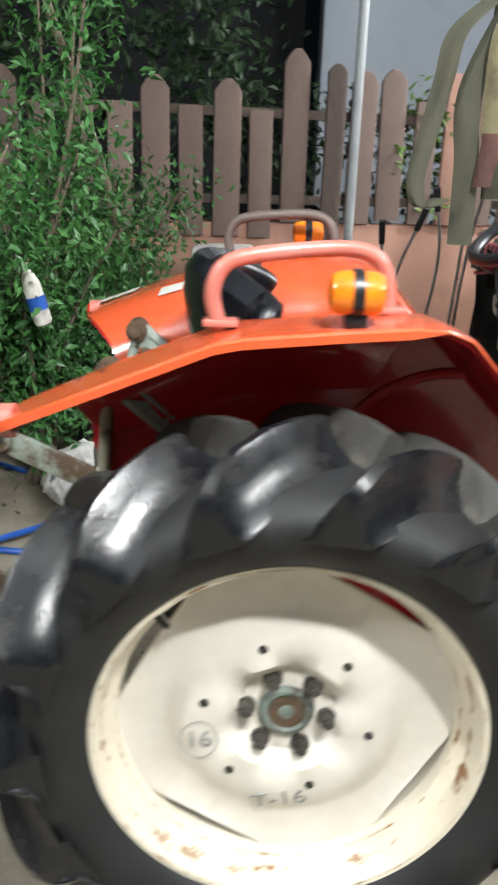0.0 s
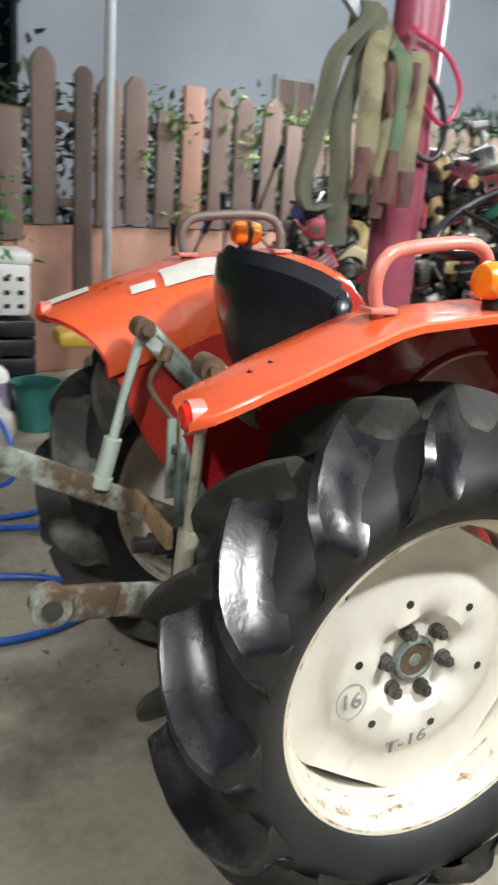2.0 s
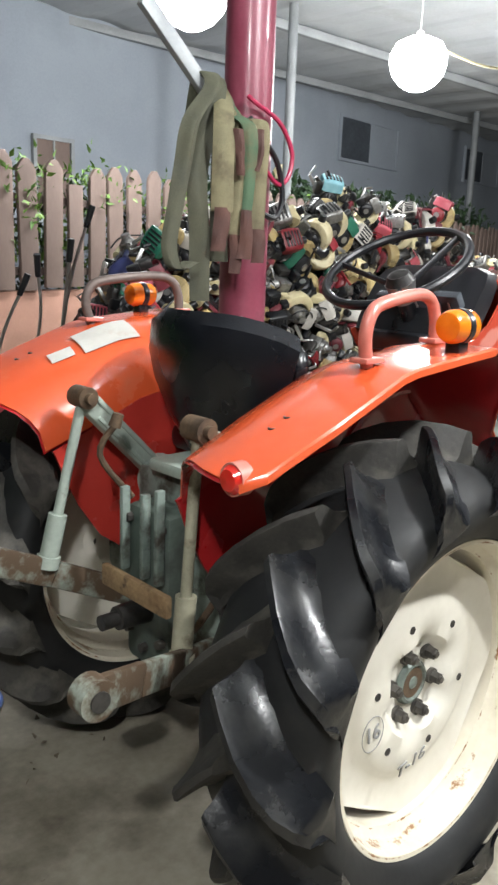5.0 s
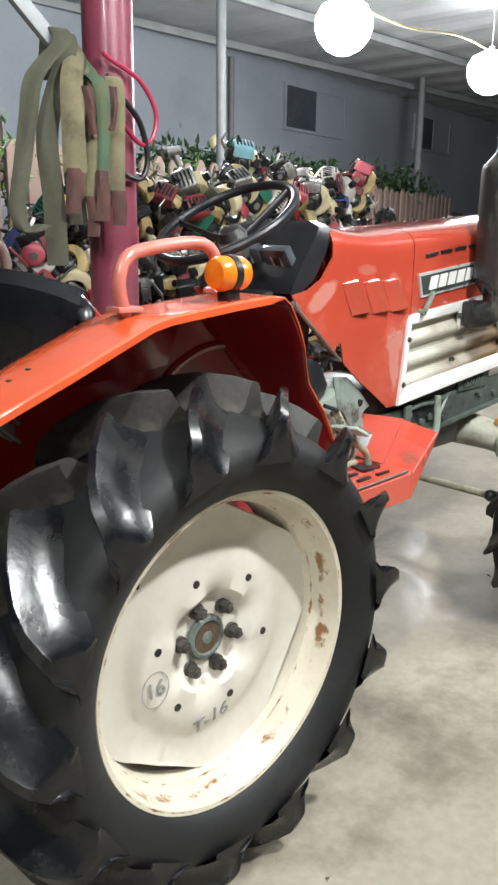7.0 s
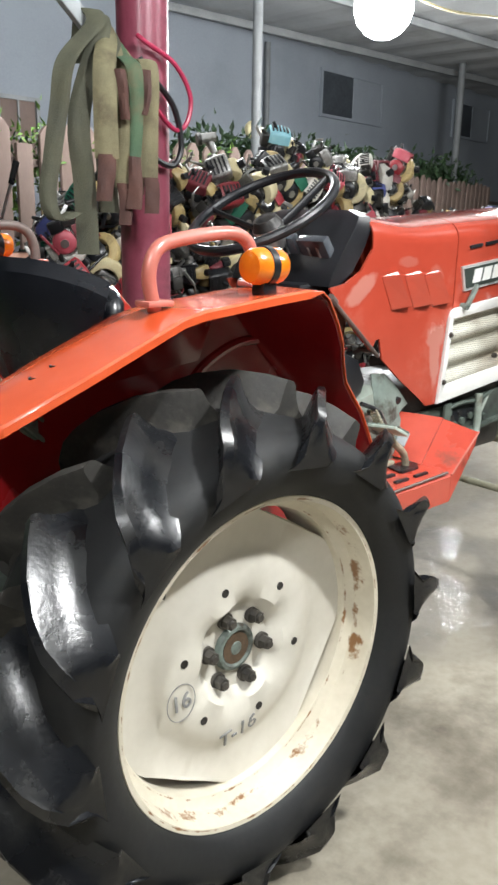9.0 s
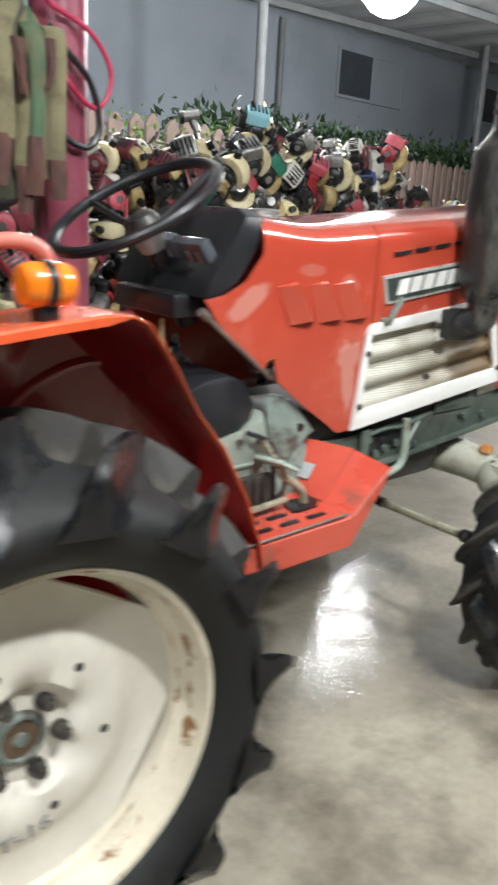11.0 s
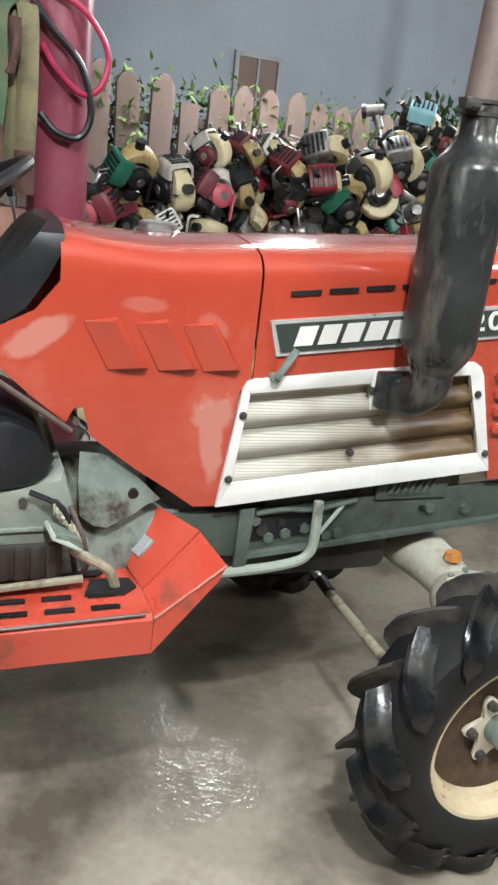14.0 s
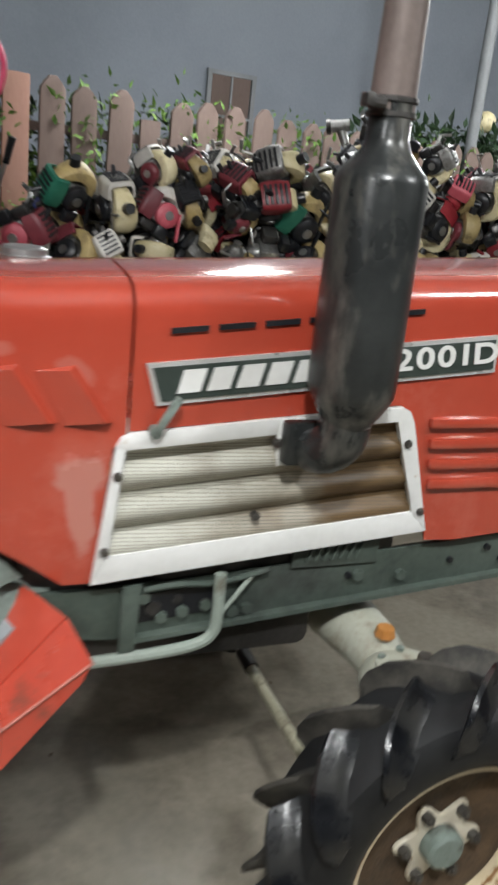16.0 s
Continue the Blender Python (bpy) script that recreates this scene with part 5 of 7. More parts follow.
for pts, r, mt in (([(0.70, -0.185, 0.83), (0.76, -0.20, 0.80), (0.775, -0.20, 0.74), (0.79, -0.19, 0.66)], 0.006, BLACK),
                   ([(0.775, -0.19, 0.80), (0.80, -0.205, 0.74), (0.81, -0.205, 0.68), (0.80, -0.18, 0.645)], 0.005, EXRUST)):
    bm = bmesh.new()
    tube(bm, smooth_line(pts, 6), r, 8)
    part("cable_run", bm, mt, tractor)
bm = bmesh.new()
rod(bm, (0.787, NEAR + 0.010, 0.955), (0.787, NEAR + 0.06, 0.955), 0.007, seg=14)
part("latch_pin", bm, EXRUST, tractor)

# bent pipe along the frame
bm = bmesh.new()
tube(bm, smooth_line([(1.320, -0.155, 0.77), (1.320, -0.158, 0.675), (1.310, -0.158, 0.643), (1.280, -0.158, 0.626), (1.20, -0.155, 0.614), (1.06, -0.15, 0.606)], 6), 0.0115, 10)
tube(bm, [(1.320, -0.150, 0.67), (1.385, -0.148, 0.755)], 0.005, 8)
part("bent_pipe", bm, CASTPALE, tractor, "bent grey pipe under the frame")

# front axle
def far_side(y):
    return CY + (CY - y) * (FAR_MID - CY) / (CY - FW_MID)


def axle_rows(f, ex):
    return [[(x + r * math.cos(a), f(y), z + 0.9 * r * math.sin(a)) for a in [2 * math.pi * k / 18 for k in range(18)]]
            for x, y, z, r in ((1.64, -0.05, 0.60, 0.072), (0.25 * 1.63 + 0.75 * ex, -0.16, 0.585, 0.062), (ex, -0.24, 0.565, 0.052), (ex, -0.30, 0.555, 0.056), (ex, -0.345, 0.55, 0.05))]


bm = bmesh.new()
skin(bm, axle_rows(lambda y: y, NEAR_FX - 0.008)[::-1] + axle_rows(far_side, FAR_FX - 0.008), 0, closed=True)
axle = part("front_axle", bm, AXLEPALE, tractor, "worn grey-green front drive axle with rust")
for f, ex in ((lambda y: y, NEAR_FX - 0.008), (far_side, FAR_FX - 0.008)):
    bm = bmesh.new()
    rod(bm, (ex, f(-0.315), 0.36), (ex, f(-0.315), 0.615), 0.052, 0.044, 22)
    part("kingpin", bm, AXLEPALE, axle)
    bm = bmesh.new()
    rod(bm, (ex, f(-0.31), FW_Z), (ex, f(-0.43), FW_Z), 0.06, 0.05, 22)
    part("stub_axle", bm, AXLEPALE, axle)
bm = bmesh.new()
rod(bm, (1.70, -0.30, 0.612), (1.70, -0.30, 0.640), 0.016, 0.015, 6)
rod(bm, (1.70, -0.30, 0.608), (1.70, -0.30, 0.616), 0.024, seg=18)
part("axle_bolt", bm, NUTMAT, axle)
bm = bmesh.new()
rod(bm, (1.665, -0.205, 0.630), (1.665, -0.205, 0.648), 0.022, 0.018, 8)
part("orange_plug", bm, surf("faded_orange_plug", (0.42, 0.17, 0.04), (0.50, 0.23, 0.07), (0.4, 0.6), scale=20, bump=0.05), axle, "faded orange filler plug")
bm = bmesh.new()
rod(bm, (1.675, -0.290, 0.590), (1.675, -0.290, 0.612), 0.070, 0.066, 24)
rod(bm, (1.675, -0.290, 0.500), (1.675, -0.290, 0.592), 0.056, 0.062, 24)
bmesh.ops.create_icosphere(bm, subdivisions=3, radius=0.062, matrix=Matrix.Translation((1.655, -0.262, 0.560)))
knuckle = part("knuckle", bm, AXLEPALE, axle, "cast steering knuckle with a bolted flange")
for k in range(6):
    a = radians(20 + 60 * k)
    c = Vector((1.675 + 0.055 * math.cos(a), -0.290 + 0.055 * math.sin(a), 0.610))
    bm = bmesh.new()
    rod(bm, c, c + Vector((0, 0, 0.010)), 0.0085, 0.008, 6)
    part("flange_bolt", bm, GREENGREY, knuckle)
bm = bmesh.new()
rod(bm, (1.488, -0.275, 0.418), (1.490, 0.035, 0.420), 0.0125, seg=14)
tie = part("tie_rod", bm, TIEROD, axle, "yellowed steering tie rod")
bm = bmesh.new()
rod(bm, (1.490, 0.030, 0.420), (1.488, 0.085, 0.428), 0.0165, seg=14)
rod(bm, (1.488, 0.085, 0.428), (1.487, 0.46, 0.432), 0.010, seg=14)
part("rod_sleeve", bm, SUMPBLACK, tie, "black rod sleeve")
bm = bmesh.new()
rod(bm, (1.488, 0.088, 0.429), (1.488, 0.165, 0.430), 0.0112, seg=14)
# bright collar puts the rod's white highlight into a part
part("rod_collar", bm, STEEL, tie, "bright steel collar carrying the rod's white highlight")
bm = bmesh.new()
bmesh.ops.create_icosphere(bm, subdivisions=2, radius=0.022, matrix=Matrix.Translation((1.490, -0.285, 0.418)))
bar(bm, (1.490, -0.290, 0.416), (1.65, -0.32, 0.42), 0.03, 0.02)
part("rod_joint", bm, DARKSTEEL, tie)

# foot boards
for s in (-1, 1):
    f = (lambda y: y) if s < 0 else mirrored
    bm = bmesh.new()
    skin(bm, [[(x, f(y), z) for x in (0.585, 0.75, 0.915)] for y, z in ((-0.335, 0.552), (-0.337, 0.625), (-0.325, 0.634), (-0.08, 0.634))], 0.005)
    skin(bm, [[(0.915, f(-0.336), 0.552), (0.917, f(-0.336), 0.628), (0.917, f(-0.236), 0.632)],
              [(1.040, f(-0.326), 0.690), (1.056, f(-0.323), 0.722), (1.030, f(-0.222), 0.746)]], 0.005)
    board = part("foot_board", bm, BOARDRED, tractor, "orange steel foot board with slots and worn edges")
    for i in range(3):
        for j in range(2):
            bm = bmesh.new()
            x, y = 0.635 + i * 0.085, f(-0.295 + j * 0.045)
            box(bm, (x, y - 0.006, 0.632), (x + 0.055, y + 0.006, 0.6405), 0.002)
            part("slot", bm, BLACK, board)
    bm = bmesh.new()
    skin(bm, [[(0.9185, f(-0.235), 0.633), (0.905, f(-0.16), 0.640), (0.892, f(-0.095), 0.646)], [(1.030, f(-0.2215), 0.747), (0.995, f(-0.155), 0.752), (0.957, f(-0.090), 0.756)]], 0.004)
    part("sloped_panel", bm, BOARDRED, board)
    bm = bmesh.new()
    tube(bm, [(0.588, f(-0.336), 0.634), (0.90, f(-0.334), 0.638)], 0.0035, 6)
    part("worn_edge", bm, EXRUST, board)
    bm = bmesh.new()
    tube(bm, [(0.917, f(-0.337), 0.629), (0.987, f(-0.330), 0.676), (1.056, f(-0.324), 0.723)], 0.003, 6)
    part("worn_edge", bm, PALERED, board)
    # black plates put the shade of the pedal openings into colour
    for x0, x1, y0, y1 in ((0.800, 0.905, -0.250, -0.195), (0.765, 0.865, -0.172, -0.112)):
        bm = bmesh.new()
        plate(bm, [(x0, y0), (x1 - 0.03, y0 - 0.006), (x1, y0 + 0.02), (x1 - 0.008, y1), (x0 + 0.02, y1 + 0.004)], 0.0, 0.006)
        bmesh.ops.transform(bm, matrix=Matrix(((1, 0, 0, 0), (0, 0, 1 if s < 0 else -1, 0 if s < 0 else 2 * CY), (0, 1, 0, 0.6335), (0, 0, 0, 1))), verts=bm.verts)
        part("cutout_shade", bm, BLACK, board)
    if s < 0:
        near_board = board
bm = bmesh.new()
u, v = (Vector((0.102, 0.014, 0.110))).normalized(), Vector((-0.05, 0.13, 0.008)).normalized()
n = u.cross(v).normalized()
m = Matrix.Translation((0.930, -0.148, 0.687)) @ Matrix((u, v, n)).transposed().to_4x4()
box(bm, (-0.022, -0.022, -0.004), (0.022, 0.022, 0.0055), 0.001, m)
part("warning_plate", bm, POLE, near_board, "small worn grey plate")

# two pedals with pale green tread pads on bent arms
for y0, arm in ((-0.232, [(0.765, -0.230, 0.752), (0.785, -0.230, 0.722), (0.825, -0.226, 0.695), (0.853, -0.223, 0.668), (0.866, -0.222, 0.630)]),
                (-0.125, [(0.752, -0.130, 0.765), (0.772, -0.135, 0.728), (0.798, -0.140, 0.695), (0.822, -0.142, 0.665), (0.830, -0.142, 0.630)])):
    bm = bmesh.new()
    tube(bm, smooth_line(arm, 6), 0.0105, 10)
    pedal = part("pedal", bm, TIEROD, tractor, "pedal on a bent pale arm")
    m = Matrix.Translation((arm[0][0] - 0.006, y0, arm[0][2] + 0.008)) @ Euler((radians(-6), radians(28), 0)).to_matrix().to_4x4()
    bm = bmesh.new()
    box(bm, (-0.032, -0.046, -0.006), (0.032, 0.046, 0.004), 0.004, m)
    pad = part("pedal_pad", bm, PADGREEN, pedal, "pale green pad with slanting treads")
    for i in range(6):
        for lean in (-1, 1):
            bm = bmesh.new()
            c = -0.040 + i * 0.016
            bar(bm, (-0.028, c - 0.007 * lean, 0.0055), (0.028, c + 0.007 * lean, 0.0055), 0.0035, 0.005, 0.0)
            bmesh.ops.transform(bm, matrix=m, verts=bm.verts)
            part("tread", bm, GREENGREY, pad)
# second pedal with a dark ribbed pad low over the board, and a tan lever across it
bm = bmesh.new()
box(bm, (0.575, -0.215, 0.660), (0.760, -0.200, 0.735), 0.008)
brake = part("brake_pedal", bm, DARKSTEEL, tractor, "dark ribbed pedal pad")
for i in range(6):
    bm = bmesh.new()
    box(bm, (0.585 + i * 0.029, -0.221, 0.664), (0.603 + i * 0.029, -0.214, 0.731), 0.002)
    part("pad_rib", bm, DARKSTEEL, brake)
bm = bmesh.new()
rod(bm, (0.66, -0.205, 0.70), (0.70, -0.10, 0.70), 0.014, seg=10)
part("pedal_arm", bm, RUSTGREEN, brake)
bm = bmesh.new()
bar(bm, (0.50, -0.235, 0.650), (0.80, -0.225, 0.662), 0.014, 0.012, 0.003)
part("tan_lever", bm, TIEROD, tractor, "tan painted lever over the board")
bm = bmesh.new()
tube(bm, [(0.555, -0.195, 1.108), (0.775, -0.172, 0.945)], 0.0055, 8)
rod(bm, (0.550, -0.196, 1.112), (0.570, -0.194, 1.097), 0.010, seg=10)
part("lever_rod", bm, EXRUST, tractor, "thin brown lever rod")
bm = bmesh.new()
tube(bm, smooth_line([(0.622, 0.045, 1.06), (0.620, 0.044, 1.02), (0.610, 0.042, 0.965), (0.614, 0.038, 0.945), (0.626, 0.036, 0.945), (0.632, 0.038, 0.965), (0.624, 0.043, 1.02), (0.623, 0.045, 1.06)], 5), 0.0045, 8)
part("strap_loop", bm, TANK, tractor, "yellowed hanging strap loop")

# ---- rear hitch ----
bm = bmesh.new()
box(bm, (-0.27, -0.045, 0.42), (-0.16, 0.115, 0.79), 0.02)
hitch = part("hitch_housing", bm, DARKGREEN, tractor, "grey-green hydraulic lift housing with dirt")
bm = bmesh.new()
box(bm, (-0.20, -0.11, 0.70), (0.0, 0.18, 0.86), 0.03)
part("lift_case", bm, GREENGREY, hitch)
bm = bmesh.new()
box(bm, (-0.22, -0.02, 0.855), (-0.06, 0.10, 0.885), 0.010)
part("case_lid", bm, CASTPALE, hitch)
bm = bmesh.new()
rod(bm, (-0.095, -0.155, 0.79), (-0.095, 0.225, 0.79), 0.045, seg=22)
part("cross_shaft", bm, RUSTGREEN, hitch)
for y in (-0.03, 0.02, 0.095):
    bm = bmesh.new()
    bar(bm, (-0.283, y, 0.64), (-0.283, y, 0.83 + 0.02 * (y < 0)), 0.014, 0.022, 0.004)
    part("bracket_rib", bm, GREENGREY, hitch)
for y, z in ((-0.025, 0.76), (0.09, 0.76), (-0.025, 0.60), (0.09, 0.60), (0.035, 0.47), (-0.025, 0.50), (0.09, 0.50)):
    bm = bmesh.new()
    rod(bm, (-0.268, y, z), (-0.284, y, z), 0.012, 0.011, 6)
    part("housing_bolt", bm, NUTMAT, hitch)
bm = bmesh.new()
rod(bm, (-0.27, 0.035, 0.56), (-0.345, 0.035, 0.56), 0.030, 0.026, 20)
rod(bm, (-0.34, 0.035, 0.56), (-0.385, 0.035, 0.56), 0.017, seg=16)
part("power_shaft", bm, DARKSTEEL, hitch, "oily splined power shaft")
bm = bmesh.new()
box(bm, (-0.225, -0.135, 0.70), (-0.14, -0.105, 0.80), 0.010)
rod(bm, (-0.18, -0.13, 0.75), (-0.18, -0.165, 0.75), 0.022, seg=16)
part("valve_block", bm, CASTPALE, hitch, "pale hydraulic valve block")
for pts in ([(-0.20, -0.12, 0.79), (-0.24, -0.13, 0.83), (-0.25, -0.08, 0.86), (-0.20, -0.04, 0.875)], [(-0.17, -0.125, 0.71), (-0.21, -0.15, 0.66), (-0.24, -0.12, 0.58), (-0.23, -0.06, 0.52)]):
    bm = bmesh.new()
    tube(bm, smooth_line(pts, 6), 0.008, 8)
    part("oil_pipe", bm, RUST, hitch)
bm = bmesh.new()
tube(bm, smooth_line([(-0.26, 0.10, 0.80), (-0.33, 0.12, 0.90), (-0.30, 0.10, 0.97)], 5), 0.007, 8)
rod(bm, (-0.305, 0.102, 0.962), (-0.297, 0.098, 0.99), 0.014, 0.012, 12)
part("control_lever", bm, RUST, hitch)
for y, yb in ((0.205, 0.190), (-0.135, -0.205)):
    bm = bmesh.new()
    bar(bm, (-0.095, y, 0.79), (-0.325, yb, 1.012), 0.034, 0.05, 0.008)
    rod(bm, (-0.095, y - 0.03, 0.79), (-0.095, y + 0.03, 0.79), 0.058, seg=22)
    arm = part("lift_arm", bm, CASTPALE, tractor, "worn grey-green lift arm with rusty ball end")
    for off in (-0.019, 0.019):
        bm = bmesh.new()
        bar(bm, (-0.125, y, 0.819 + off), (-0.300, yb, 0.988 + off), 0.042, 0.009, 0.003)
        part("arm_flange", bm, CASTPALE, arm)
    bm = bmesh.new()
    rod(bm, (-0.328, yb - 0.026, 1.015), (-0.328, yb + 0.026, 1.015), 0.024, seg=16)
    rod(bm, (-0.328, yb - 0.040, 1.015), (-0.328, yb + 0.040, 1.015), 0.012, seg=12)
    part("ball_end", bm, RUST, arm)
for yb, foot in ((0.190, (-0.415, 0.205, 0.64)), (-0.205, (-0.36, -0.205, 0.55))):
    bm = bmesh.new()
    top, foot = Vector((-0.328, yb, 1.01)), Vector(foot)
    rod(bm, top, foot, 0.0115, seg=12)
    rod(bm, top.lerp(foot, 0.68), top.lerp(foot, 0.93), 0.021, seg=14)
    rod(bm, top.lerp(foot, 0.93), foot, 0.026, seg=12)
    part("lift_rod", bm, CASTPALE if yb > 0 else TIEROD, tractor, "grey-green threaded lift rod" if yb > 0 else "dirty greased lift rod")
for pts in ([(-0.665, 0.205, 0.742), (-0.40, 0.20, 0.622), (-0.15, 0.17, 0.505)], [(-0.640, -0.345, 0.662), (-0.52, -0.30, 0.628), (-0.38, -0.23, 0.575), (-0.15, -0.12, 0.50)]):
    bm = bmesh.new()
    bar(bm, pts[0], pts[1], 0.018, 0.062, 0.005)
    link = part("lower_link", bm, RUSTGREEN, tractor, "rusty flat lower hitch link")
    for a, b in zip(pts[1:], pts[2:]):
        bm = bmesh.new()
        bar(bm, a, b, 0.019, 0.060, 0.005)
        part("link_bar", bm, RUSTGREEN, link)
    e = Vector(pts[0])
    bm = bmesh.new()
    rod(bm, e + Vector((0, -0.020, 0)), e + Vector((0, 0.020, 0)), 0.033, seg=22)
    part("link_boss", bm, RUSTGREEN, link)
    bm = bmesh.new()
    rod(bm, e + Vector((0, -0.0235, 0)), e + Vector((0, 0.0235, 0)), 0.017, seg=18)
    part("link_eye", bm, DARKSTEEL, link)
bm = bmesh.new()
bar(bm, (-0.385, 0.02, 0.680), (-0.385, -0.20, 0.680), 0.016, 0.045, 0.005)
part("stabiliser", bm, RUSTTAN, tractor, "rusty hitch stabiliser bar")
bm = bmesh.new()
bar(bm, (-0.29, 0.035, 0.40), (-0.40, 0.035, 0.415), 0.06, 0.03, 0.006)
part("drawbar", bm, RUST, tractor, "rusty drawbar bracket")


# ---- posts, bulbs, windows ----
def post(name, x, y, r, z1, material, label):
    bm = bmesh.new()
    rod(bm, (x, y, 0), (x, y, z1), r, seg=28)
    lathe(bm, [(0, r), (0, r + 0.05), (0.012, r + 0.05), (0.012, r)], (x, y, 0), "Z", 28)
    return solo(name, bm, material, label, "post")


post("post", 0.885, 1.02, 0.090, 3.95, PURPLE, "thick maroon-painted steel post holding up the roof")
post("pole", 0.575, 3.86, 0.030, 4.05, POLE, "thin pale galvanised pole before the fence")
post("pole", 5.65, 5.55, 0.055, 4.05, POLEGREY, "thin grey pole behind the heap of engines")
post("pole", 12.6, 7.55, 0.065, 4.1, POLEGREY, "grey pole near the far house wall")
bm = bmesh.new()
bar(bm, (0.845, 1.0, 1.715), (0.40, 1.0, 2.110), 0.03, 0.052, 0.004)
solo("wooden_strut", bm, POLE, "pale grey strut leaning on the maroon post", "strut")

# the last two bulbs are unseen and only add light
for bx, by, bz in BULBS:
    lamp = thing("bulb", "bright round bulb on a roof cable, among seen and added ones", "lamp", "bulbs under the roof", at=(bx, by, bz))
    # glass enlarged well past a real bulb, glare put into its shape
    bm = bmesh.new()
    lathe(bm, [(1.18 * a, 1.18 * r) for a, r in ((-0.235, 0.001), (-0.227, 0.06), (-0.19, 0.138), (-0.12, 0.202), (-0.03, 0.233), (0.05, 0.228), (0.13, 0.182), (0.17, 0.10), (0.18, 0.036))], (bx, by, bz), "Z", 28, closed=False)
    part("glare_sized_bulb", bm, BULBMAT, lamp)
    bm = bmesh.new()
    lathe(bm, [(0.20, 0.036), (0.26, 0.032), (0.27, 0.012), (0.27, 0.001)], (bx, by, bz), "Z", 18, closed=False)
    part("socket", bm, WHITE, lamp)
    bm = bmesh.new()
    tube(bm, [(bx, by, bz + 0.26), (bx + 0.01, by, bz + 0.5), (bx, by + 0.02, 4.09)], 0.006, 6)
    part("cable", bm, WHITE, lamp)
bm = bmesh.new()
tube(bm, smooth_line([(5.55, 3.74, 3.40), (6.2, 3.5, 3.25), (7.2, 3.5, 3.33), (8.47, 3.83, 3.40)], 8), 0.012, 6)
solo("sagging_cable", bm, TANK, "yellowed cable sagging between the bulbs", "cable")


def window(name, x0, x1, z0, z1, panes, material, label):
    m = Matrix.Translation((0, WALL0, 0)) @ Matrix.Rotation(ang, 4, "Z")
    k = 1 / math.cos(ang)
    a0, a1 = x0 * k, x1 * k
    w = thing(name, label, "window", kind="structure")
    bm = bmesh.new()
    for lo, hi in (((a0 - 0.05, -0.05, z0 - 0.05), (a1 + 0.05, 0.01, z0)), ((a0 - 0.05, -0.05, z1), (a1 + 0.05, 0.01, z1 + 0.05)), ((a0 - 0.05, -0.05, z0), (a0, 0.01, z1)), ((a1, -0.05, z0), (a1 + 0.05, 0.01, z1))):
        box(bm, lo, hi, 0.0, m)
    part("window_frame", bm, BEAMMAT if x0 < 9 else WALLBLUE, w)
    if x0 < 9:
        bm = bmesh.new()
        box(bm, (a0, -0.047, (z0 + z1) / 2 - 0.014), (a1, 0.0, (z0 + z1) / 2 + 0.014), 0.0, m)
        part("transom", bm, BEAMMAT, w)
    for i in range(panes):
        b0 = a0 + (a1 - a0) * i / panes
        b1 = a0 + (a1 - a0) * (i + 1) / panes
        bm = bmesh.new()
        box(bm, (b0 + 0.012, -0.03, z0), (b1 - 0.012, -0.015, z1), 0.0, m)
        part("pane", bm, material[i % len(material)], w)
        if i:
            bm = bmesh.new()
            box(bm, (b0 - 0.012, -0.045, z0), (b0 + 0.012, 0.0, z1), 0.0, m)
            part("mullion", bm, BEAMMAT if x0 < 9 else WALLBLUE, w)


window("window_1", 3.72, 4.22, 1.75, 2.60, 2, [PICKET, PICKET], "small window with salmon shutters and a grey frame")
window("window_2", 10.05, 11.95, 3.08, 3.76, 2, [GLASSDARK, WALLBLUE], "dark sliding window under the roof")
window("window_3", 14.9, 16.6, 3.15, 3.80, 2, [GLASSDARK, WALLBLUE], "dark window far down the house wall")


bm = bmesh.new()
tube(bm, [(8.53, wall_y(8.53) - 0.07, 0.0), (8.53, wall_y(8.53) - 0.07, 3.95)], 0.045, 12)
solo("drain_pipe", bm, POLEGREY, "dark grey drain pipe on the pale blue house wall", "pipe")
wall_lamp = thing("wall_lamp", "unlit cream globe lamp on a short post behind the heap", "lamp", at=(6.3, 6.3, 0))
bm = bmesh.new()
bmesh.ops.create_icosphere(bm, subdivisions=3, radius=0.11, matrix=Matrix.Translation((6.3, 6.3, 2.36)))
part("globe", bm, TANK, wall_lamp)
bm = bmesh.new()
rod(bm, (6.3, 6.3, 0.0), (6.3, 6.3, 2.27), 0.028, seg=12)
part("lamp_post", bm, POLEGREY, wall_lamp)


# ---- the picket fence ----
fence = thing("picket_fence", "weathered brown-pink picket fence with vines on a low wall", "fence", at=(0, FENCE0, 0), kind="structure")


def picket_mesh(name, w, h, cut, material):
    bm = bmesh.new()
    plate(bm, [(-w / 2, 0), (w / 2, 0), (w / 2, h - cut), (w * 0.33, h - cut * 0.47), (w * 0.13, h), (-w * 0.13, h), (-w * 0.33, h - cut * 0.47), (-w / 2, h - cut)], -0.016, 0.016, 0.003)
    return finish(bm, name, material)


pm = [picket_mesh("picket", 0.178, 0.97, 0.075, PICKET), picket_mesh("picket", 0.172, 1.0, 0.08, PICKET), picket_mesh("picket", 0.155, 0.80, 0.004, PICKET), picket_mesh("picket", 0.17, 1.07, 0.08, PICKET)]
psalmon, pdark = picket_mesh("picket", 0.175, 0.99, 0.004, PICKETLIGHT), picket_mesh("picket", 0.13, 1.78, 0.05, PICKETDARK)
rng = random.Random(4)
k = 1 / math.cos(fang)
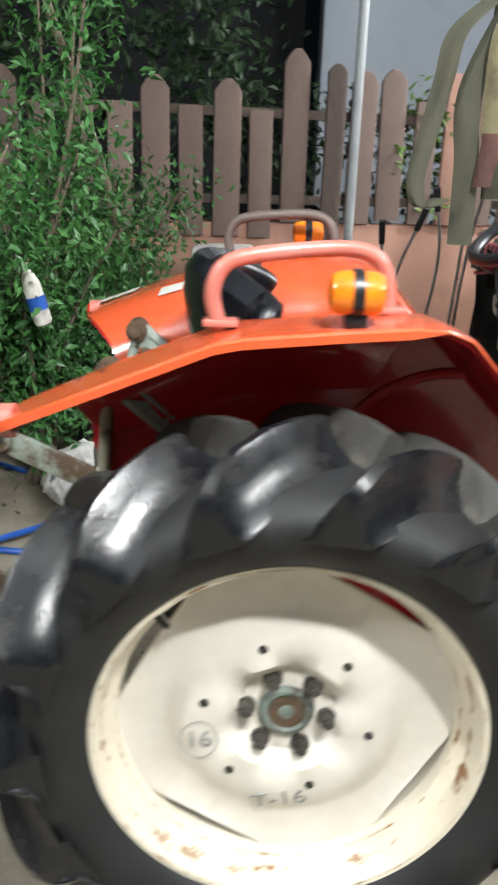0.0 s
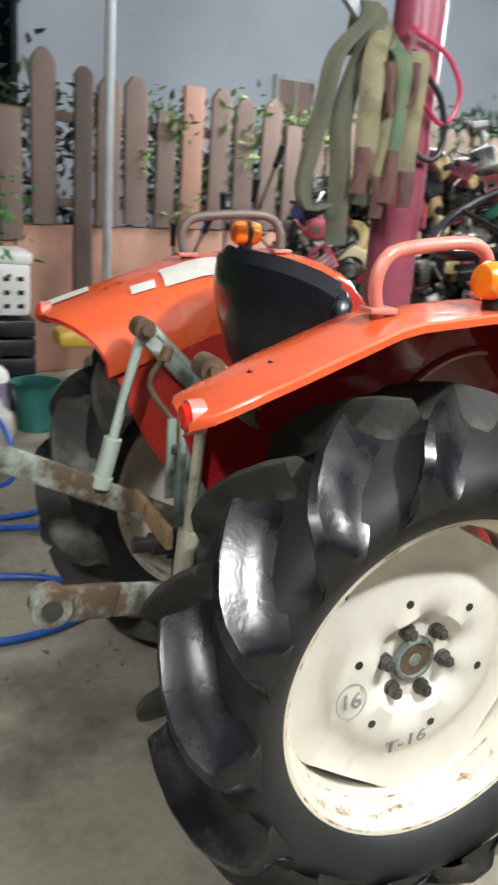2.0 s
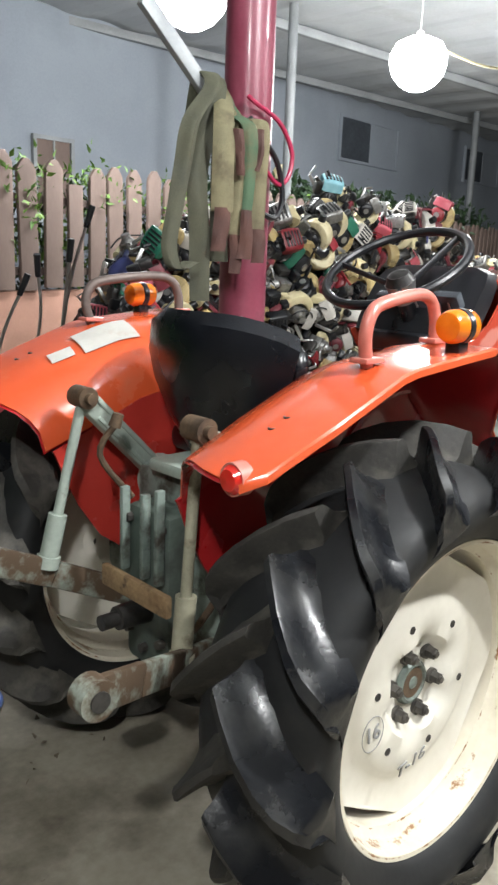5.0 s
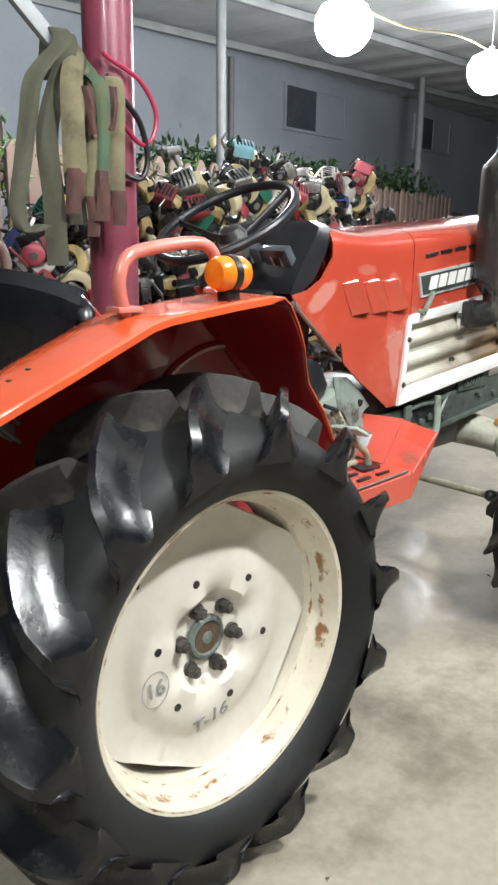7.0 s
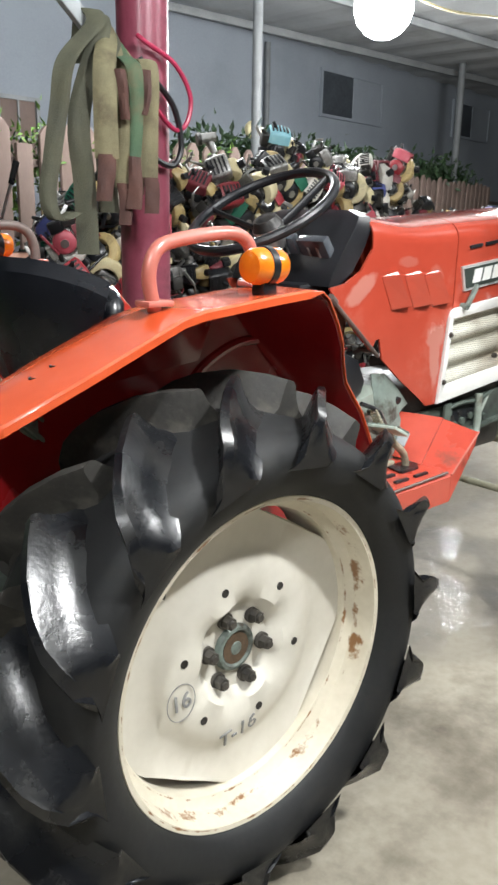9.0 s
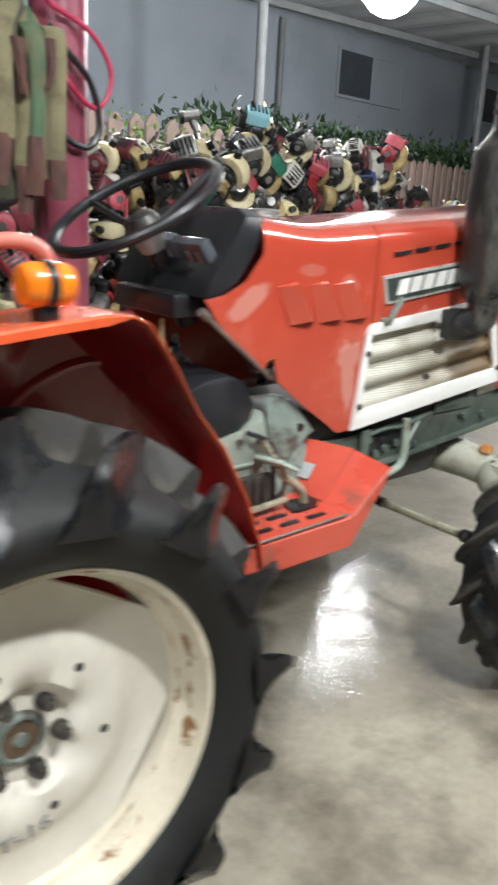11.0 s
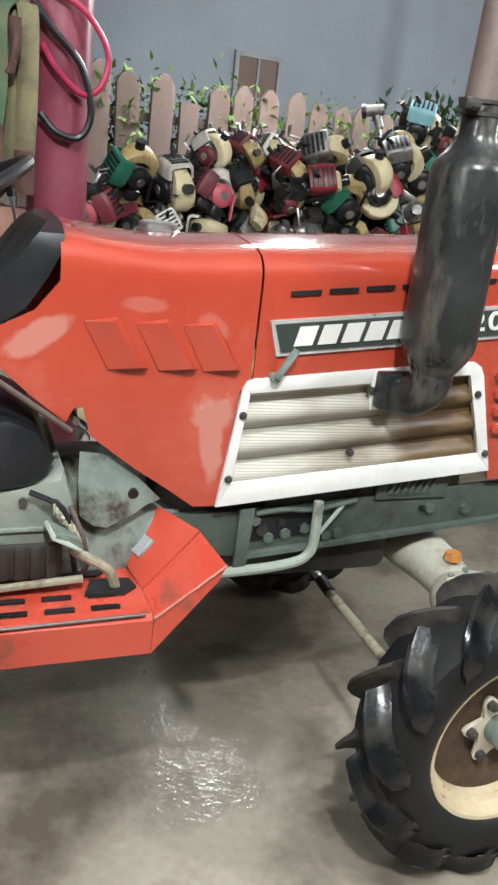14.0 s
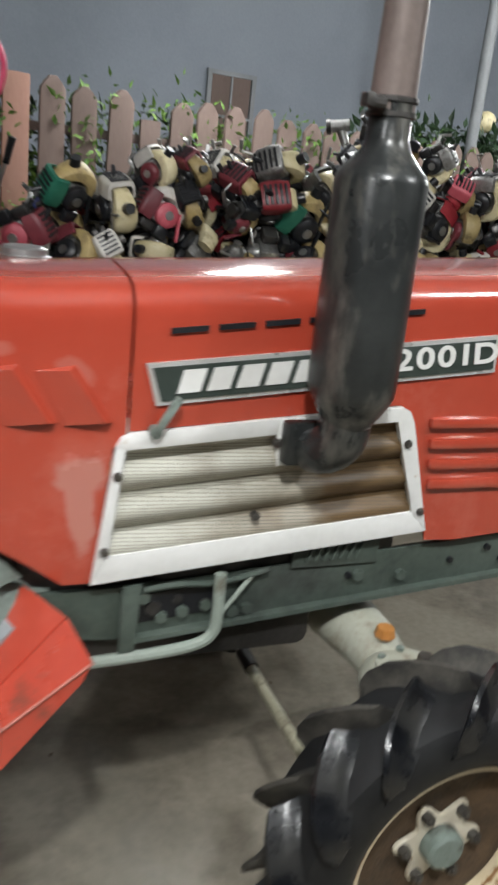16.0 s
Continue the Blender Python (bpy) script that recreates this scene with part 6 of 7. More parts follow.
for i in range(-17, 58):
    x = 0.20 + i * 0.224 + max(0, i - 5) * 0.012
    me = pm[rng.choice((0, 0, 0, 1, 1))]
    if x < 0.1:
        me = pm[2] if i % 2 else pm[0]
    if i == 0:
        me = pm[3]
    if i in (4, 9):
        me = pm[2]
    if i == 5:
        me = psalmon
    if i == 1:
        continue
    ob = part("picket", me, PICKET, fence)
    ob.matrix_basis = fence_m @ pose(x * k, -0.02 + rng.uniform(-0.006, 0.006), 1.0 + 0.015 + rng.uniform(-0.012, 0.012) - (0.10 if x < 0.1 else 0), 0, rng.uniform(-1.2, 1.2), 0)
ob = part("picket", pdark, PICKETDARK, fence, "dark stained board")
ob.matrix_basis = fence_m @ pose(0.445 * k, -0.07, 0.22)
bm = bmesh.new()
for z in (1.12, 1.66):
    box(bm, (-4.2, 0.01, z), (15, 0.05, z + 0.06), 0.004, fence_m)
part("fence_rail", bm, PICKETDARK, fence)


# ---- leaves ----
def leaf_cloud(bm, places, size, rng, droop=0.3):
    """many small folded pointed leaves"""
    for p in places:
        s = size * rng.uniform(0.6, 1.3)
        m = Matrix.Translation(p) @ Euler((rng.uniform(-1, 1) * 1.2, rng.uniform(-1, 1) * 1.2 - droop, rng.uniform(0, 6.28))).to_matrix().to_4x4()
        q = [m @ Vector(v) * 1.0 for v in ((0, 0, 0), (s * 0.35, s * 0.22, s * 0.05), (s, 0, -s * 0.12), (s * 0.35, -s * 0.22, s * 0.05), (s * 0.5, 0, -s * 0.03))]
        v = [bm.verts.new(c) for c in q]
        bm.faces.new((v[0], v[4], v[1]))
        bm.faces.new((v[1], v[4], v[2]))
        bm.faces.new((v[0], v[3], v[4]))
        bm.faces.new((v[3], v[2], v[4]))


def leaves_mesh(name, places, size, material, seed, droop=0.3):
    bm = bmesh.new()
    leaf_cloud(bm, places, size, random.Random(seed), droop)
    me = bpy.data.meshes.new(name)
    bm.to_mesh(me)
    bm.free()
    me.materials.append(material)
    return me


rng = random.Random(11)
spots = []
for c in range(230):
    x = rng.choice((rng.uniform(0.9, 4.4), rng.uniform(0.9, 4.4), rng.uniform(4.4, 7.5)))
    z = rng.uniform(1.1, 1.93)
    off = rng.choice((-0.06, 0.05, 0.07, 0.09, 0.12))
    for n in range(rng.randint(9, 24)):
        xx = x + rng.gauss(0, 0.06)
        spots.append(Vector((xx, fence_y(xx) + off + rng.gauss(0, 0.03), z + rng.gauss(0, 0.07))))
vines = tagged(new("vine_leaves", leaves_mesh("vine_leaves", spots, 0.070, LEAFVINE, 5)), "bright green vine leaves growing through the pickets", "vine", kind="stuff")
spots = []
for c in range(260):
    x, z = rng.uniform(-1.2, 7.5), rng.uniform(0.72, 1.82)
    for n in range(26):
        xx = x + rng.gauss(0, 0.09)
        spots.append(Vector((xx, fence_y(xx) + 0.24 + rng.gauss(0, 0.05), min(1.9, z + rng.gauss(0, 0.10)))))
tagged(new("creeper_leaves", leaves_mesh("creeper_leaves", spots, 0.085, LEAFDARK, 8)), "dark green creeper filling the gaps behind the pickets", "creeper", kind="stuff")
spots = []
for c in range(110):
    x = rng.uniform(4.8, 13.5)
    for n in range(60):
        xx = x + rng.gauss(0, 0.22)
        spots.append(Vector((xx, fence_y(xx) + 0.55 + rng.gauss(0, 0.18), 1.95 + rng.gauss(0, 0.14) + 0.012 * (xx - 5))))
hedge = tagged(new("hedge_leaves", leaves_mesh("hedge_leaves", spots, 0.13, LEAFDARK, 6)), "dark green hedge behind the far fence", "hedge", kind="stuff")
spots = []
for c in range(60):
    q = Vector((rng.uniform(-2.4, -0.1), rng.uniform(4.4, 5.4), rng.uniform(1.7, 3.1)))
    for n in range(30):
        spots.append(q + Vector((rng.gauss(0, 0.16), rng.gauss(0, 0.16), rng.gauss(0, 0.14))))
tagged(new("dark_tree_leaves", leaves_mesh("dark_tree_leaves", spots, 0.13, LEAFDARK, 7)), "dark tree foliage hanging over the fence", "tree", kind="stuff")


def shrub(x, y, seed, height, label):
    rng = random.Random(seed)
    t = thing("shrub", label, "shrub", at=(x, y, 0))
    bm = bmesh.new()
    tips = []
    for b in range(16):
        a = rng.uniform(0, 6.28)
        h = height * rng.uniform(0.45, 1.0)
        r = rng.uniform(0.15, 0.55)
        pts = [Vector((x + rng.gauss(0, 0.04), y + rng.gauss(0, 0.04), 0))]
        for s in range(1, 5):
            f = s / 4
            pts.append(Vector((x + r * f ** 1.5 * math.cos(a) + rng.gauss(0, 0.03), y + r * f ** 1.5 * math.sin(a) + rng.gauss(0, 0.03), h * f)))
        line = smooth_line(pts, 3)
        tube(bm, line, lambda u: 0.014 * (1 - 0.8 * u) + 0.002, 6)
        tips += line[3:]
    part("stems", bm, BARK, t)
    places = []
    for p in tips:
        for n in range(60):
            places.append(p + Vector((rng.gauss(0, 0.10), rng.gauss(0, 0.10), rng.gauss(0, 0.09))))
    me = leaves_mesh("leaves", places, 0.048, LEAF, seed + 1)
    part("leaves", me, LEAF, t)
    return t


shrub(-0.98, 1.75, 21, 2.25, "dense green leafy shrub at the yard's edge")
shrub(-1.35, 1.25, 22, 1.7, "low green leafy shrub beside the hose")
shrub(-0.85, 2.6, 23, 1.3, "low green shrub before the fence wall")
bm = bmesh.new()
tube(bm, smooth_line([(-0.78, 2.9, 0), (-0.68, 2.6, 0.6), (-0.78, 2.4, 1.3), (-1.02, 2.3, 2.1), (-1.3, 2.3, 3.0)], 5), lambda u: 0.028 - 0.012 * u, 8)
solo("bare_branch", bm, BARK, "thin leaning bare tree stem among the shrubs", "branch")

# ---- slings and hoses on the maroon post ----
slings = thing("lifting_slings", "worn olive webbing slings draped over the strut", "sling", at=(0.7, 0.9, 1.1))


def band(pts, w0, w1, material, label="", facing=(-0.35, -0.94, 0), seed=0.0):
    """a limp webbing band along a line, w0 wide at its top and w1 at its foot"""
    bm = bmesh.new()
    line = smooth_line(pts, 7)
    n = Vector(facing).normalized()
    side = Vector((0, 0, 1)).cross(n).normalized()
    rows = []
    for i, p in enumerate(line):
        u = i / (len(line) - 1)
        w = w0 + (w1 - w0) * u
        sway = 0.35 * noise.noise(Vector((u * 2.2, seed, 0.5)))
        d = side * math.cos(sway) + n * math.sin(sway)
        fold = 0.010 * noise.noise(Vector((u * 3.0, seed + 4.0, 1.5)))
        rows.append([p + d * w * f + n * (0.009 * (1 - (2 * f) ** 2) + fold * math.sin(6 * f)) for f in (-0.5, -0.3, -0.1, 0.1, 0.3, 0.5)])
    skin(bm, rows, 0.005)
    return part("webbing_band", bm, material, slings, label)


band([(0.657, 1.050, 1.793), (0.645, 0.995, 1.927), (0.641, 0.930, 1.883), (0.478, 0.84, 1.745), (0.446, 0.84, 1.613), (0.415, 0.84, 1.463), (0.393, 0.84, 1.346), (0.415, 0.83, 1.274), (0.476, 0.83, 1.296)], 0.068, 0.049, WEBDARK, seed=1.0)
band([(0.674, 1.050, 1.778), (0.662, 0.995, 1.912), (0.658, 0.930, 1.868), (0.533, 0.87, 1.598), (0.543, 0.87, 1.385), (0.549, 0.87, 1.166)], 0.070, 0.073, WEBDARK, seed=2.0)
band([(0.696, 1.050, 1.758), (0.684, 0.995, 1.892), (0.680, 0.930, 1.848), (0.597, 0.82, 1.726), (0.598, 0.82, 1.465)], 0.057, 0.078, WEBOLIVE, seed=3.0)
band([(0.597, 0.818, 1.478), (0.590, 0.815, 1.40), (0.581, 0.82, 1.335)], 0.056, 0.046, WEBRED, "worn brown-red sewn end", seed=3.5)
band([(0.747, 1.050, 1.713), (0.735, 0.995, 1.847), (0.731, 0.930, 1.803), (0.696, 0.80, 1.737), (0.701, 0.80, 1.584), (0.691, 0.80, 1.456)], 0.073, 0.037, WEBGREEN, "faded green webbing band", seed=4.0)
band([(0.692, 0.802, 1.475), (0.690, 0.798, 1.39), (0.684, 0.802, 1.312)], 0.036, 0.050, WEBRED, "worn brown-red sewn end", seed=4.5)
band([(0.722, 1.050, 1.735), (0.710, 0.995, 1.869), (0.706, 0.930, 1.825), (0.673, 0.83, 1.618), (0.661, 0.83, 1.38)], 0.053, 0.049, WEBOLIVE, seed=5.0)
band([(0.664, 0.826, 1.392), (0.667, 0.822, 1.33), (0.664, 0.826, 1.262)], 0.042, 0.036, WEBRED, "worn brown-red sewn end", seed=5.5)
band([(0.774, 1.050, 1.689), (0.762, 0.995, 1.823), (0.758, 0.930, 1.779), (0.773, 0.83, 1.767), (0.775, 0.83, 1.58), (0.769, 0.83, 1.402)], 0.051, 0.061, WEBOLIVE, seed=6.0)
band([(0.770, 0.826, 1.415), (0.774, 0.822, 1.36), (0.771, 0.826, 1.300)], 0.048, 0.048, WEBRED, "worn brown-red sewn end", seed=6.5)
band([(0.641, 0.80, 1.73), (0.648, 0.795, 1.66), (0.658, 0.80, 1.585)], 0.030, 0.022, WEBRED, "worn brown-red sewn end", seed=8.0)
band([(0.738, 0.80, 1.74), (0.738, 0.795, 1.67), (0.727, 0.80, 1.605)], 0.028, 0.020, WEBRED, "worn brown-red sewn end", seed=9.0)
band([(0.712, 1.050, 1.740), (0.700, 0.995, 1.877), (0.694, 0.925, 1.83), (0.640, 0.880, 1.75), (0.625, 0.870, 1.55), (0.632, 0.870, 1.30)], 0.060, 0.070, WEBDARK, seed=10.0)
band([(0.765, 1.050, 1.690), (0.752, 0.995, 1.830), (0.748, 0.925, 1.79), (0.738, 0.860, 1.72), (0.733, 0.855, 1.52), (0.728, 0.855, 1.36)], 0.052, 0.062, WEBOLIVE, seed=11.0)
for pts, mt, rr, nm, lab in (([(0.80, 0.93, 1.87), (0.821, 0.91, 1.848), (0.931, 0.90, 1.796), (1.000, 0.90, 1.703), (0.988, 0.90, 1.616), (0.937, 0.90, 1.583), (0.865, 0.90, 1.633), (0.82, 0.92, 1.70)], HOSERED, 0.0085, "red_hose", "coiled red air hose hung on the maroon post"),
                             ([(0.80, 0.92, 1.80), (0.846, 0.905, 1.74), (0.927, 0.90, 1.657), (0.960, 0.90, 1.538), (0.930, 0.90, 1.468), (0.865, 0.90, 1.474), (0.82, 0.92, 1.52)], BLACK, 0.0105, "black_hose", "black hose loop hung on the maroon post")):
    bm = bmesh.new()
    tube(bm, smooth_line(pts, 8), rr, 8)
    solo(nm, bm, mt, lab, "hose")


# ---- heap of small engines ----
def small_engine(shroud, tank, cover, seed):
    """a brush-cutter engine about 0.3 m long, built round the origin"""
    rng = random.Random(seed)
    t = thing("small_engine", "worn two-stroke brush-cutter engine with a yellowed tank on a heap", "engine", "heap of small engines")
    bm = bmesh.new()
    box(bm, (-0.055, -0.05, -0.06), (0.055, 0.05, 0.045), 0.012)
    part("crankcase", bm, ALU, t)
    bm = bmesh.new()
    fins = [(0.04, 0.001)]
    for i in range(6):
        fins += [(0.044 + i * 0.012, 0.030), (0.044 + i * 0.012, 0.058), (0.049 + i * 0.012, 0.058), (0.049 + i * 0.012, 0.030)]
    lathe(bm, fins + [(0.118, 0.001)], (0, 0, 0), "Z", 12, closed=False)
    part("cylinder", bm, ALU, t)
    bm = bmesh.new()
    rows = []
    for x, r in ((-0.076, 0.052), (-0.070, 0.066), (-0.02, 0.072), (0.04, 0.070), (0.066, 0.060)):
        rows.append([(x, r * math.copysign(abs(math.cos(a)) ** 0.35, math.cos(a)), 0.055 + r * 1.1 * math.copysign(abs(math.sin(a)) ** 0.35, math.sin(a))) for a in [math.pi * k / 10 for k in range(11)]])
    skin(bm, rows, 0.004)
    sh = part("shroud", bm, shroud, t)
    for i in range(5):
        bm = bmesh.new()
        box(bm, (-0.055 + i * 0.024, -0.045, 0.128), (-0.043 + i * 0.024, 0.045, 0.1365), 0.001)
        part("shroud_slot", bm, BLACK, sh)
    # a flat tank that wraps round the crankcase
    bm = bmesh.new()
    rows = []
    for i in range(12):
        u = i / 11
        a = radians(118 + 150 * u)
        fat = 0.6 + 0.4 * math.sin(math.pi * min(max(u, 0.06), 0.94))
        inner, outer, half = 0.072, 0.072 + 0.070 * fat, 0.056 * fat
        ring = []
        for k in range(12):
            b = 2 * math.pi * k / 12
            rr = (inner + outer) / 2 + (outer - inner) / 2 * math.copysign(abs(math.cos(b)) ** 0.6, math.cos(b))
            ring.append((rr * math.cos(a), half * math.copysign(abs(math.sin(b)) ** 0.6, math.sin(b)), rr * math.sin(a)))
        rows.append(ring)
    grid = skin(bm, rows, 0, closed=True)
    bm.faces.new(grid[0])
    bm.faces.new(grid[-1])
    tk = part("fuel_tank", bm, tank, t)
    bm = bmesh.new()
    rod(bm, (-0.128, 0, 0.03), (-0.168, 0, 0.045), 0.026, 0.024, 14)
    part("tank_cap", bm, BLACK, tk)
    bm = bmesh.new()
    lathe(bm, [(0.05, 0.001), (0.05, 0.062), (0.072, 0.060), (0.085, 0.045), (0.088, 0.020), (0.082, 0.001)], (0, 0, -0.01), "Y", 22)
    rc = part("recoil_cover", bm, cover, t)
    bm = bmesh.new()
    rod(bm, (0, 0.084, -0.01), (0, 0.092, -0.01), 0.024, 0.022, 16)
    part("cover_cap", bm, STEEL, rc)
    bm = bmesh.new()
    lathe(bm, [(-0.05, 0.001), (-0.05, 0.052), (-0.075, 0.048), (-0.10, 0.026), (-0.125, 0.024), (-0.125, 0.001)], (0, 0, -0.01), "Y", 20)
    part("clutch_housing", bm, ALU, t)
    bm = bmesh.new()
    box(bm, (0.058, -0.04, 0.0), (0.105, 0.04, 0.085), 0.010)
    rod(bm, (0.085, 0.0, 0.08), (0.115, 0.0, 0.11), 0.012, seg=10)
    part("silencer_box", bm, DARKSTEEL, t)
    bm = bmesh.new()
    box(bm, (0.060, 0.042, -0.055), (0.120, 0.085, 0.015), 0.009)
    part("filter_box", bm, BLACK, t)
    bm = bmesh.new()
    rod(bm, (0.02, 0.0, 0.125), (0.05, -0.01, 0.165), 0.012, 0.009, 10)
    part("plug_cap", bm, BLACK, t)
    bm = bmesh.new()
    bar(bm, (-0.04, 0.075, -0.06), (0.09, 0.10, -0.10), 0.022, 0.012, 0.004)
    part("pull_handle", bm, cover, t)
    bm = bmesh.new()
    bar(bm, (0.05, -0.085, -0.02), (0.13, -0.11, 0.07), 0.010, 0.022, 0.003)
    bar(bm, (0.13, -0.11, 0.07), (0.10, -0.13, 0.13), 0.010, 0.018, 0.003)
    part("bracket", bm, STEEL, t)
    bm = bmesh.new()
    tube(bm, smooth_line([(0.0, -0.06, 0.10), (-0.05, -0.085, 0.06), (-0.04, -0.10, -0.05), (0.05, -0.08, -0.09)], 4), 0.0045, 5)
    part("fuel_line", bm, BLACK, t)
    return t


KINDS = [small_engine(ENGRED, TANK, BLACK, 1), small_engine(ENGPINK, TANKOLD, ENGRED, 2), small_engine(ENGWHITE, TANK, BLACK, 3), small_engine(ENGMAROON, TANKOLD, BLACK, 4),
         small_engine(ENGNAVY, TANKOLD, ENGWHITE, 5), small_engine(ENGGREEN, TANKOLD, BLACK, 6), small_engine(ENGWHITE, TANK, ENGMAROON, 7), small_engine(BLACK, TANKOLD, ENGMAROON, 8), small_engine(ALU, TANK, BLACK, 10), small_engine(ENGMAROON, ENGWHITE, ENGPINK, 12)]
BLUEKIND = small_engine(ENGBLUE, TANK, BLACK, 9)
tagged(BLUEKIND, "pale blue brush-cutter engine with a yellowed tank on the heap")
HEAP = [(1.15, 1.12), (1.45, 1.36), (1.75, 1.50), (2.05, 1.56), (2.5, 1.54), (2.95, 1.62), (3.4, 1.60), (3.9, 1.62), (4.2, 1.70), (4.42, 1.52), (4.6, 1.25), (4.75, 0.9), (5.3, 0.8), (5.5, 1.25), (6.0, 1.38), (6.3, 1.1)]


def heap_top(x):
    for (xa, za), (xb, zb) in zip(HEAP, HEAP[1:]):
        if xa <= x <= xb:
            return za + (zb - za) * (x - xa) / (xb - xa)
    return 0.0


# a dark solid core, added so that the engines have something to lie on
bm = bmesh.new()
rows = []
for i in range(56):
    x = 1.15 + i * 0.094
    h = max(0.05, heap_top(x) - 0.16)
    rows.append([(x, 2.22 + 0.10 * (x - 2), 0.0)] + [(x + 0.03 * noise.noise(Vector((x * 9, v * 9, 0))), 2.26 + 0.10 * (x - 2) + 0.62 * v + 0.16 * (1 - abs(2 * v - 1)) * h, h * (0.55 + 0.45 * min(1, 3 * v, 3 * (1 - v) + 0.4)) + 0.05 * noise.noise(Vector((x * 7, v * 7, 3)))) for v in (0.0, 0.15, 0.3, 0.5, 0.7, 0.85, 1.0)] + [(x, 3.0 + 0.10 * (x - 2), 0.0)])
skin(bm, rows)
solo("heap_core", bm, DARKSTEEL, "added dark solid core under the heap of engines", "scrap", kind="stuff", smooth=False)

rng = random.Random(33)
laid = []
used = set()
for row in range(3):
    for lev in range(10):
        x = 1.12 + rng.uniform(0, 0.1)
        while x < 6.3:
            z = 0.14 + lev * 0.165 + rng.uniform(-0.03, 0.03)
            if z < heap_top(x) - row * 0.02 + 0.02 and (row == 0 or z > heap_top(x) - (0.42 if row == 1 else 0.26)):
                y = 2.15 + 0.10 * (x - 2) + row * 0.24 + 0.20 * max(0.0, z - 0.9) + rng.uniform(-0.04, 0.04)
                laid.append((x + rng.uniform(-0.04, 0.04), y, z))
            x += (0.19 if z > 0.8 else 0.30) + rng.uniform(-0.01, 0.03)
for n, (x, y, z) in enumerate(laid):
    q = rng.choice((0, 0, 1, 2, 2, 3, 3, 4, 5, 6, 6, 7, 8, 8, 9))
    if z > heap_top(x) - 0.30:
        m = pose(x, y, z + rng.choice((0, 0, 0.03, 0.07)), rng.uniform(-80, 30), rng.uniform(-70, 70), 149 + rng.uniform(-75, 75))
    else:
        m = pose(x, y, z, rng.uniform(0, 360), rng.uniform(-70, 70), rng.uniform(0, 360))
    m = m @ Matrix.Scale(rng.uniform(0.78, 1.08), 4)
    if q not in used:
        used.add(q)
        KINDS[q].matrix_basis = m
    else:
        copy_thing(KINDS[q], m)
for q in range(10):
    if q not in used:
        KINDS[q].matrix_basis = pose(2.0 + 0.3 * q, 2.9, 0.2, 30, 20, 40)
BLUEKIND.matrix_basis = pose(2.98, 2.50, 1.74, -30, -8, 149)


cutter = thing("brush_cutter_shaft", "bare steel cutter shaft with a grey gear head", "tool", at=(3.45, 3.05, 0))
bm = bmesh.new()
tube(bm, [(3.52, 3.02, 0.0), (3.38, 3.25, 1.20), (3.25, 3.46, 1.80)], 0.014, 8)
part("shaft", bm, STEEL, cutter)
bm = bmesh.new()
rod(bm, (3.262, 3.44, 1.765), (3.232, 3.485, 1.87), 0.026, 0.034, 14)
rod(bm, (3.275, 3.45, 1.885), (3.170, 3.50, 1.865), 0.036, 0.040, 16)
part("gear_head", bm, ALU, cutter)
bm = bmesh.new()
rod(bm, (3.170, 3.50, 1.865), (3.145, 3.512, 1.860), 0.050, 0.046, 16)
part("blade_seat", bm, DARKSTEEL, cutter)


# ---- things lying at the yard's edge ----
box_t = thing("foam_box", "white foam box with grip holes on a black crate", "box", at=(-0.22, 3.25, 0.55))
bm = bmesh.new()
box(bm, (-0.40, 3.08, 0.55), (-0.06, 3.42, 0.86), 0.035)
part("box_body", bm, WHITE, box_t)
bm = bmesh.new()
box(bm, (-0.41, 3.07, 0.84), (-0.05, 3.43, 0.91), 0.02)
part("lid", bm, WHITE, box_t)
for i in range(4):
    for j in range(3):
        bm = bmesh.new()
        box(bm, (-0.36 + i * 0.075, 3.074, 0.60 + j * 0.075), (-0.325 + i * 0.075, 3.083, 0.625 + j * 0.075), 0.002)
        part("grip_hole", bm, BLACK, box_t)
crate = thing("crate", "black plastic slatted crate under the foam box", "crate", at=(-0.22, 3.25, 0))
for i in range(5):
    bm = bmesh.new()
    box(bm, (-0.42, 3.06, 0.01 + i * 0.108), (-0.04, 3.44, 0.10 + i * 0.108), 0.006)
    part("crate_tier", bm, BLACK, crate)
jug = thing("jug", "translucent plastic jug half full of violet liquid", "jug", at=(-0.32, 2.85, 0))
bm = bmesh.new()
lathe(bm, [(0.0, 0.001), (0.0, 0.085), (0.02, 0.098), (0.26, 0.098), (0.30, 0.085), (0.335, 0.045), (0.35, 0.03), (0.37, 0.03), (0.37, 0.001)], (-0.32, 2.85, 0.002), "Z", 28, closed=False)
part("jug_body", bm, WHITE, jug)
bm = bmesh.new()
lathe(bm, [(0.02, 0.0995), (0.25, 0.0995), (0.25, 0.097), (0.02, 0.097)], (-0.32, 2.85, 0.002), "Z", 28)
part("liquid_band", bm, surf("violet_liquid", (0.30, 0.26, 0.38), (0.38, 0.34, 0.46), (0.25, 0.4), scale=4, bump=0.0), jug, "violet liquid showing through")
bm = bmesh.new()
lathe(bm, [(0.365, 0.034), (0.40, 0.034), (0.402, 0.001)], (-0.32, 2.85, 0.002), "Z", 20, closed=False)
part("jug_cap", bm, WHITE, jug)
bucket = thing("bucket", "teal plastic bucket beside the jug", "bucket", at=(-0.10, 2.75, 0))
bm = bmesh.new()
lathe(bm, [(0.0, 0.001), (0.0, 0.10), (0.26, 0.13), (0.262, 0.138), (0.25, 0.138), (0.25, 0.126), (0.012, 0.095), (0.012, 0.001)], (-0.10, 2.75, 0.002), "Z", 30, closed=False)
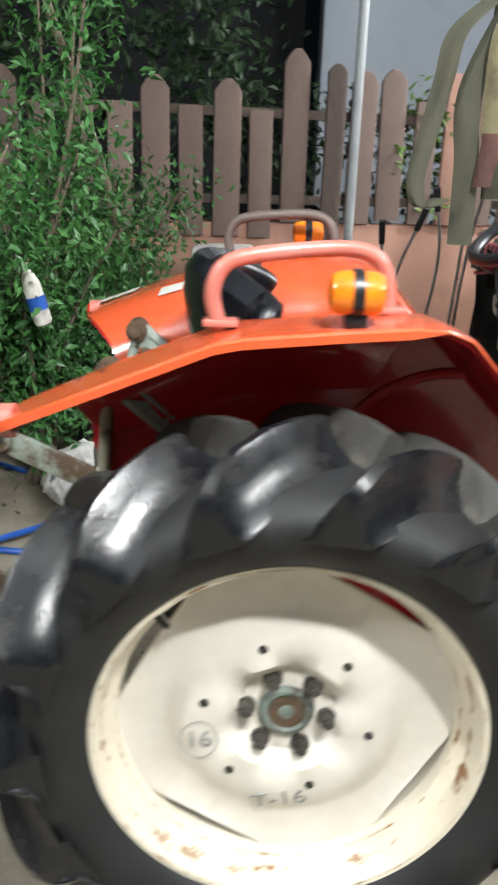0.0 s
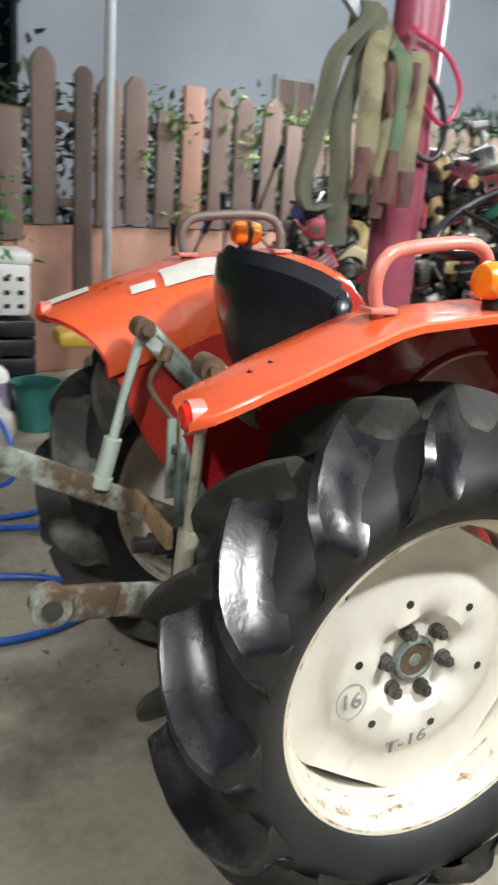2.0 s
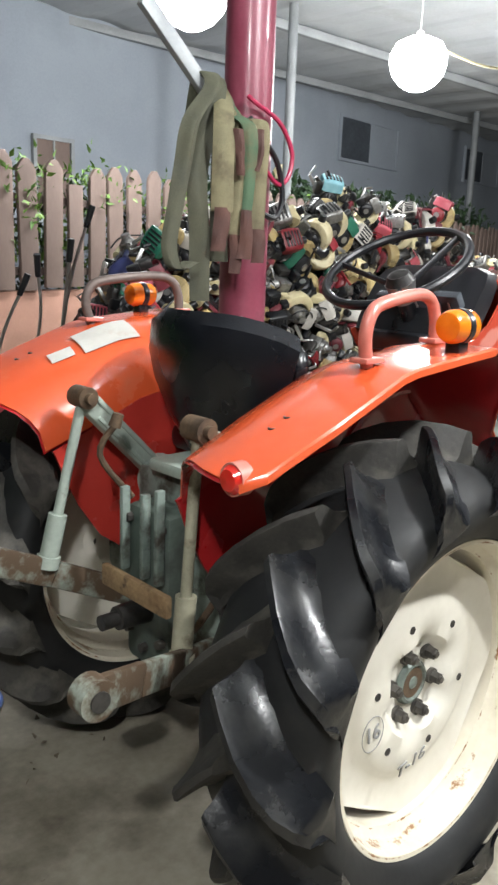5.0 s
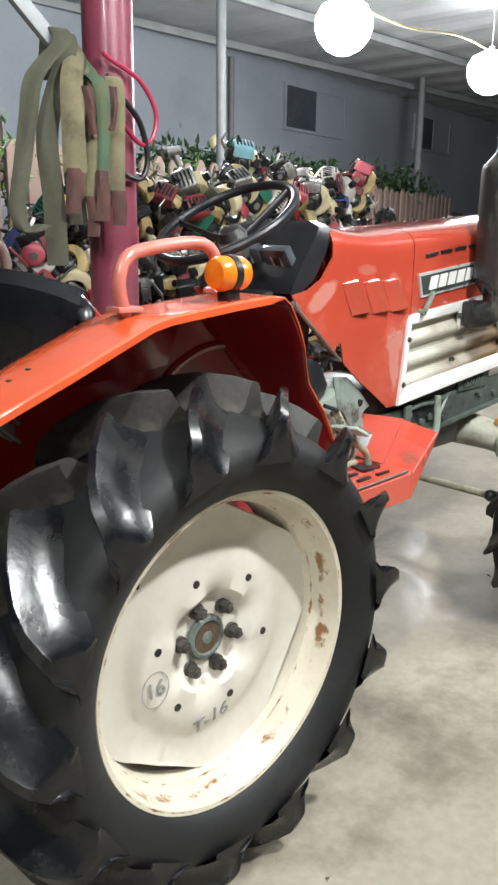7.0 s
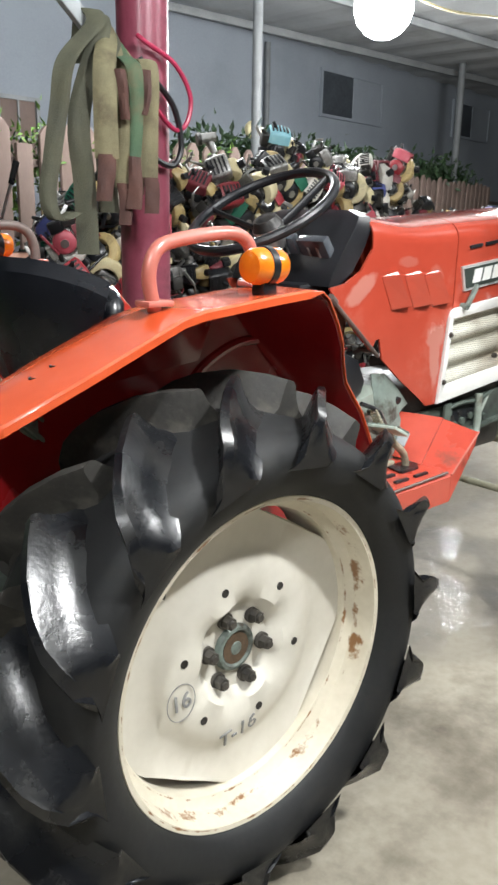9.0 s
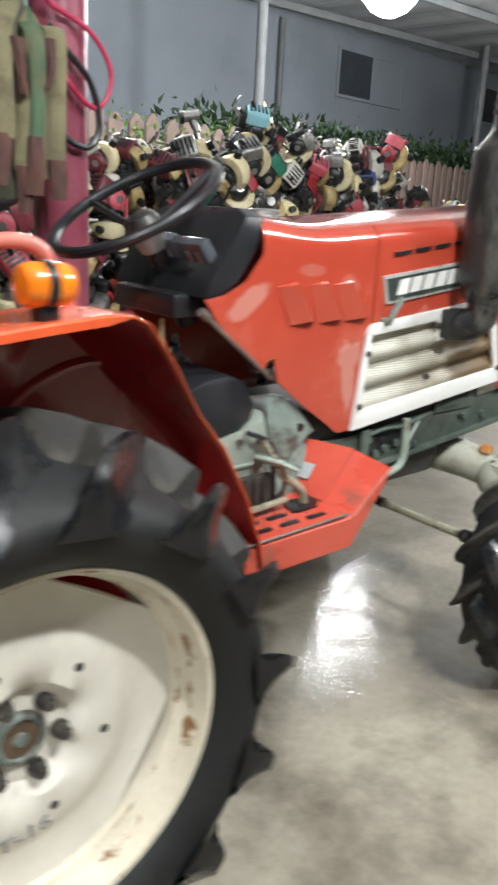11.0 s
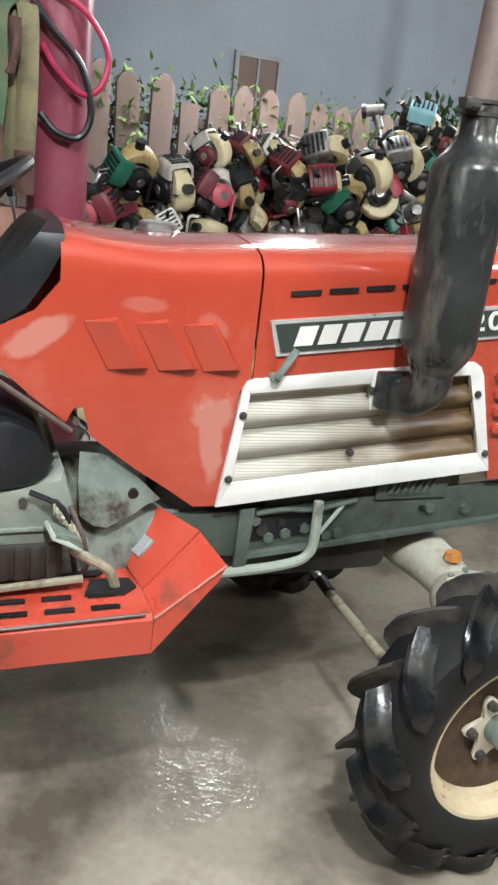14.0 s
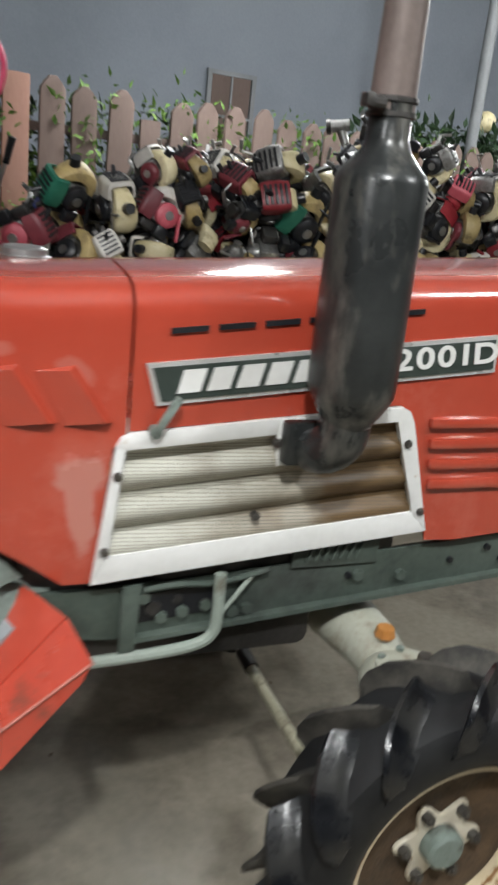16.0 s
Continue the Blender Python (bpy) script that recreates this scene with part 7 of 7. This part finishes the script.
part("bucket_body", bm, surf("teal_plastic", (0.02, 0.14, 0.12), (0.04, 0.20, 0.17), (0.35, 0.5), scale=6, bump=0.03), bucket)
bm = bmesh.new()
tube(bm, smooth_line([(-0.235, 2.75, 0.25), (-0.20, 2.70, 0.16), (-0.10, 2.66, 0.12), (0.0, 2.70, 0.16), (0.035, 2.75, 0.25)], 6), 0.004, 6)
part("bail", bm, STEEL, bucket)


def lump(name, c, size, material, label, category, seed):
    """a crumpled soft bag"""
    bm = bmesh.new()
    bmesh.ops.create_icosphere(bm, subdivisions=4, radius=1.0)
    for v in bm.verts:
        n = noise.noise(v.co * 1.7 + Vector((seed, 0, 0))) * 0.35 + noise.noise(v.co * 4.5 + Vector((0, seed, 0))) * 0.16
        v.co = v.co * (1 + n)
        v.co = Vector((v.co.x * size[0], v.co.y * size[1], max(v.co.z, -0.8) * size[2])) + Vector(c)
    return solo(name, bm, material, label, category)


lump("plastic_bag", (-0.78, 1.55, 0.11), (0.16, 0.14, 0.13), WHITE, "crumpled white plastic bag on the floor", "bag", 3.0)
lump("plastic_bag", (-0.52, 2.45, 0.14), (0.22, 0.17, 0.17), ENGWHITE, "crumpled grey-white sack before the jug", "bag", 7.0)
lump("cloth_heap", (-0.75, 2.15, 0.12), (0.20, 0.18, 0.14), BLACK, "dark cloth heap under the shrub", "cloth", 9.0)

for pts in ([(-1.5, 0.72, 0.015), (-0.95, 0.66, 0.015), (-0.56, 0.62, 0.015), (-0.34, 0.69, 0.015), (-0.28, 0.80, 0.015), (-0.36, 0.95, 0.015), (-0.56, 1.03, 0.015), (-0.9, 1.02, 0.015), (-1.5, 1.12, 0.015)],
            [(-1.4, 2.0, 0.015), (-0.8, 1.66, 0.015), (-0.44, 1.53, 0.015), (-0.12, 1.66, 0.015), (0.12, 1.82, 0.015)],
            [(-1.3, 3.5, 0.02), (-1.04, 3.35, 0.02), (-0.83, 3.15, 0.02), (-0.55, 2.85, 0.02), (-0.45, 2.6, 0.02)],
            [(-1.2, 0.9, 0.02), (-0.86, 1.19, 0.03), (-0.70, 1.32, 0.04), (-0.52, 1.42, 0.02), (-0.30, 1.38, 0.02)],
            [(-0.90, 0.55, 0.02), (-0.83, 0.83, 0.02), (-0.815, 1.11, 0.05), (-0.72, 1.35, 0.06), (-0.69, 1.8, 0.03), (-0.77, 2.28, 0.02), (-1.0, 2.7, 0.02)],
            [(-1.2, 2.3, 0.02), (-0.72, 2.36, 0.28), (-0.48, 2.30, 0.30), (-0.36, 2.15, 0.20), (-0.34, 2.0, 0.02), (-0.5, 1.85, 0.015), (-1.0, 1.80, 0.015)]):
    bm = bmesh.new()
    tube(bm, smooth_line(pts, 10), 0.0125, 10)
    solo("blue_hose", bm, HOSEBLUE, "loops of blue water hose on the concrete", "hose")

# bottle caught in the shrub
bottle = thing("bottle", "clear plastic bottle with a blue label caught in the shrub", "bottle", at=(-0.82, 1.30, 0.80))
bottle_m = Matrix.Translation((-0.82, 1.30, 0.80)) @ Euler((0.1, -0.25, 0)).to_matrix().to_4x4()
for nm, prof, mt in (("bottle_body", [(0.0, 0.001), (0.0, 0.028), (0.01, 0.033), (0.15, 0.033), (0.185, 0.022), (0.20, 0.013), (0.225, 0.013), (0.226, 0.001)], ENGWHITE), ("bottle_label", [(0.055, 0.0335), (0.105, 0.0335), (0.105, 0.0345), (0.055, 0.0345)], HOSEBLUE)):
    bm = bmesh.new()
    lathe(bm, prof, (0, 0, 0), "Z", 20, closed=nm == "bottle_label")
    bmesh.ops.transform(bm, matrix=bottle_m, verts=bm.verts)
    part(nm, bm, mt, bottle)

# a small walk-behind machine and tool handles between the tractor and the fence
mach = thing("tiller", "small walk-behind tiller with red tank and teal cap", "tiller", at=(0.22, 2.15, 0))
bm = bmesh.new()
box(bm, (0.05, 1.98, 0.22), (0.42, 2.32, 0.50), 0.03)
box(bm, (0.10, 2.02, 0.03), (0.36, 2.28, 0.26), 0.02)
part("engine_case", bm, GREENGREY, mach)
bm = bmesh.new()
box(bm, (0.10, 1.98, 0.50), (0.46, 2.26, 0.66), 0.03)
part("fuel_tank", bm, ENGRED, mach, "red fuel tank")
bm = bmesh.new()
lathe(bm, [(0.0, 0.085), (0.03, 0.075), (0.065, 0.045), (0.075, 0.001)], (0.17, 2.05, 0.66), "Z", 24, closed=False)
part("tank_dome", bm, ENGBLUE, mach, "pale teal dome")
bm = bmesh.new()
rod(bm, (0.16, 2.05, 0.73), (0.165, 2.05, 0.79), 0.014, 0.02, 12)
part("knob", bm, REDLENS, mach)
for x in (0.02, 0.44):
    bm = bmesh.new()
    lathe(bm, [(-0.04, 0.06), (-0.05, 0.13), (-0.03, 0.16), (0.03, 0.16), (0.05, 0.13), (0.04, 0.06)], (x, 2.15, 0.16), "X", 26)
    part("tiller_wheel", bm, RUBBER, mach)
bm = bmesh.new()
box(bm, (-0.12, 2.06, 0.58), (0.06, 2.24, 0.66), 0.03)
part("side_cover", bm, surf("yellow_cover", (0.46, 0.28, 0.03), (0.56, 0.36, 0.05), (0.35, 0.5), scale=6, bump=0.03), mach, "yellow side cover")
for foot, top, bend in (((0.45, 2.9, 0.0), (0.60, 2.62, 1.03), 0.05), ((0.62, 2.95, 0.0), (0.78, 2.62, 1.10), -0.04), ((0.80, 2.95, 0.0), (0.86, 2.58, 1.20), 0.06), ((1.05, 2.85, 0.0), (1.14, 2.55, 1.46), -0.05), ((1.0, 2.8, 0.0), (1.0, 2.5, 1.28), 0.0)):
    h = thing("tool_handle", "thin steel tool handle with a black grip leaning among the engines", "tool", "leaning tool handles", at=foot)
    foot, top = Vector(foot), Vector(top)
    bm = bmesh.new()
    tube(bm, smooth_line([foot, foot.lerp(top, 0.5) + Vector((bend, 0, 0)), foot.lerp(top, 0.8) + Vector((bend, 0, 0)), top], 6), 0.009, 8)
    part("shaft", bm, STEEL, h)
    bm = bmesh.new()
    d = (top - foot.lerp(top, 0.8) - Vector((bend, 0, 0))).normalized()
    rod(bm, top - d * 0.02, top + d * 0.10, 0.016, 0.018, 12)
    part("grip", bm, BLACK, h)
# dead leaves and grit on the concrete
rng = random.Random(77)
spots = [Vector((rng.uniform(-1.3, -0.1), rng.uniform(0.3, 2.6), 0.012)) for _ in range(130)] + [Vector((rng.uniform(-1.0, 2.2), rng.uniform(-0.9, 1.2), 0.006)) for _ in range(14)]
litter = tagged(new("dead_leaves", leaves_mesh("dead_leaves", spots, 0.028, BARK, 8, 0.0)), "dry brown leaves strewn over the concrete", "leaves", kind="stuff")
